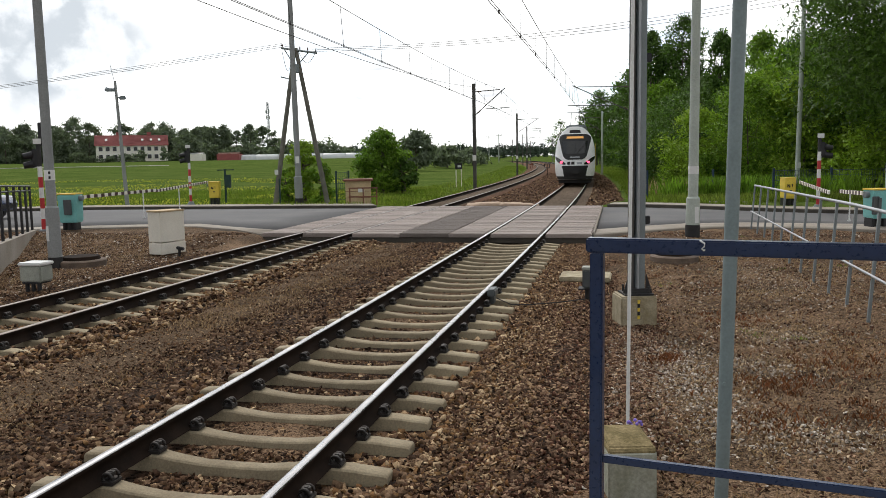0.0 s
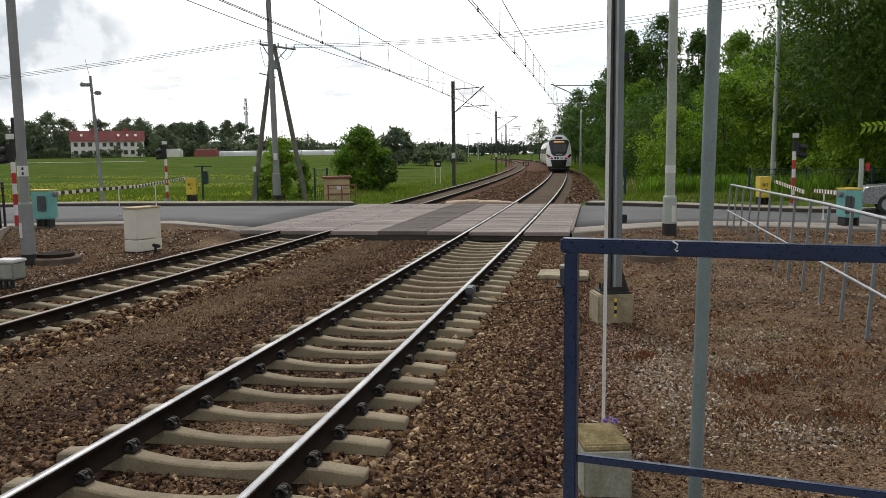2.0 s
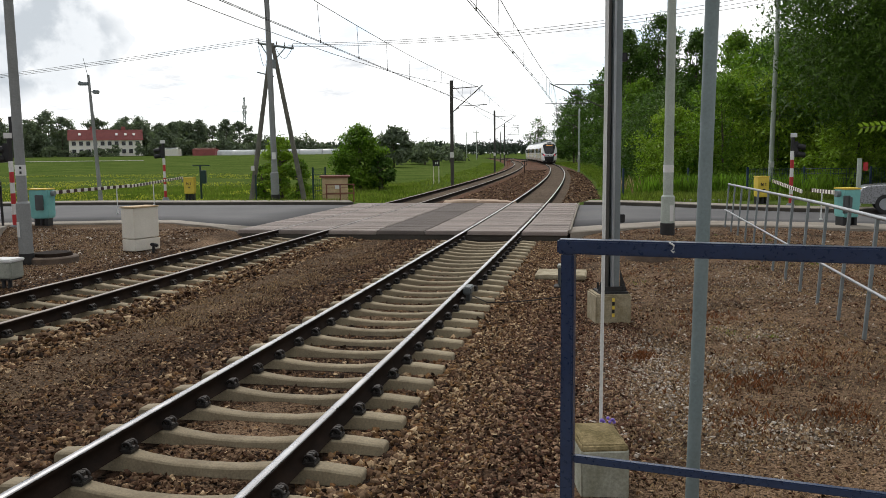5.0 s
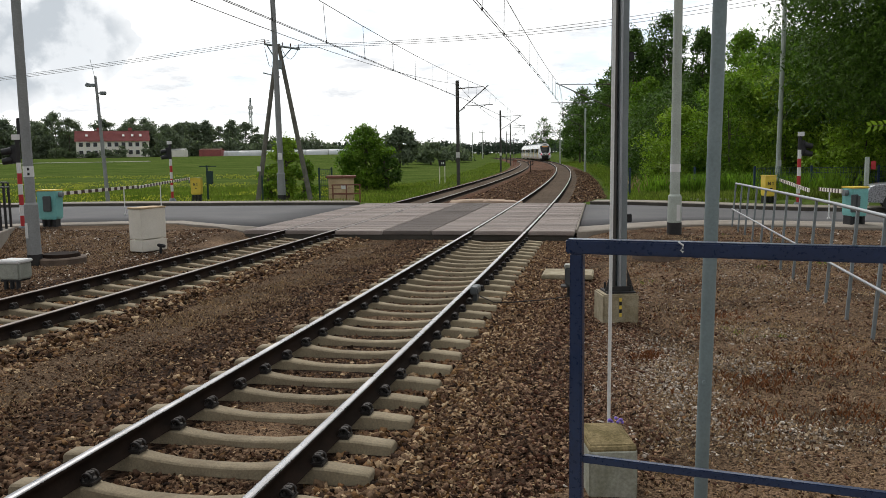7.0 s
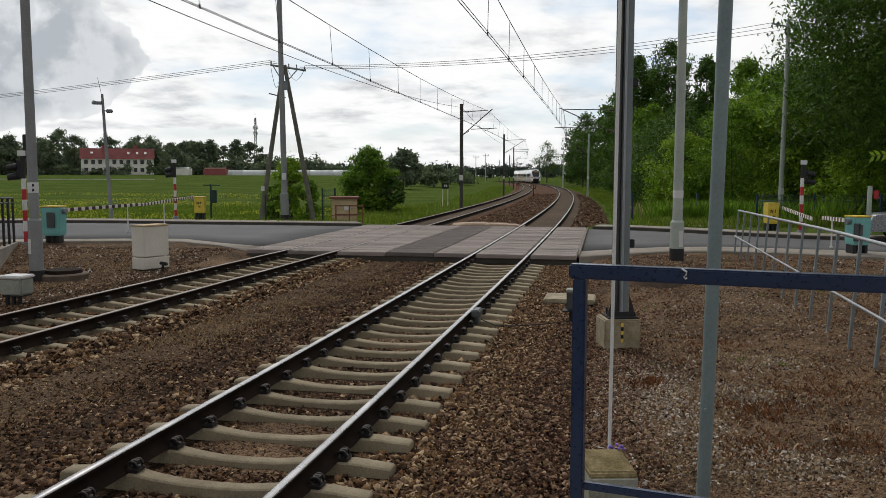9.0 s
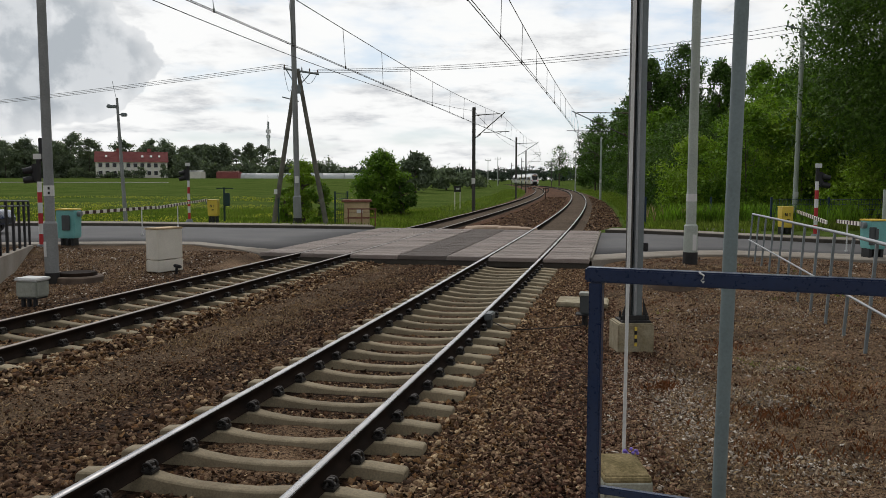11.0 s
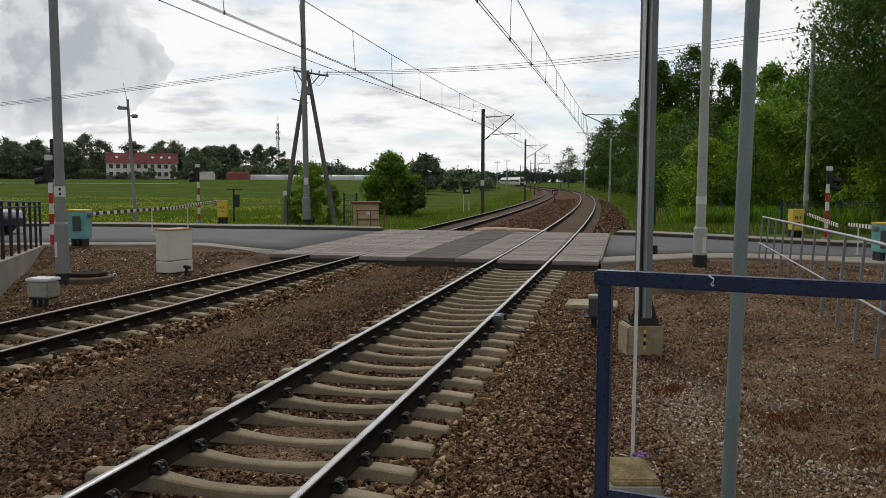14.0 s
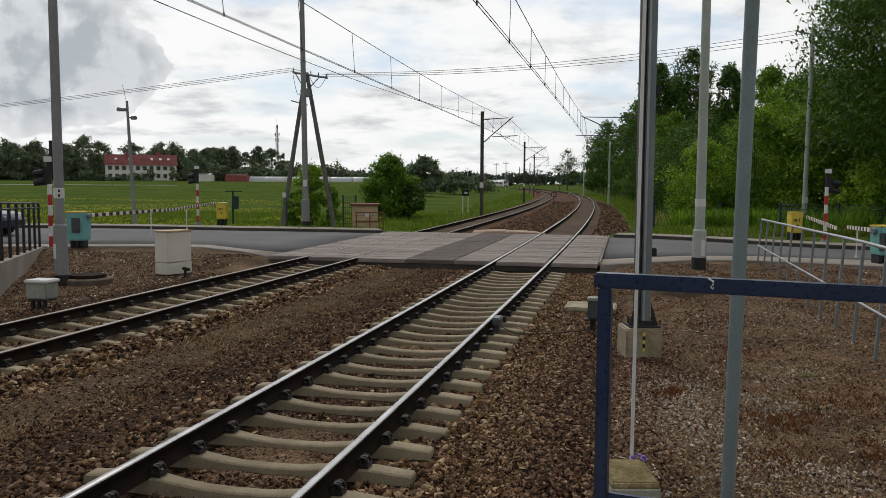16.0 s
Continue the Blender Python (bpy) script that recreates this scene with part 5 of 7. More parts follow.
def half(z):
    return float(np.interp(z, [a for a, _ in SIL], [b for _, b in SIL]))


def nose(u, z):
    """How far the cab's face lies behind its foremost point."""
    return 0.75 * abs(u / 1.41) ** 2.6 + (0.34 * max(0, z - 1.35) ** 1.25) + 0.25 * max(0, 0.75 - z)


def face_patch(rows, lift=0.012, n=9):
    """A patch on the cab's face: rows of (z, from, to) across."""
    bm = B()
    vs = [[bm.verts.new((a + (b - a) * k / n, nose(a + (b - a) * k / n, z) - lift, z)) for k in range(n + 1)] for z, a, b in rows]
    for p, q in zip(vs, vs[1:]):
        for k in range(n):
            bm.faces.new((p[k], p[k + 1], q[k + 1], q[k])).smooth = True
    return bm


def train_car(length, cab):
    t = thing("train_car", (0, 0, 0), 0, "white passenger train car with dark window band" if not cab else "white rear train car with dark windscreen and red tail lights", "train", "cars of the train")
    y0 = 2.3 if cab else 0.35
    bm = B()
    ring0 = [(-h, z) for z, h in SIL] + [(h, z) for z, h in reversed(SIL)]
    rings = [[bm.verts.new((u, y, z)) for u, z in ring0] for y in (y0, y0 + 0.4, length - 0.75, length - 0.35)]
    for p, q in zip(rings, rings[1:]):
        for k in range(len(ring0)):
            bm.faces.new((p[k], q[k], q[(k + 1) % len(ring0)], p[(k + 1) % len(ring0)])).smooth = True
    bm.faces.new(rings[-1])
    if cab:
        n = 16
        vs = [[bm.verts.new((h * (2 * k / n - 1), nose(h * (2 * k / n - 1), z), z)) for k in range(n + 1)] for z, h in SIL]
        for p, q in zip(vs, vs[1:]):
            for k in range(n):
                bm.faces.new((p[k], p[k + 1], q[k + 1], q[k])).smooth = True
        edge = [r[0] for r in vs] + [r[-1] for r in reversed(vs)]
        for k in range(len(edge) - 1):
            bm.faces.new((edge[k], rings[0][k], rings[0][k + 1], edge[k + 1])).smooth = True
        top = [*vs[-1]]
        a, b = rings[0][len(SIL) - 1], rings[0][len(SIL)]
        bm.faces.new((*top, b, a))
    else:
        bm.faces.new(list(reversed(rings[0])))
    bmesh.ops.recalc_face_normals(bm, faces=bm.faces)
    part("body", bm, M["trainwhite"], t)
    if cab:
        ws = part("windscreen", face_patch([(1.77, -0.52, 0.52), (1.86, -0.70, 0.70), (2.0, -0.82, 0.82), (2.4, -0.93, 0.93), (2.9, -1.05, 1.05), (3.2, -1.13, 1.13), (3.38, -1.10, 1.10), (3.50, -0.96, 0.96), (3.56, -0.75, 0.75)], 0.014, 12), M["black"], t, "black mask round the windscreen")
        part("pane", face_patch([(2.18, -0.70, 0.70), (2.3, -0.77, 0.77), (2.7, -0.86, 0.86), (3.08, -0.93, 0.93)], 0.026, 10), M["glass"], ws, "raked windscreen glass")
        part("display", face_patch([(3.25, -0.60, 0.60), (3.40, -0.57, 0.57)], 0.03, 8), M["amber"], ws, "amber destination display")
        part("number", face_patch([(1.90, -0.34, 0.34), (1.98, -0.34, 0.34)], 0.03, 6), M["galv"], ws, "pale unreadable number bar")
        bm = B()
        rod(bm, (0.05, nose(0.05, 2.1) - 0.05, 2.1), (0.62, nose(0.6, 2.75) - 0.05, 2.75), 0.018, n=6)
        part("wiper", bm, M["tar"], ws)
        part("roof_grille", face_patch([(3.64, -0.40, 0.40), (3.86, -0.36, 0.36)], 0.014, 6), M["tar"], t, "dark grille over the windscreen")
        part("coupler_bay", face_patch([(0.56, -0.74, 0.74), (0.8, -0.80, 0.80), (1.1, -0.84, 0.84), (1.25, -0.92, 0.92), (1.34, -0.90, 0.90)], 0.014, 12), M["black"], t, "black bay round the coupler")
        part("skirt", face_patch([(0.39, -1.19, 1.19), (0.5, -1.25, 1.25), (0.60, -1.29, 1.29)], 0.016, 12), M["tar"], t, "black lower skirt")
        bm = B()
        rod(bm, (0, 0.35, 0.92), (0, -0.22, 0.92), 0.13, n=12)
        box(bm, 0, -0.2, 0.92, 0.5, 0.16, 0.3, 0.04)
        part("coupler", bm, M["tar"], t)
        for s in (-1, 1):
            rows = [(1.42, 0.66, 0.82), (1.50, 0.64, 1.04), (1.62, 0.78, 1.22), (1.75, 0.98, 1.33), (1.9, 1.18, 1.385), (1.98, 1.32, 1.392)]
            hl = part("headlight", face_patch([(z, s * a, s * b) if s > 0 else (z, s * b, s * a) for z, a, b in rows], 0.014, 6), M["glass"], t, "dark slanted light unit")
            bm = B()
            u, z = s * 0.90, 1.58
            ball(bm, (u, nose(u, z) - 0.01, z), 0.095, scale=(1.6, 0.5, 1), sub=2)
            part("tail_light", bm, M["tail"], hl, "glowing red tail light")
        # the operator's mark as plain dark blocks
        for u0, u1 in ((-0.52, -0.32), (-0.24, -0.02)):
            part("mark", face_patch([(1.42, u0, u1), (1.62, u0, u1)], 0.016, 3), M["tar"], t, "plain dark block in place of a mark")
        part("mark", face_patch([(1.45, 0.14, 0.50), (1.59, 0.14, 0.50)], 0.016, 3), M["galv"], t)
        bm = B()
        box(bm, 0, 0.85, 0.27, 2.3, 0.4, 0.34, 0.04)
        part("snow_plough", bm, M["tar"], t)
    for s in (-1, 1):
        bm = B()
        x = s * 1.414
        a, b = (y0 + 0.6, length - 0.9)
        n = 5
        for k in range(n):
            f0, f1 = a + (b - a) * (k + 0.04) / n, a + (b - a) * (k + 0.96) / n
            v = [bm.verts.new(p) for p in ((x, f0, 1.95), (x, f1, 1.95), (x - s * 0.045, f1, 2.85), (x - s * 0.045, f0, 2.85))]
            bm.faces.new(v if s > 0 else list(reversed(v)))
        bmesh.ops.solidify(bm, geom=bm.faces[:], thickness=0.02)
        part("window_band", bm, M["glass"], t, "dark side windows")
        bm = B()
        v = [bm.verts.new(p) for p in ((s * 1.37, a, 0.8), (s * 1.37, b, 0.8), (s * 1.422, b, 1.75), (s * 1.422, a, 1.75))]
        bm.faces.new(v if s > 0 else list(reversed(v)))
        bmesh.ops.solidify(bm, geom=bm.faces[:], thickness=0.015)
        part("side_stripe", bm, M["traingrey"], t, "dull yellow lower side")
        for yd in (0.30, 0.72):
            bm = B()
            box(bm, s * 1.418, a + (b - a) * yd, 1.9, 0.03, 1.3, 2.1, 0.008)
            d = part("door", bm, M["yellow"] if yd < 0.5 else M["trainwhite"], t)
            bm = B()
            box(bm, s * 1.43, a + (b - a) * yd, 2.35, 0.02, 0.9, 1.0, 0.008)
            part("pane", bm, M["glass"], d)
    bm = B()
    box(bm, 0, length * 0.5, 4.16, 1.5, length * 0.6, 0.22, 0.06)
    if cab:
        box(bm, 0, 4.2, 4.14, 1.2, 1.6, 0.3, 0.08)
    part("roof_unit", bm, M["galv_dull"], t, "grey roof equipment")
    for yb in ((3.2, length - 2.5) if cab else (2.5, length - 2.5)):
        bm = B()
        box(bm, 0, yb, 0.62, 2.1, 3.2, 0.35, 0.04)
        bogie = part("bogie", bm, M["tar"], t)
        for dy in (-1.2, 1.2):
            bm = B()
            for x in (-0.753, 0.753):
                rod(bm, (x - 0.07, yb + dy, 0.43), (x + 0.07, yb + dy, 0.43), 0.43, n=20)
            rod(bm, (-0.75, yb + dy, 0.43), (0.75, yb + dy, 0.43), 0.08, n=10)
            part("wheelset", bm, M["rust"], bogie)
    bm = B()
    box(bm, 0, length / 2, 0.5, 2.3, length * 0.45, 0.4, 0.05)
    part("underframe", bm, M["tar"], t)
    if cab:
        bm = B()
        py = 9.0
        for x in (-0.6, 0.6):
            rod(bm, (x, py, 4.2), (x * 0.9, py + 1.0, 4.85), 0.03, n=6)
            rod(bm, (x * 0.9, py + 1.0, 4.85), (x * 0.8, py, 5.45), 0.025, n=6)
        box(bm, 0, py, 5.47, 1.7, 0.3, 0.04, 0.01)
        part("pantograph", bm, M["galv_dull"], t)
    return t


CAR = 18.6
train = [train_car(CAR, True)] + [train_car(CAR, False) for _ in range(3)]

# ---- trees ----
def leaves(rng, clumps, count, size, droop=0.0, long=1.8):
    """Leaf cards scattered through clumps of (centre, radii): verts and faces."""
    vol = np.array([r[0] * r[1] * r[2] for _, r in clumps]) ** 0.67
    pick = rng.choice(len(clumps), count, p=vol / vol.sum())
    c = np.array([c for c, _ in clumps])[pick]
    r = np.array([r for _, r in clumps])[pick]
    d = rng.normal(size=(count, 3))
    d[:, 2] = np.where(rng.uniform(size=count) < 0.7, np.abs(d[:, 2]), d[:, 2])
    d /= np.linalg.norm(d, axis=1, keepdims=True)
    rad = rng.uniform(0, 1, (count, 1)) ** 0.3
    p = c + d * r * rad * rng.uniform(0.85, 1.18, (count, 1)) + rng.normal(size=(count, 3)) * r * 0.26
    a = rng.normal(size=(count, 3))
    a[:, 2] -= droop
    a /= np.linalg.norm(a, axis=1, keepdims=True)
    n = d * 1.7 + rng.normal(size=(count, 3)) * 0.8 + np.array([0, 0, 0.7])
    b = np.cross(a, n)
    b /= np.linalg.norm(b, axis=1, keepdims=True) + 1e-9
    sz = size * rng.uniform(0.6, 1.4, (count, 1))
    tip, base = p + a * sz * long * 0.6, p - a * sz * long * 0.4
    v = np.stack([base + b * sz * 0.46, tip, base - b * sz * 0.46], 1).reshape(-1, 3)
    f = np.arange(count * 3).reshape(-1, 3)
    return v, f


def fronds(rng, clumps, count, length, leaf, pairs=9):
    """Drooping feathered sprays in the clumps: each a row of leaflet pairs along a bowed stalk."""
    vol = np.array([r[0] * r[1] * r[2] for _, r in clumps]) ** 0.67
    pick = rng.choice(len(clumps), count, p=vol / vol.sum())
    c = np.array([c for c, _ in clumps])[pick]
    r = np.array([r for _, r in clumps])[pick]
    d = rng.normal(size=(count, 3))
    d /= np.linalg.norm(d, axis=1, keepdims=True)
    p = c + d * r * rng.uniform(0, 1, (count, 1)) ** 0.33
    out = p * np.array([1, 1, 0])
    out /= np.linalg.norm(out, axis=1, keepdims=True) + 1e-6
    a = out * 0.5 + rng.normal(size=(count, 3)) * np.array([0.8, 0.8, 0.4])
    a[:, 2] += 0.15
    a /= np.linalg.norm(a, axis=1, keepdims=True)
    side = np.cross(a, np.array([0, 0, 1.0]) + rng.normal(size=(count, 3)) * 0.25)
    side /= np.linalg.norm(side, axis=1, keepdims=True) + 1e-6
    ln = length * rng.uniform(0.6, 1.3, (count, 1))
    vs = []
    for k in range(pairs):
        f = (k + 0.6) / pairs
        q = p + a * ln * f + np.array([0, 0, -1.0]) * ln * 0.5 * f * f
        along = a + np.array([0, 0, -1.24]) * f
        along /= np.linalg.norm(along, axis=1, keepdims=True)
        size = leaf * (1.15 - 0.6 * f) * rng.uniform(0.75, 1.25, (count, 1))
        for sgn in (-1, 1):
            tip = side * sgn + along * 0.55 + np.array([0, 0, -0.3])
            tip /= np.linalg.norm(tip, axis=1, keepdims=True)
            w = np.cross(tip, np.cross(side, along)) * 0.24 * size
            vs.append(np.stack([q + w, q + tip * size, q - w], 1))
    v = np.concatenate(vs).reshape(-1, 3)
    return v, np.arange(len(v)).reshape(-1, 3)


def clumps_for(rng, height, low, width, n, narrow=0.6):
    """Clumps of foliage that fill a crown of uneven outline."""
    out = []
    for k in range(n):
        h = low + (height - low) * rng.uniform(0.03, 0.95)
        f = (h - low) / (height - low)
        wide = width / 2 * (math.sin(min(1, f * 0.92 + 0.16) * math.pi) ** narrow)
        ang, rr = rng.uniform(0, 6.283), wide * rng.uniform(0.25, 0.88) ** 0.6
        s = width * rng.uniform(0.10, 0.22) * (34 / max(n, 34)) ** 0.18
        out.append(((rr * math.cos(ang), rr * math.sin(ang), h), (s, s, s * rng.uniform(0.5, 0.85) * max(1.0, 0.5 * height / width))))
    out.append(((0, 0, height - width * 0.12), (width * 0.1, width * 0.1, width * 0.15)))
    return out


def tree(at, height, width, low, count, size, leaf, label, group="", seed=1, n=34, trunk=0.2, droop=0.0, name="tree", narrow=0.6, limbs=7, spray=0.0):
    rng = np.random.default_rng(seed)
    t = thing(name, at, 0, label, "tree" if name == "tree" else "bush", group)
    cl = clumps_for(rng, height, low, width, n, narrow)
    bm = B()
    lean = Vector((rng.uniform(-0.3, 0.3), rng.uniform(-0.3, 0.3), 0))
    pts = [Vector((0, 0, -0.4)), lean * 0.3 + Vector((0, 0, height * 0.3)), lean * 0.7 + Vector((0, 0, height * 0.6)), lean + Vector((0, 0, height * 0.88))]
    for i in range(3):
        rod(bm, pts[i], pts[i + 1], trunk * (1 - 0.3 * i), trunk * (0.7 - 0.3 * i) + 0.01, n=8)
    for k in range(limbs):
        f = rng.uniform(0.2, 0.8)
        p = pts[1].lerp(pts[3], f) if f > 0.3 else pts[0].lerp(pts[1], 0.6 + f)
        c = Vector(cl[k][0])
        rod(bm, p, p.lerp(c, 0.55) + Vector((0, 0, -0.1)), trunk * 0.3, trunk * 0.18, n=6)
        rod(bm, p.lerp(c, 0.55) + Vector((0, 0, -0.1)), c, trunk * 0.18, trunk * 0.05, n=6)
    part("trunk", bm, M["bark"], t)
    if spray:  # feathered sprays over a mass of plainer leaves
        v, f = fronds(rng, cl, count, spray, size, 7)
        v2, f2 = leaves(rng, cl, count * 6, size * 0.72, droop, 2.2)
        v, f = np.concatenate([v, v2]), np.concatenate([f, f2 + len(v)])
    else:
        v, f = leaves(rng, cl, count, size, droop)
    v[:, 2] = np.maximum(v[:, 2], 0.02)
    ob = new("crown", grid_mesh("crown", v, f, leaf))
    ob.parent = t
    return t


def z_at(x, y):
    return float(lay(np.array(x), np.array(y)))


# bushes on the meadow's edge
tree((-4.25, 64, -0.6), 4.75, 4.5, 0.1, 13000, 0.13, M["leaf"], "rounded dense green bush on the meadow", seed=3, n=60, name="bush", narrow=0.5)
tree((-2.5, 63, -0.6), 2.7, 1.9, 0.1, 3000, 0.13, M["leaf_dark"], "low green bush on the meadow", seed=4, n=20, name="bush", narrow=0.5)
tree((-8.3, 51, -0.6), 3.9, 2.5, 0.1, 4500, 0.10, M["leaf_light"], "light green bush behind a power pole", seed=5, n=30, name="bush", narrow=0.5)
tree((-7.1, 50, -0.6), 2.6, 1.7, 0.1, 2200, 0.10, M["leaf"], "light green bush behind a power pole", seed=6, n=20, name="bush", narrow=0.5)
tree((-9.4, 51, -0.6), 2.0, 1.5, 0.1, 1500, 0.10, M["leaf"], "light green bush behind a power pole", seed=16, n=16, name="bush", narrow=0.5)
tree((-3.6, 150, 0), 6.6, 6.5, 0.3, 3400, 0.4, M["leaf_haze"], "dark clump of trees across the meadow", seed=7, n=30, name="bush", narrow=0.5)
tree((2.4, 175, 0), 3.9, 9, 0.2, 2600, 0.4, M["leaf_haze"], "green bushes across the meadow", seed=8, n=26, name="bush", narrow=0.5)
tree((9.4, 210, 0), 3.4, 9, 0.2, 2400, 0.45, M["leaf_haze"], "low bushes across the meadow", seed=9, n=26, name="bush", narrow=0.5)

# woods beside the line: tall trees behind, lighter bushes before them
WOOD = [  # x, y, height, width, kind
    (46.0, 240, 17.0, 11, 0), (40.2, 200, 17.5, 10, 0), (37.0, 165, 17.0, 9, 0), (31.0, 128, 15.8, 8, 0), (27.0, 108, 14.2, 7, 0), (24.2, 92, 16.2, 4.8, 1), (26.6, 94, 14.8, 4.4, 1),
    (26.6, 88, 17.0, 5.4, 1), (25.6, 80, 9.2, 6, 0), (26.2, 76, 9.6, 5, 2), (26.0, 75, 13.2, 3.6, 1), (26.4, 70, 8.6, 6, 2), (26.3, 66, 11.8, 5.2, 2), (26.6, 62, 10.6, 6.4, 2), (26.4, 58, 10.0, 8, 2),
    (26.9, 55, 9.9, 8.6, 2), (27.4, 52, 9.8, 9, 0), (28.4, 50, 10.2, 10, 0), (33, 48, 11, 9, 0), (32, 56, 12, 9, 0), (23.8, 84, 9.8, 6, 2), (27.0, 100, 11.4, 6, 2), (34.0, 145, 14.0, 8, 0), (30, 66, 9.5, 8, 0), (38, 52, 12, 9, 0),
    (36.5, 185, 12.5, 8, 0), (42.5, 222, 14, 9, 0)]
for i, (x, y, h, w, kind_) in enumerate(WOOD):
    close = y < 110
    tree((x, y, z_at(x, y)), h, w, 0.4 if kind_ != 1 else 2.0, (13000 if kind_ == 1 else 10500) if close else 4800, 0.17 if close else 0.30, M[("leaf_dark", "leaf_dark", "leaf")[kind_]],
         "tall slender dark green tree in the woods" if kind_ == 1 else "leafy green tree at the edge of the woods", "trees of the woods", 20 + i, 70 if kind_ != 1 else 120, 0.22, narrow=0.4 if kind_ != 1 else 0.3)
BUSHES = [(17.6, 55, 5.4, 5, 2), (20.0, 52, 6.9, 6, 1), (22.6, 50, 6.9, 6, 2), (25.4, 48.5, 6.4, 6, 2), (27.8, 46, 5.8, 6, 2), (30.2, 44, 5.4, 6, 2), (23.0, 41.6, 4.0, 5, 2), (19.8, 61, 7.2, 6, 0),
          (20.6, 68, 7.4, 6, 0), (22.0, 76, 7.6, 6, 0), (24.4, 90, 7.8, 7, 0), (27.4, 106, 8, 7, 0), (23.6, 58, 8.2, 6, 2), (30.4, 124, 8, 7, 1), (34.6, 150, 8.5, 8, 0)]
for i, (x, y, h, w, kind_) in enumerate(BUSHES):
    tree((x, y, z_at(x, y)), h, w, 0.1, 9500, 0.12, M[("leaf_dark", "leaf", "leaf_light")[kind_]],
         "yellow-green bush before the woods" if kind_ == 2 else "fresh green bush before the woods", "bushes before the woods", 60 + i, 75, 0.08, name="bush", narrow=0.38, limbs=5)
# lone tree by the far line
tree((43.5, 285, 0.2), 13.6, 9.0, 2.5, 2300, 0.27, M["leaf_dark"], "lone loose-crowned tree by the line", seed=90, n=46, trunk=0.25, limbs=40)
# large overhanging tree behind the barrier
tree((25.0, 36.0, -0.3), 20.5, 15.4, 3.4, 13000, 0.135, M["leaf_mid"], "large tree with drooping fresh green branches", seed=91, n=190, trunk=0.3, droop=1.0, narrow=0.32, limbs=14, spray=0.95)
tree((29.5, 34.5, -0.3), 18.0, 13, 1.4, 2500, 0.26, M["leaf_dark"], "large dark tree overhanging the road", seed=92, n=110, trunk=0.3, droop=0.8, narrow=0.3, limbs=10, spray=1.0)

tree((25.8, 45.0, -0.3), 20.5, 12.5, 2.5, 17000, 0.17, M["leaf_dark"], "tall dense dark tree behind the overhanging one", seed=93, n=120, trunk=0.28, narrow=0.3, limbs=10)

# young tree just beyond the picture's edge whose sprays reach in
sap = thing("sapling", (7.28, 9.6, -0.08), 0, "young tree with long feathered leaves by the ramp", "tree")
bm = B()
rod(bm, (0, 0, 0), (-0.2, 0, 3.2), 0.05, 0.025, n=8)
part("trunk", bm, M["bark"], sap)
for k, (dx, dz, z0) in enumerate(((-1.95, 0.30, 2.25), (-1.35, 0.0, 2.1), (-1.3, 0.5, 2.6), (-1.2, -0.5, 1.9))):
    bm = B()
    pts = [Vector((-0.1, 0.1 * k - 0.1, z0)) + Vector((dx * f, -0.2 * f, dz * f - 0.35 * f * f + 0.25 * f)) for f in (0, 0.25, 0.5, 0.75, 1.0)]
    chain(bm, pts, 0.0035, 5)
    sp = part("twig", bm, M["bark"], sap)
    rng = np.random.default_rng(k)
    for j in range(20):
        f = 0.30 + 0.70 * j / 19
        c = pts[0].lerp(pts[-1], f) + Vector((0, 0, 0.12 * math.sin(f * 3.1)))
        for s in (-1, 1):
            bm = B()
            d = Vector((-0.10, -0.05 + s * 0.02, s * 0.065 - 0.02)) * rng.uniform(0.8, 1.2)
            w = d.cross(Vector((0, 1, 0))).normalized() * 0.022
            v = [bm.verts.new(q) for q in (c, c + d * 0.4 + w, c + d, c + d * 0.4 - w, c + d * 0.5 + Vector((0, -0.008, 0)))]
            for a, b in ((0, 1), (1, 2), (2, 3), (3, 0)):
                bm.faces.new((v[a], v[b], v[4]))
            part("leaf", bm, M["leaf_light"], sp)

# ---- the far side of the meadow ----
FAR = []
for i in range(46):
    fx = i / 45
    x = -205 + 118 * fx
    hgt = 11 + 5 * noise.noise(Vector((i * 0.45, 3.3, 0))) + 2.5 * math.sin(i * 1.9)
    FAR.append((x + 3 * math.sin(i * 2.3), 318 + 14 * math.sin(i * 1.3), max(7, hgt), 11))
for i, (x, y, h, w) in enumerate(FAR):
    if -126 < x < -94:
        y += 26
    tree((x, y, z_at(x, y) - 0.3), h + 1.0, w, 0.2, 2900, 0.52, M["leaf_haze"], "distant dark green tree across the meadow", "distant trees", 200 + i, 46, 0.25, narrow=0.3, limbs=2)
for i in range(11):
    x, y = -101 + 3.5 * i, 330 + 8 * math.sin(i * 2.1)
    tree((x, y, z_at(x, y) - 0.3), 12.9 + 1.2 * math.sin(i * 1.7), 7.5, 0.2, 2400, 0.48, M["leaf_haze"], "distant dark green tree across the meadow", "distant trees", 260 + i, 36, 0.2, narrow=0.4, limbs=2)
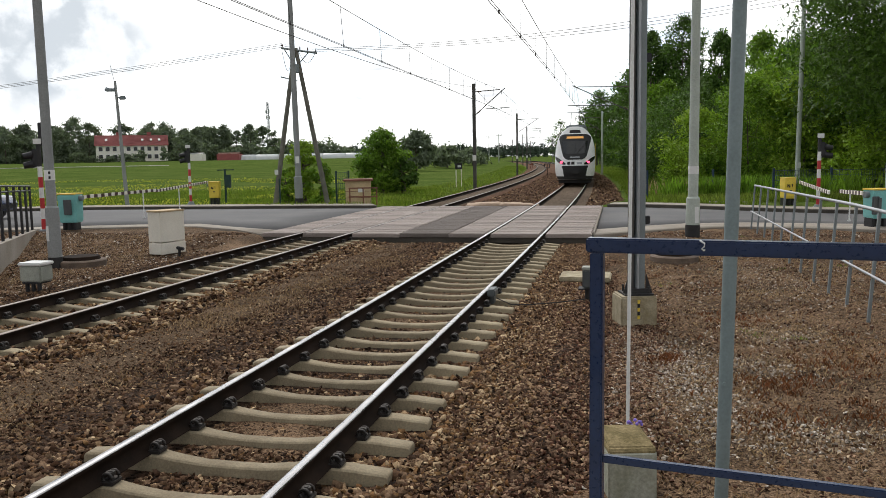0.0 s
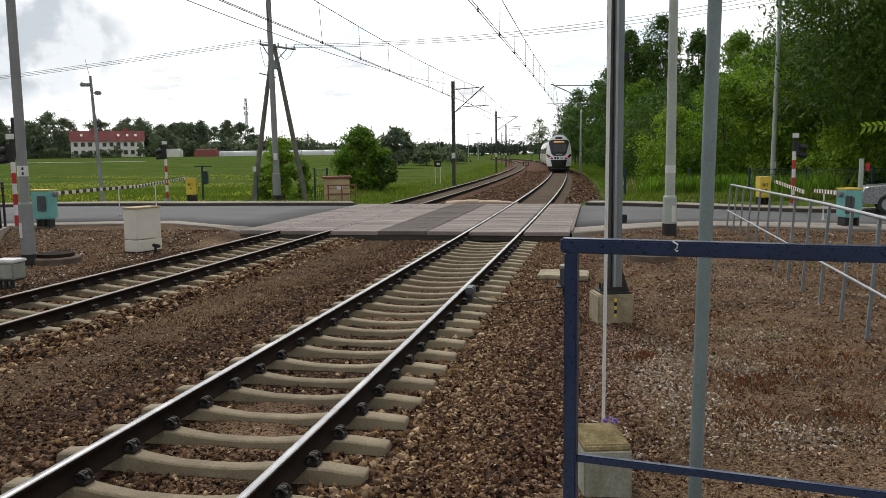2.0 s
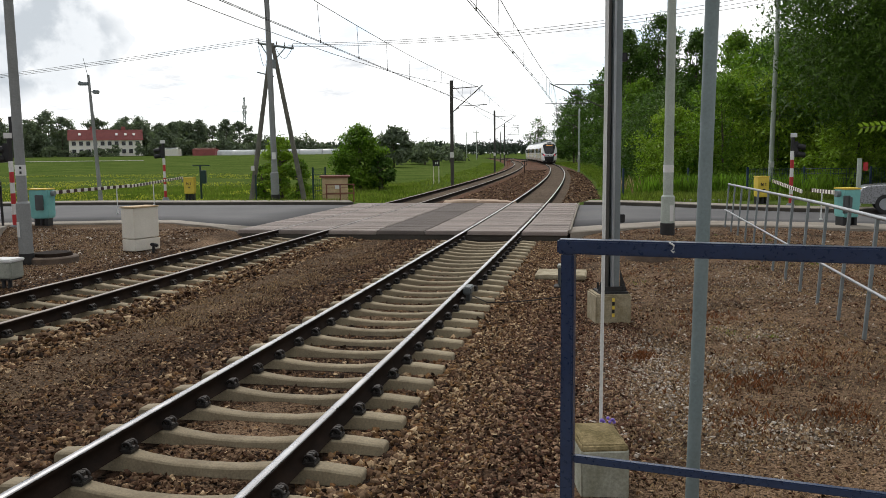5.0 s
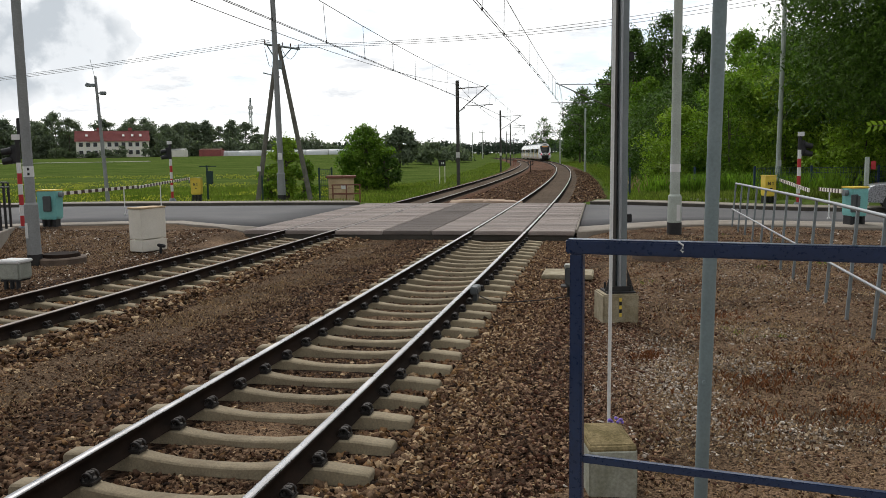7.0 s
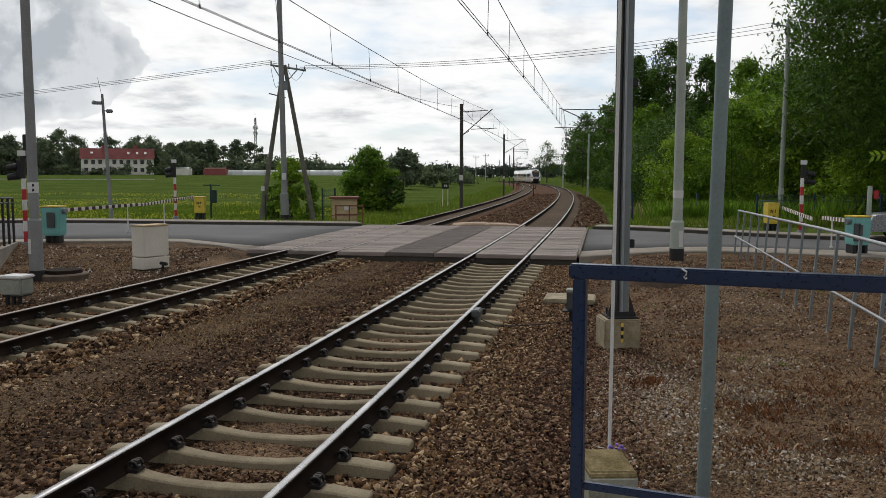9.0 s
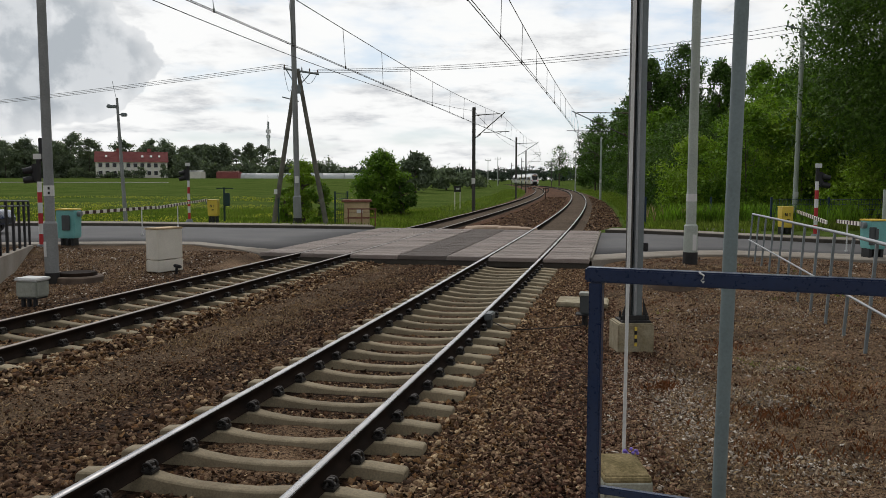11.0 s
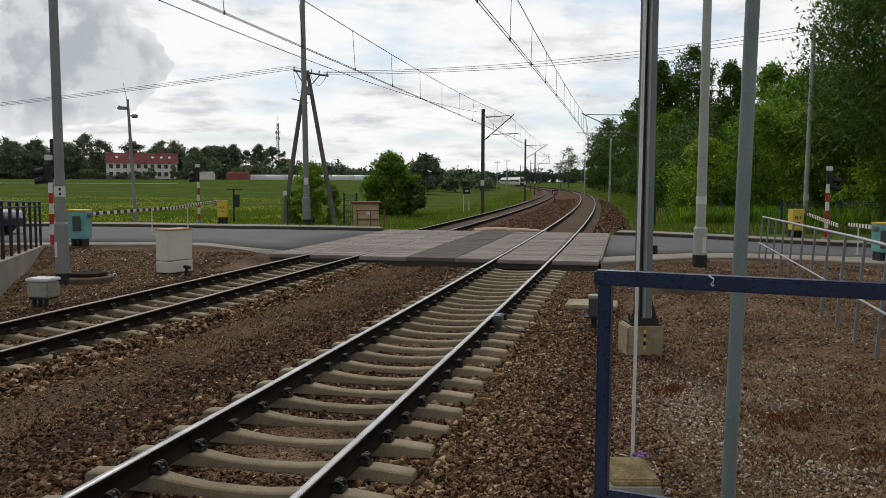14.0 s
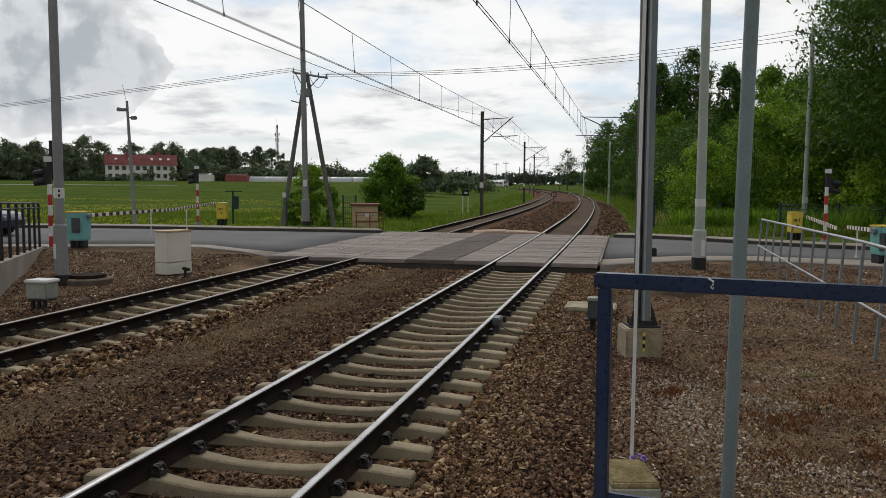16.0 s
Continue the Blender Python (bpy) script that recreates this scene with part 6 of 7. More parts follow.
# low woods on the horizon
rng = np.random.default_rng(77)
cl = []
for i in range(260):
    x = -700 + 1650 * i / 259
    y = 1000 + 120 * math.sin(i * 0.7)
    h = 9 + 6 * abs(noise.noise(Vector((i * 0.13, 8.1, 0)))) + rng.uniform(0, 3)
    cl.append(((x, y, 1.4 + h * 0.45), (8, 6, h * 0.55)))
v, f = leaves(rng, cl, 26000, 2.6)
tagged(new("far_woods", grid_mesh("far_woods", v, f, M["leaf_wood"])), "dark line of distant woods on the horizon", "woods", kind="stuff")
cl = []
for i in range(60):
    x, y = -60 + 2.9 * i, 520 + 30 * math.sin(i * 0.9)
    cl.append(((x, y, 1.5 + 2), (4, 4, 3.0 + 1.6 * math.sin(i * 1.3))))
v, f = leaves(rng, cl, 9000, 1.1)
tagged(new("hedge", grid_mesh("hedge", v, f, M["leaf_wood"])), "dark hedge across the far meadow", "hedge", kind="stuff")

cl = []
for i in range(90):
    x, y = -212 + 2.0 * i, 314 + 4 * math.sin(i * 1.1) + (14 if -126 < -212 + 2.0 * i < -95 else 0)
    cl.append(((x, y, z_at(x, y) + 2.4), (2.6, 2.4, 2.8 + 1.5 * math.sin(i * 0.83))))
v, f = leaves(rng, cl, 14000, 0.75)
tagged(new("hedge", grid_mesh("hedge", v, f, M["leaf_haze"])), "overgrown hedge along the meadow's far edge", "hedge", kind="stuff")

# house with a red roof
HX, HY = -111.0, 300.0
hz = z_at(HX, HY) + 0.2
house = thing("house", (HX, HY, hz), 20, "long pale two-storey house with a red tiled roof", "house")
LW, DW, EV, RG = 24.2, 10.0, 5.9, 9.5
bm = B()
box(bm, 0, 0, EV / 2, LW, DW, EV)
for s in (-1, 1):
    v = [bm.verts.new(p) for p in ((s * LW / 2, -DW / 2, EV), (s * LW / 2, DW / 2, EV), (s * LW / 2, 0, RG - 0.2))]
    bm.faces.new(v)
part("wall", bm, M["plaster"], house)
bm = B()
for s in (-1, 1):
    v = [bm.verts.new(p) for p in ((-LW / 2 - 0.4, s * (DW / 2 + 0.6), EV - 0.3), (LW / 2 + 0.4, s * (DW / 2 + 0.6), EV - 0.3), (LW / 2 + 0.4, 0, RG), (-LW / 2 - 0.4, 0, RG))]
    bm.faces.new(v)
bmesh.ops.solidify(bm, geom=bm.faces[:], thickness=0.2)
roof = part("roof", bm, M["roof"], house)
for x in (-4.5, 6.0):
    bm = B()
    box(bm, x, 0.5, RG + 0.3, 1.4, 0.8, 1.6, 0.03)
    part("chimney", bm, M["roof"], roof)
for x in (-8.6, -3.9, 3.6, 6.6, 9.4):
    bm = B()
    box(bm, x, -2.75, 7.75, 0.8, 0.3, 1.1, 0.03, Matrix.Rotation(radians(-54), 4, "X"))
    part("skylight", bm, M["white"], roof)
for zc in (1.7, 4.5):
    for k in range(10):
        x = -LW / 2 + 1.6 + k * 2.33
        bm = B()
        box(bm, x, -DW / 2 - 0.02, zc, 1.5, 0.12, 1.62, 0.02)
        w = part("window", bm, M["white"], house)
        bm = B()
        for dx in (-0.31, 0.31):
            box(bm, x + dx, -DW / 2 - 0.085, zc, 0.62, 0.03, 1.42)
        part("pane", bm, M["glass"], w)
for i, (x, y, h, w) in enumerate(((-122, 292, 2.4, 6), (-116, 290, 2.0, 6), (-110, 291, 2.2, 6), (-105, 290, 4.2, 5), (-97, 292, 4.4, 5), (-128, 292, 3.5, 7))):
    tree((x, y, z_at(x, y)), h, w, 0.1, 700, 0.4, M["leaf_haze"], "garden bush before the distant house", "garden bushes", 300 + i, 16, 0.1, name="bush", narrow=0.35, limbs=2)

# sheds, poly tunnels, pale field track
def far_shed(x, y, w, d, h, wall, roof_m, label):
    z = z_at(x, y)
    t = thing("barn", (x, y, z), 0, label, "barn", "far barns")
    bm = B()
    box(bm, 0, 0, h * 0.4, w, d, h * 0.8)
    part("wall", bm, wall, t)
    bm = B()
    v = [bm.verts.new(p) for p in ((-w / 2, -d / 2, h * 0.75), (w / 2, -d / 2, h * 0.75), (w / 2, 0, h), (-w / 2, 0, h), (-w / 2, d / 2, h * 0.75), (w / 2, d / 2, h * 0.75))]
    bm.faces.new((v[0], v[1], v[2], v[3]))
    bm.faces.new((v[3], v[2], v[5], v[4]))
    bmesh.ops.solidify(bm, geom=bm.faces[:], thickness=0.15)
    part("roof", bm, roof_m, t)


far_shed(-75.5, 300, 8, 6, 2.8, M["roof"], M["roofbrown"], "dark red barn across the meadow")
far_shed(-88.5, 302, 6, 5, 3.0, M["plaster"], M["white"], "pale low outbuilding across the meadow")
far_shed(-60, 420, 6, 8, 7.0, M["kerb"], M["roofbrown"], "grey barn with steep roof far off")
M["film"] = surface("milky greenhouse film", (0.62, 0.64, 0.64), (0.5, 0.53, 0.54), big=0.3, fine=3, rough=0.35, bump=0.1, speck=0.12)
for i in range(12):
    x, y = -66 + 4.1 * i, 302
    if x > -17:
        break
    bm = B()
    n = 10
    ring = [[bm.verts.new((2.0 * math.cos(math.pi * k / n), yy, 2.3 * math.sin(math.pi * k / n))) for k in range(n + 1)] for yy in (-8, 8)]
    for k in range(n):
        bm.faces.new((ring[0][k], ring[0][k + 1], ring[1][k + 1], ring[1][k])).smooth = True
    bm.faces.new(ring[0])
    bm.faces.new(list(reversed(ring[1])))
    solid("poly_tunnel", bm, M["film"], "milky white poly tunnel across the meadow", "greenhouse", "poly tunnels", at=pose(x, y, z_at(x, y) - 0.4, 0, 0, 90 if i % 2 else 88))
sheet("field_track", [(-175, 200), (-110, 201), (-66, 201)], [(-175, 201.6), (-110, 202.6), (-66, 202.4)], M["paint_white"], "pale sandy track across the meadow's far side", lambda x: z_at(x, 201) + 0.16, "track", 0.1)

# radio mast
rm = thing("radio_mast", (-122, 600, 2.0), 0, "pale lattice radio mast beyond the trees", "radio mast")
bm = B()
for x, y in ((-1.2, 0), (1.2, 0), (0, 1.6)):
    rod(bm, (x, y, 0), (x * 0.5, y * 0.5, 42), 0.22, n=6)
for k in range(14):
    z = 3 * k
    w = 1.2 * (1 - 0.5 * z / 42)
    rod(bm, (-w, 0, z), (w * 0.93, 0, z + 3), 0.14, n=5)
    rod(bm, (w, 0, z), (-w * 0.93, 0, z + 3), 0.14, n=5)
part("lattice", bm, M["galv_dull"], rm)
for z, r in ((35, 1.6), (31, 1.3)):
    for k in range(5):
        a = k * 1.256
        bm = B()
        box(bm, r * math.cos(a), r * math.sin(a), z, 0.5, 0.5, 2.4, 0.05)
        part("antenna", bm, M["white"], rm)
bm = B()
rod(bm, (0, 0, 42), (0, 0, 47), 0.08, n=5)
part("spike", bm, M["galv_dull"], rm)

# far power poles
for i, (px, dist) in enumerate(((-0.158, 420), (0.05, 380), (0.065, 330), (0.077, 300), (0.03, 470), (0.01, 520), (-0.02, 560))):
    x, y = px * dist, dist
    bm = B()
    rod(bm, (0, 0, 0), (0, 0, 10.5), 0.16, 0.11, n=8)
    rod(bm, (-1.1, 0, 9.7), (1.1, 0, 9.7), 0.09, n=6)
    for dx in (-1, 0, 1):
        rod(bm, (dx, 0, 9.7), (dx, 0, 10.3), 0.06, n=5)
    solid("power_pole", bm, M["concrete"], "distant slim power pole", "power pole", "distant power poles", at=pose(x, y, z_at(x, y)))

# ---- loose stones ----
def stones(name, places, size, mats, pale, label, seed):
    """Broken stones: one joined mesh of small uneven lumps."""
    rng = np.random.default_rng(seed)
    n = len(places)
    if size > 0.04:
        cube = np.array([(x, y, z) for x in (-1, 1) for y in (-1, 1) for z in (-1, 1)], float)
        f = np.array([(0, 1, 3, 2), (4, 6, 7, 5), (0, 4, 5, 1), (2, 3, 7, 6), (1, 5, 7, 3)])
    else:
        cube = np.array([(1.15, 0.1, -0.9), (-0.6, 1.1, -0.9), (-0.7, -1.1, -0.9), (0.75, 0.1, 0.9), (-0.35, 0.75, 0.9), (-0.4, -0.75, 0.9)], float)
        f = np.array([(3, 4, 5), (0, 1, 4), (0, 4, 3), (1, 2, 5), (1, 5, 4), (2, 0, 3), (2, 3, 5)])
    nv, nf = len(cube), len(f)
    sz = size * rng.uniform(0.5, 1.55, (n, 1, 1)) * rng.uniform(0.6, 1.35, (n, 1, 3)) * np.array([1.2, 1.0, 0.52])
    v = cube[None] * (0.5 + rng.uniform(-0.26, 0.20, (n, nv, 3))) * sz
    q = rng.normal(size=(n, 4)) * np.array([1.0, 0.30, 0.30, 1.0])
    q /= np.linalg.norm(q, axis=1, keepdims=True)
    w, x, y, z = q.T
    R = np.stack([1 - 2 * (y * y + z * z), 2 * (x * y - z * w), 2 * (x * z + y * w), 2 * (x * y + z * w), 1 - 2 * (x * x + z * z), 2 * (y * z - x * w),
                  2 * (x * z - y * w), 2 * (y * z + x * w), 1 - 2 * (x * x + y * y)], 1).reshape(n, 3, 3)
    v = np.einsum("nij,nkj->nki", R, v) + places[:, None]
    faces = (f[None] + nv * np.arange(n)[:, None, None]).reshape(-1, f.shape[1])
    idx = np.repeat((rng.uniform(size=n) < pale).astype(int), nf)
    ob = new(name, grid_mesh(name, v.reshape(-1, 3), faces, mats, idx))
    return tagged(ob, label, "gravel", kind="stuff")


def place(s, o, z):
    h = np.interp(s, SS, HEAD)
    return np.stack([np.interp(s, SS, CX) + o * np.cos(h), np.interp(s, SS, CY) - o * np.sin(h), z], 1)


def bedz(o):
    return np.interp(o, [a for a, _ in bed], [b for _, b in bed])


def scatter(seed, n, s_from, s_to, o_from, o_to, near=1.0):
    """Random places on the ballast, thicker near the platform, free of rails and mostly of sleepers."""
    rng = np.random.default_rng(seed)
    s = s_from + (s_to - s_from) * rng.uniform(size=n) ** near
    o = rng.uniform(o_from, o_to, n)
    keep = np.ones(n, bool)
    for off, ph in ((0, PHASE), (GAP, 0.18)):
        for r in (-0.753, 0.753):
            keep &= np.abs(o - off - r) > 0.09
        d = np.abs((s - ph + 0.3) % 0.6 - 0.3)
        keep &= ~((np.abs(o - off) < 1.30) & (d < 0.15) & (rng.uniform(size=n) > 0.015))
    s, o = s[keep], o[keep]
    return place(s, o, bedz(o) + rng.uniform(-0.012, 0.014, len(s)))


P1 = scatter(41, 36000, 2.5, S0 - 0.1, -0.75, 0.75, 1.25)
P1O = scatter(143, 15000, 2.5, S0 - 0.1, 0.75, 1.4, 1.25)
P1R = scatter(142, 24000, 2.5, S0 - 0.1, 1.25, 2.1, 1.3)
P1B = scatter(141, 15000, 2.5, S0 - 0.1, -1.75, -0.8, 1.25)
P3 = scatter(43, 20000, 8, S0 - 0.1, GAP - 1.6, GAP + 1.9, 1.1)
ends = np.random.default_rng(144)
s, o = ends.uniform(8, S0 - 0.1, 9000), GAP + ends.choice((-1, 1), 9000) * ends.uniform(0.95, 1.6, 9000)
P3E = place(s, o, bedz(o) + 0.05 * ends.uniform(size=9000) * (np.abs(o - GAP) > 1.05) + 0.015)
P4 = scatter(44, 40000, 2.5, S0 - 0.1, 1.7, 3.3, 1.5)
P2 = scatter(42, 17000, 2.5, S0 - 0.1, -2.7, -1.5, 1.3)
P5 = scatter(45, 14000, 3, S0 - 0.1, GAP + 1.7, -2.3, 1.4)
P6 = scatter(46, 9000, 8, S0 - 0.1, GAP - 3.0, GAP - 1.5, 1.2)
MATS = [M["stone"], M["stone_pale"]]
stones("ballast_stones", P1, 0.039, MATS, 0.13, "broken dark brown ballast stones between the rails", 51)
stones("ballast_stones", P1O, 0.044, MATS, 0.42, "broken rusty and tan ballast stones beside the rail", 62)
stones("ballast_stones", P1R, 0.040, MATS, 0.46, "pale tan broken ballast stones at the sleepers' ends", 59)
stones("ballast_stones", P1B, 0.043, MATS, 0.14, "dark red-brown ballast stones outside the rail", 56)
stones("ballast_stones", np.concatenate([P3, P3E]), 0.045, MATS, 0.42, "broken rusty ballast stones round the sleepers", 52)
stones("small_gravel", P4, 0.034, [M["stone_red"], M["stone_pale"]], 0.14, "small dark red-brown gravel on the track shoulder", 53)
stones("small_gravel", np.concatenate([P2, P6]), 0.036, [M["stone"], M["stone_pale"]], 0.10, "small dark brown gravel outside the rails", 60)
stones("small_gravel", P5, 0.026, [M["stone"], M["stone_pale"]], 0.3, "fine dusty gravel along the way between the tracks", 61)
# far ballast bank
q = np.random.default_rng(47)
n = 11000
s = 35.2 + 75 * q.uniform(size=n) ** 1.6
o = np.where(q.uniform(size=n) < 0.5, q.uniform(1.3, 3.4, n), q.uniform(GAP + 1.4, -1.2, n))
z = np.interp(o, [a for a, _ in bed2], [b for _, b in bed2])
stones("ballast_stones", place(s, o, z + 0.005), 0.065, MATS, 0.16, "rust-brown ballast stones on the far bank", 54)
# grit and stray stones on the soil
n = 60000
x, y = q.uniform(-13, 9, n), 4.5 + 20 * q.uniform(size=n) ** 1.3
off_ = (x - np.interp(y, CY, CX)) * 0.97
ok = ((off_ > 2.7) | (off_ < GAP - 2.6)) & (y < 23.2 - 0.24 * x)
x, y = x[ok], y[ok]
stones("grit", np.stack([x, y, lay(x, y) + 0.002], 1), 0.028, [M["stone_red"], M["stone_pale"]], 0.22, "small stones and grit on dry soil", 55)
n = 26000
x, y = q.uniform(-14, -5, n), 14 + 13 * q.uniform(size=n)
ok = ((x - np.interp(y, CY, CX)) * 0.97 < GAP - 2.4) & (y < 23.4 - 0.24 * x)
x, y = x[ok], y[ok]
stones("grit", np.stack([x, y, lay(x, y) + 0.004], 1), 0.04, [M["stone"], M["stone_grey"]], 0.16, "coarse grit and clods on the soil beyond the tracks", 63)
n = 20000
x, y = q.uniform(2, 13, n), 9 + 16 * q.uniform(size=n)
ok = ((x - np.interp(y, CY, CX)) * 0.97 > 2.9) & (y < 24.6 - 0.24 * x)
x, y = x[ok], y[ok]
stones("grit", np.stack([x, y, lay(x, y) + 0.004], 1), 0.036, [M["stone_red"], M["stone_grey"]], 0.13, "coarse dark grit and rubble on the soil by the ramp", 64)
# pale chippings lying in loose patches, and dark small gravel beside the ballast
chips = ((2.5, 8.3, 0.32, 0.95, 3400), (2.9, 9.6, 0.3, 0.6, 900), (3.6, 8.8, 0.4, 0.3, 700), (4.4, 10.4, 0.4, 0.4, 700), (6.4, 15.6, 0.5, 1.3, 1100), (5.2, 13.2, 0.9, 0.9, 700), (3.2, 6.6, 0.6, 0.3, 900))
xy_ = np.concatenate([np.stack([q.normal(a, w, k), q.normal(b, d, k)], 1) for a, b, w, d, k in chips])
stones("chippings", np.stack([xy_[:, 0], xy_[:, 1], lay(xy_[:, 0], xy_[:, 1]) + 0.006], 1), 0.024, [M["stone_grey"], M["stone_pale"]], 0.25, "pale grey stone chippings in loose patches", 57)
n = 9000
y = 5.6 + 8 * q.uniform(size=n) ** 1.2
x = np.interp(y, [5.6, 6.4, 11, 14], [1.2, 1.55, 2.75, 3.4]) + q.normal(0, 0.22, n)
stones("dark_gravel", np.stack([x, y, lay(x, y) + 0.006], 1), 0.031, [M["stone_red"], M["stone_grey"]], 0.06, "dark brown gravel along the soil's edge", 58)


# ---- grasses ----
M["litter"] = surface("pale dry leaf", (0.50, 0.40, 0.28), (0.36, 0.26, 0.16), big=3, fine=30, rough=0.9, bump=0, island=0.4, spec=0.1)

def tufts(name, base, height, width, mats, label, seed, blades=5, spread=0.06, lean=0.6, index=None):
    rng = np.random.default_rng(seed)
    n = len(base)
    b = np.repeat(base, blades, 0) + np.concatenate([rng.normal(size=(n * blades, 2)) * spread, np.zeros((n * blades, 1))], 1)
    k = len(b)
    a = rng.uniform(0, 6.283, k)
    h = height * rng.uniform(0.45, 1.3, k)
    lx, ly = np.cos(a) * h * lean * rng.uniform(0.1, 1, k), np.sin(a) * h * lean * rng.uniform(0.1, 1, k)
    w = width * rng.uniform(0.6, 1.4, k)
    sx, sy = -np.sin(a + 0.7) * w, np.cos(a + 0.7) * w
    v = np.stack([np.stack([b[:, 0] - sx, b[:, 1] - sy, b[:, 2] - 0.02], 1), np.stack([b[:, 0] + sx, b[:, 1] + sy, b[:, 2] - 0.02], 1),
                  np.stack([b[:, 0] + lx * 0.45 + sx * 0.7, b[:, 1] + ly * 0.45 + sy * 0.7, b[:, 2] + h * 0.62], 1),
                  np.stack([b[:, 0] + lx, b[:, 1] + ly, b[:, 2] + h], 1)], 1).reshape(-1, 3)
    ob = new(name, grid_mesh(name, v, np.arange(k * 4).reshape(-1, 4), mats))
    return tagged(ob, label, "grass", kind="stuff")


def field(seed, n, x0, x1, y0, y1, power=1.0):
    r = np.random.default_rng(seed)
    x, y = r.uniform(x0, x1, n), y0 + (y1 - y0) * r.uniform(size=n) ** power
    return x, y


def on_ground(x, y):
    return np.stack([x, y, lay(x, y)], 1)


def patchy(x, y, scale, seed, cut):
    return np.array([noise.noise(Vector((a * scale, b * scale, seed))) > cut for a, b in zip(x, y)])


# dry tufts on the soil by the ramp and beyond the second track
x, y = field(61, 6000, 1.8, 9, 6, 22.5, 1.2)
off_ = (x - np.interp(y, CY, CX)) * 0.97
k = (off_ > 3.0) & (y < 22.6 - 0.24 * x) & patchy(x, y, 0.7, 1.0, 0.15)
tufts("dry_grass", on_ground(x[k], y[k]), 0.03, 0.004, M["straw"], "straw-coloured dry grass tufts on grit", 62, 6, 0.07, 2.4)
x, y = field(63, 1500, -13, -7, 14, 26, 1.0)
off_ = (x - np.interp(y, CY, CX)) * 0.97
k = (off_ < GAP - 3.2) & (y < 22 - 0.24 * x) & patchy(x, y, 0.6, 4.0, 0.0)
tufts("dry_grass", on_ground(x[k], y[k]), 0.03, 0.004, M["straw"], "thin dry grass on brown soil", 64, 5, 0.07, 2.2)
x, y = field(65, 900, 1.8, 9, 6, 22, 1.1)
off_ = (x - np.interp(y, CY, CX)) * 0.97
k = (off_ > 3.0) & patchy(x, y, 0.9, 9.0, 0.25)
b = on_ground(x[k], y[k])
r = np.random.default_rng(165)
clump = np.concatenate([np.stack([r.normal(a, w, k_), r.normal(c, w, k_)], 1) for a, c, w, k_ in ((2.68, 9.4, 0.10, 34), (3.5, 8.2, 0.22, 40), (3.9, 7.2, 0.25, 40), (4.6, 9.0, 0.35, 50), (4.2, 11.5, 0.3, 40), (3.0, 7.0, 0.2, 26))])
tufts("weeds", np.concatenate([b, on_ground(clump[:, 0], clump[:, 1])]), 0.05, 0.005, M["weed"], "reddish dry weeds on grit", 66, 7, 0.05, 1.2)
x, y = field(67, 900, 1.8, 9, 8, 22, 1.0)
off_ = (x - np.interp(y, CY, CX)) * 0.97
k = (off_ > 3.3) & patchy(x, y, 0.8, 14.0, 0.4)
tufts("weeds", on_ground(x[k], y[k]), 0.04, 0.006, M["blade"], "sparse green weeds on grit", 68, 7, 0.05, 1.2)
# weeds between the two tracks
r = np.random.default_rng(69)
s, o = r.uniform(4, 22, 1800), r.uniform(GAP + 1.9, -2.0, 1800)
b = place(s, o, bedz(o))
k = patchy(b[:, 0], b[:, 1], 0.55, 21.0, 0.05)
tufts("dry_grass", b[k], 0.035, 0.004, M["straw"], "short dry weeds between the tracks", 70, 5, 0.06, 2.0)
# long grass behind the road and along the line
x, y = field(71, 11000, 8.5, 34, 35.2, 62, 1.4)
off_ = (x - np.interp(y, CY, CX)) * 0.97
k = (off_ > 4.3) & ~((y < 33.5) & (x < 12))
tufts("long_grass", on_ground(x[k], y[k]), 0.36, 0.014, M["blade"], "long green grass before the woods", 72, 6, 0.2, 0.5)
r = np.random.default_rng(73)
s = 36 + 170 * r.uniform(size=6500) ** 1.3
o = np.where(r.uniform(size=6500) < 0.7, r.uniform(3.7, 8.5, 6500), r.uniform(GAP - 8, GAP - 3.2, 6500))
b = place(s, o, 0 * s)
b[:, 2] = lay(b[:, 0], b[:, 1]) + 0.0
tufts("long_grass", b, 0.24, 0.018, M["blade"], "long grass along the railway bank", 74, 6, 0.25, 0.5)
x, y = field(75, 10000, -34, 0.5, 40.3, 75, 1.6)
off_ = (x - np.interp(y, CY, CX)) * 0.97
k = off_ < GAP - 3.6
tufts("meadow_grass", on_ground(x[k], y[k]), 0.2, 0.024, M["blade"], "meadow grass at the road's edge", 76, 6, 0.22, 0.5)
x, y = field(91, 5200, 9.5, 32, 36.5, 56, 1.3)
off_ = (x - np.interp(y, CY, CX)) * 0.97
k = (off_ > 5.0) & patchy(x, y, 0.35, 41.0, 0.12)
tufts("tall_weeds", on_ground(x[k], y[k]), 1.0, 0.02, M["leaf"], "rank green weeds by the fence", 92, 7, 0.16, 0.45)
x, y = field(93, 900, 9.0, 16, 38, 60, 1.2)
off_ = (x - np.interp(y, CY, CX)) * 0.97
k = (off_ > 4.5) & patchy(x, y, 0.4, 47.0, 0.1)
tufts("seed_grass", on_ground(x[k], y[k]), 0.95, 0.012, M["straw"], "pale seeding grass before the woods", 94, 5, 0.12, 0.4)
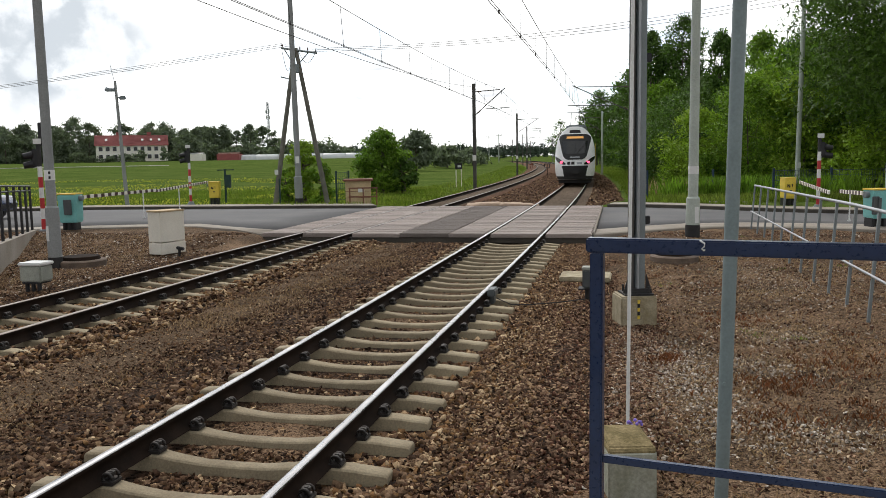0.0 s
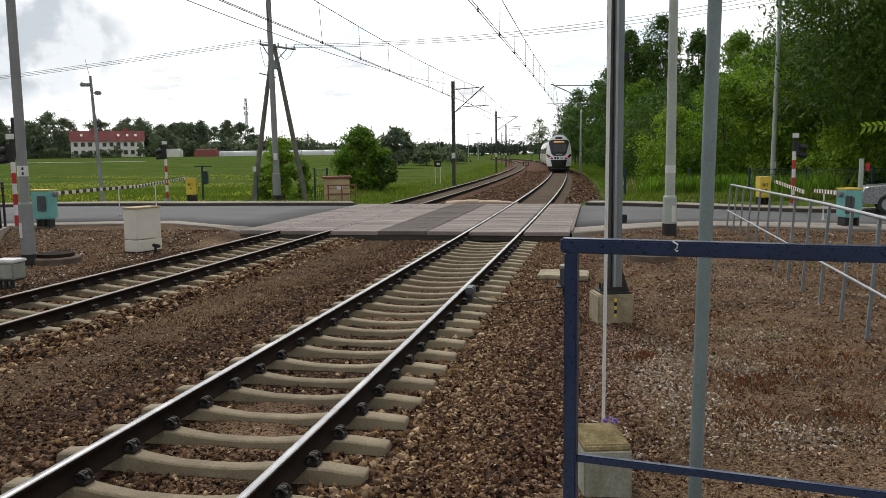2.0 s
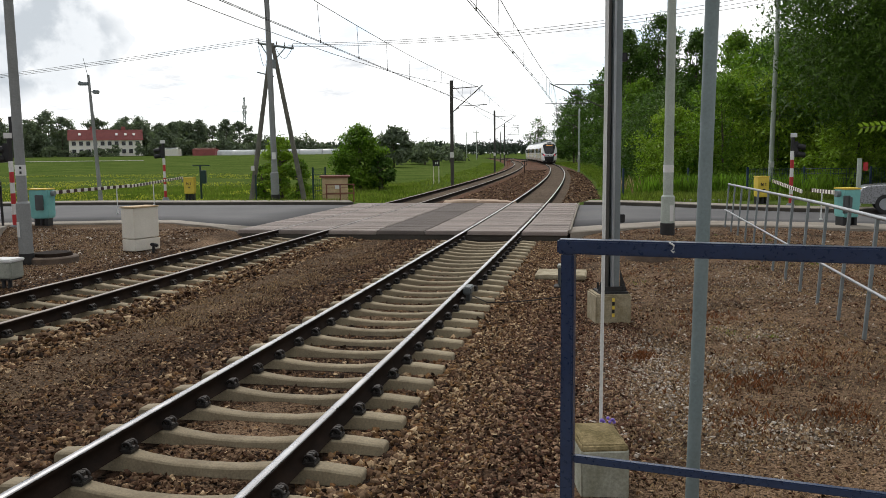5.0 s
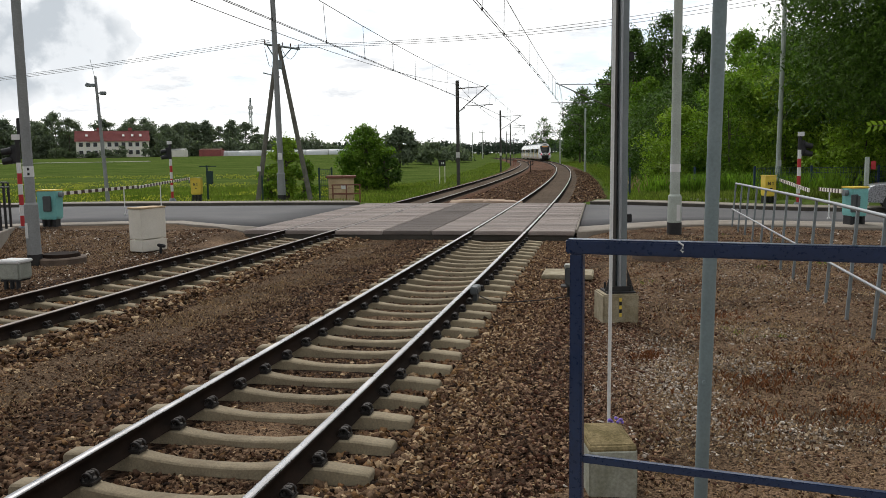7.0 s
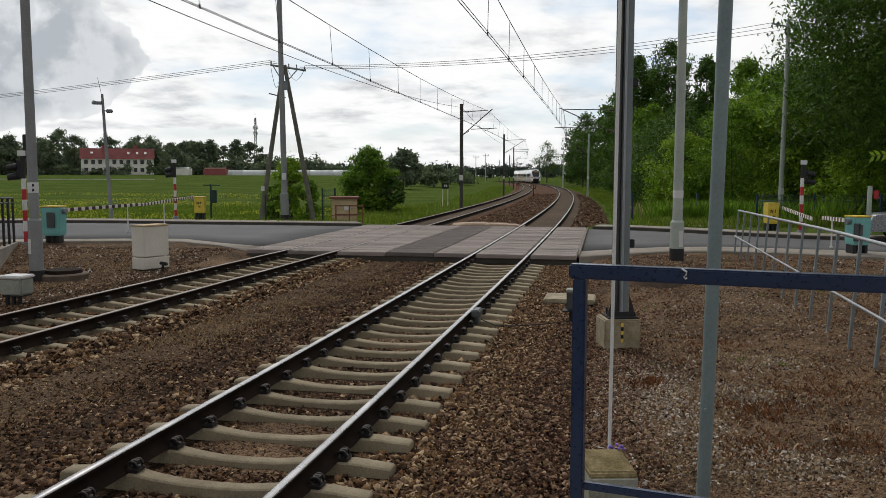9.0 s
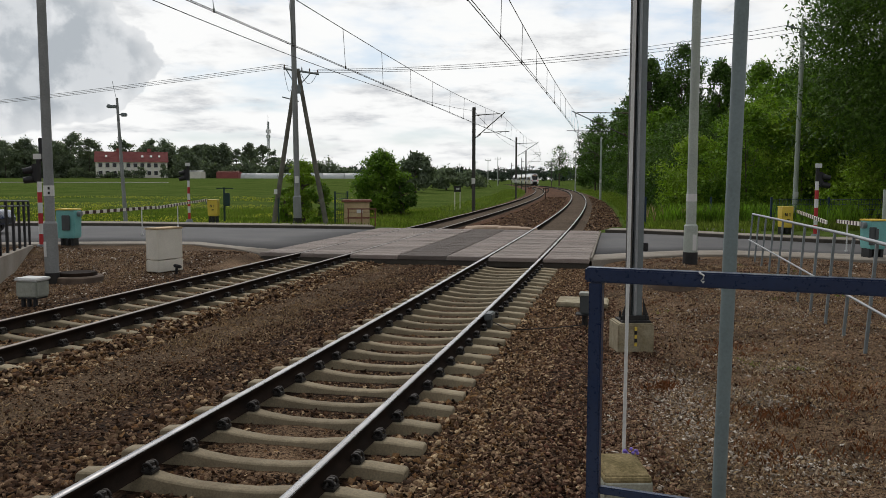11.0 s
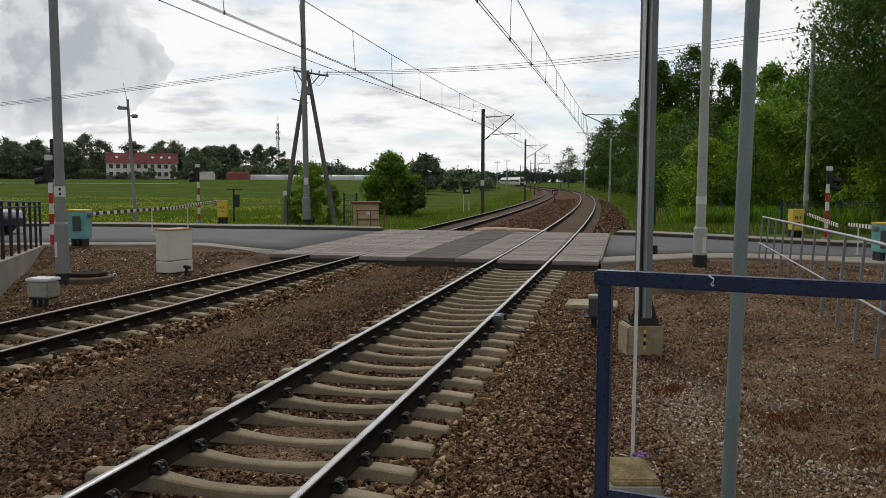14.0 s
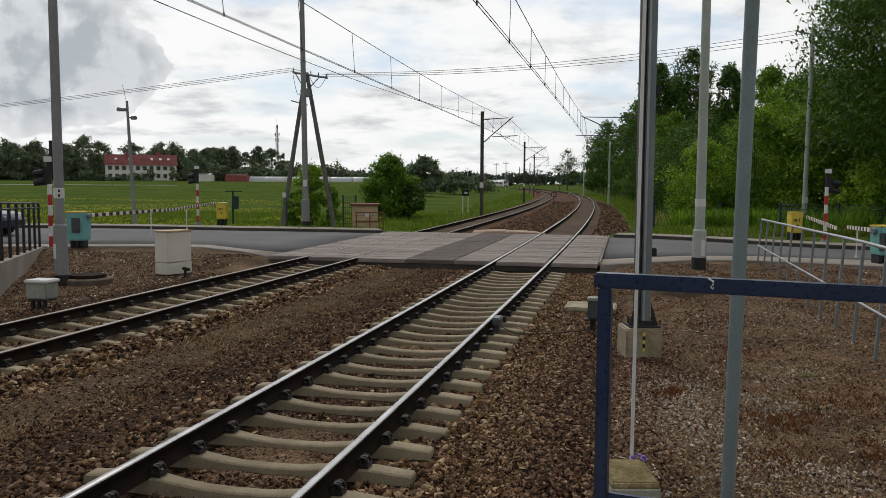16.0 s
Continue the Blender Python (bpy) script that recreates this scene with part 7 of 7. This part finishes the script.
# yellow flowers in the meadow
M["bloom"] = surface("yellow blooms", (0.60, 0.60, 0.06), (0.50, 0.52, 0.06), big=3, fine=20, rough=0.8, bump=0, island=0.3)
x, y = field(77, 12000, -60, -4, 43, 110, 1.5)
off_ = (x - np.interp(y, CY, CX)) * 0.97
k = (off_ < GAP - 9) & patchy(x, y, 0.08, 30.0, 0.0)
b = on_ground(x[k], y[k])
b[:, 2] += 0.14
tufts("meadow_flowers", b, 0.10, 0.03, M["bloom"], "patches of small yellow flowers in the meadow", 78, 2, 0.15, 1.0)

# flat straw litter over the whole soil, and curled pale leaves in drifts
x, y = field(81, 6000, 1.6, 10, 5.2, 23, 1.35)
off_ = (x - np.interp(y, CY, CX)) * 0.97
k = (off_ > 2.8) & (y < 22.8 - 0.24 * x)
tufts("straw_litter", on_ground(x[k], y[k]) + np.array([0, 0, 0.012]), 0.016, 0.0035, M["straw"], "flat straw litter on the soil", 82, 3, 0.05, 3.2)
x, y = field(83, 6000, -14, -7, 13, 27, 1.0)
off_ = (x - np.interp(y, CY, CX)) * 0.97
k = (off_ < GAP - 2.9) & (y < 22.5 - 0.24 * x)
tufts("straw_litter", on_ground(x[k], y[k]) + np.array([0, 0, 0.012]), 0.016, 0.004, M["straw"], "flat straw litter on the soil", 84, 3, 0.05, 3.0)
r = np.random.default_rng(85)
drift = ((3.05, 8.6, 0.5, 110), (3.9, 9.6, 0.5, 80), (4.4, 10.2, 0.4, 50), (3.6, 6.9, 0.6, 140), (2.6, 6.6, 0.4, 60), (5.2, 15.5, 1.2, 120), (4.6, 12.5, 1.0, 90), (2.6, 9.0, 0.35, 70), (2.5, 7.6, 0.3, 60), (3.4, 9.1, 0.25, 160), (4.35, 10.4, 0.3, 160), (3.3, 6.5, 0.35, 200), (6.5, 15.4, 0.7, 260))
b = np.concatenate([np.stack([r.normal(a, w, n), r.normal(c, w * 0.8, n)], 1) for a, c, w, n in drift])
b = on_ground(b[:, 0], b[:, 1]) + np.array([0, 0, 0.02])
tufts("dry_leaves", b, 0.012, 0.011, M["litter"], "curled pale dry leaves in drifts on the soil", 86, 1, 0.02, 3.0)



def motions():
    """The train runs away from the crossing, gaining speed along the curve."""
    for i, car_ in enumerate(train):
        rows = []
        for k in range(33):
            t = k * 0.5
            s = 58.63 + 16.0 * t + 0.4487 * t * t + CAR * i
            a, b = on(s + 2.5), on(s + CAR - 2.5)
            d = (b - a).normalized()
            m = Matrix.Translation(a - d * 2.5) @ Matrix.Rotation(math.atan2(-d.x, d.y), 4, "Z")
            rows.append((t, m))
        walk(car_, rows)


motions()
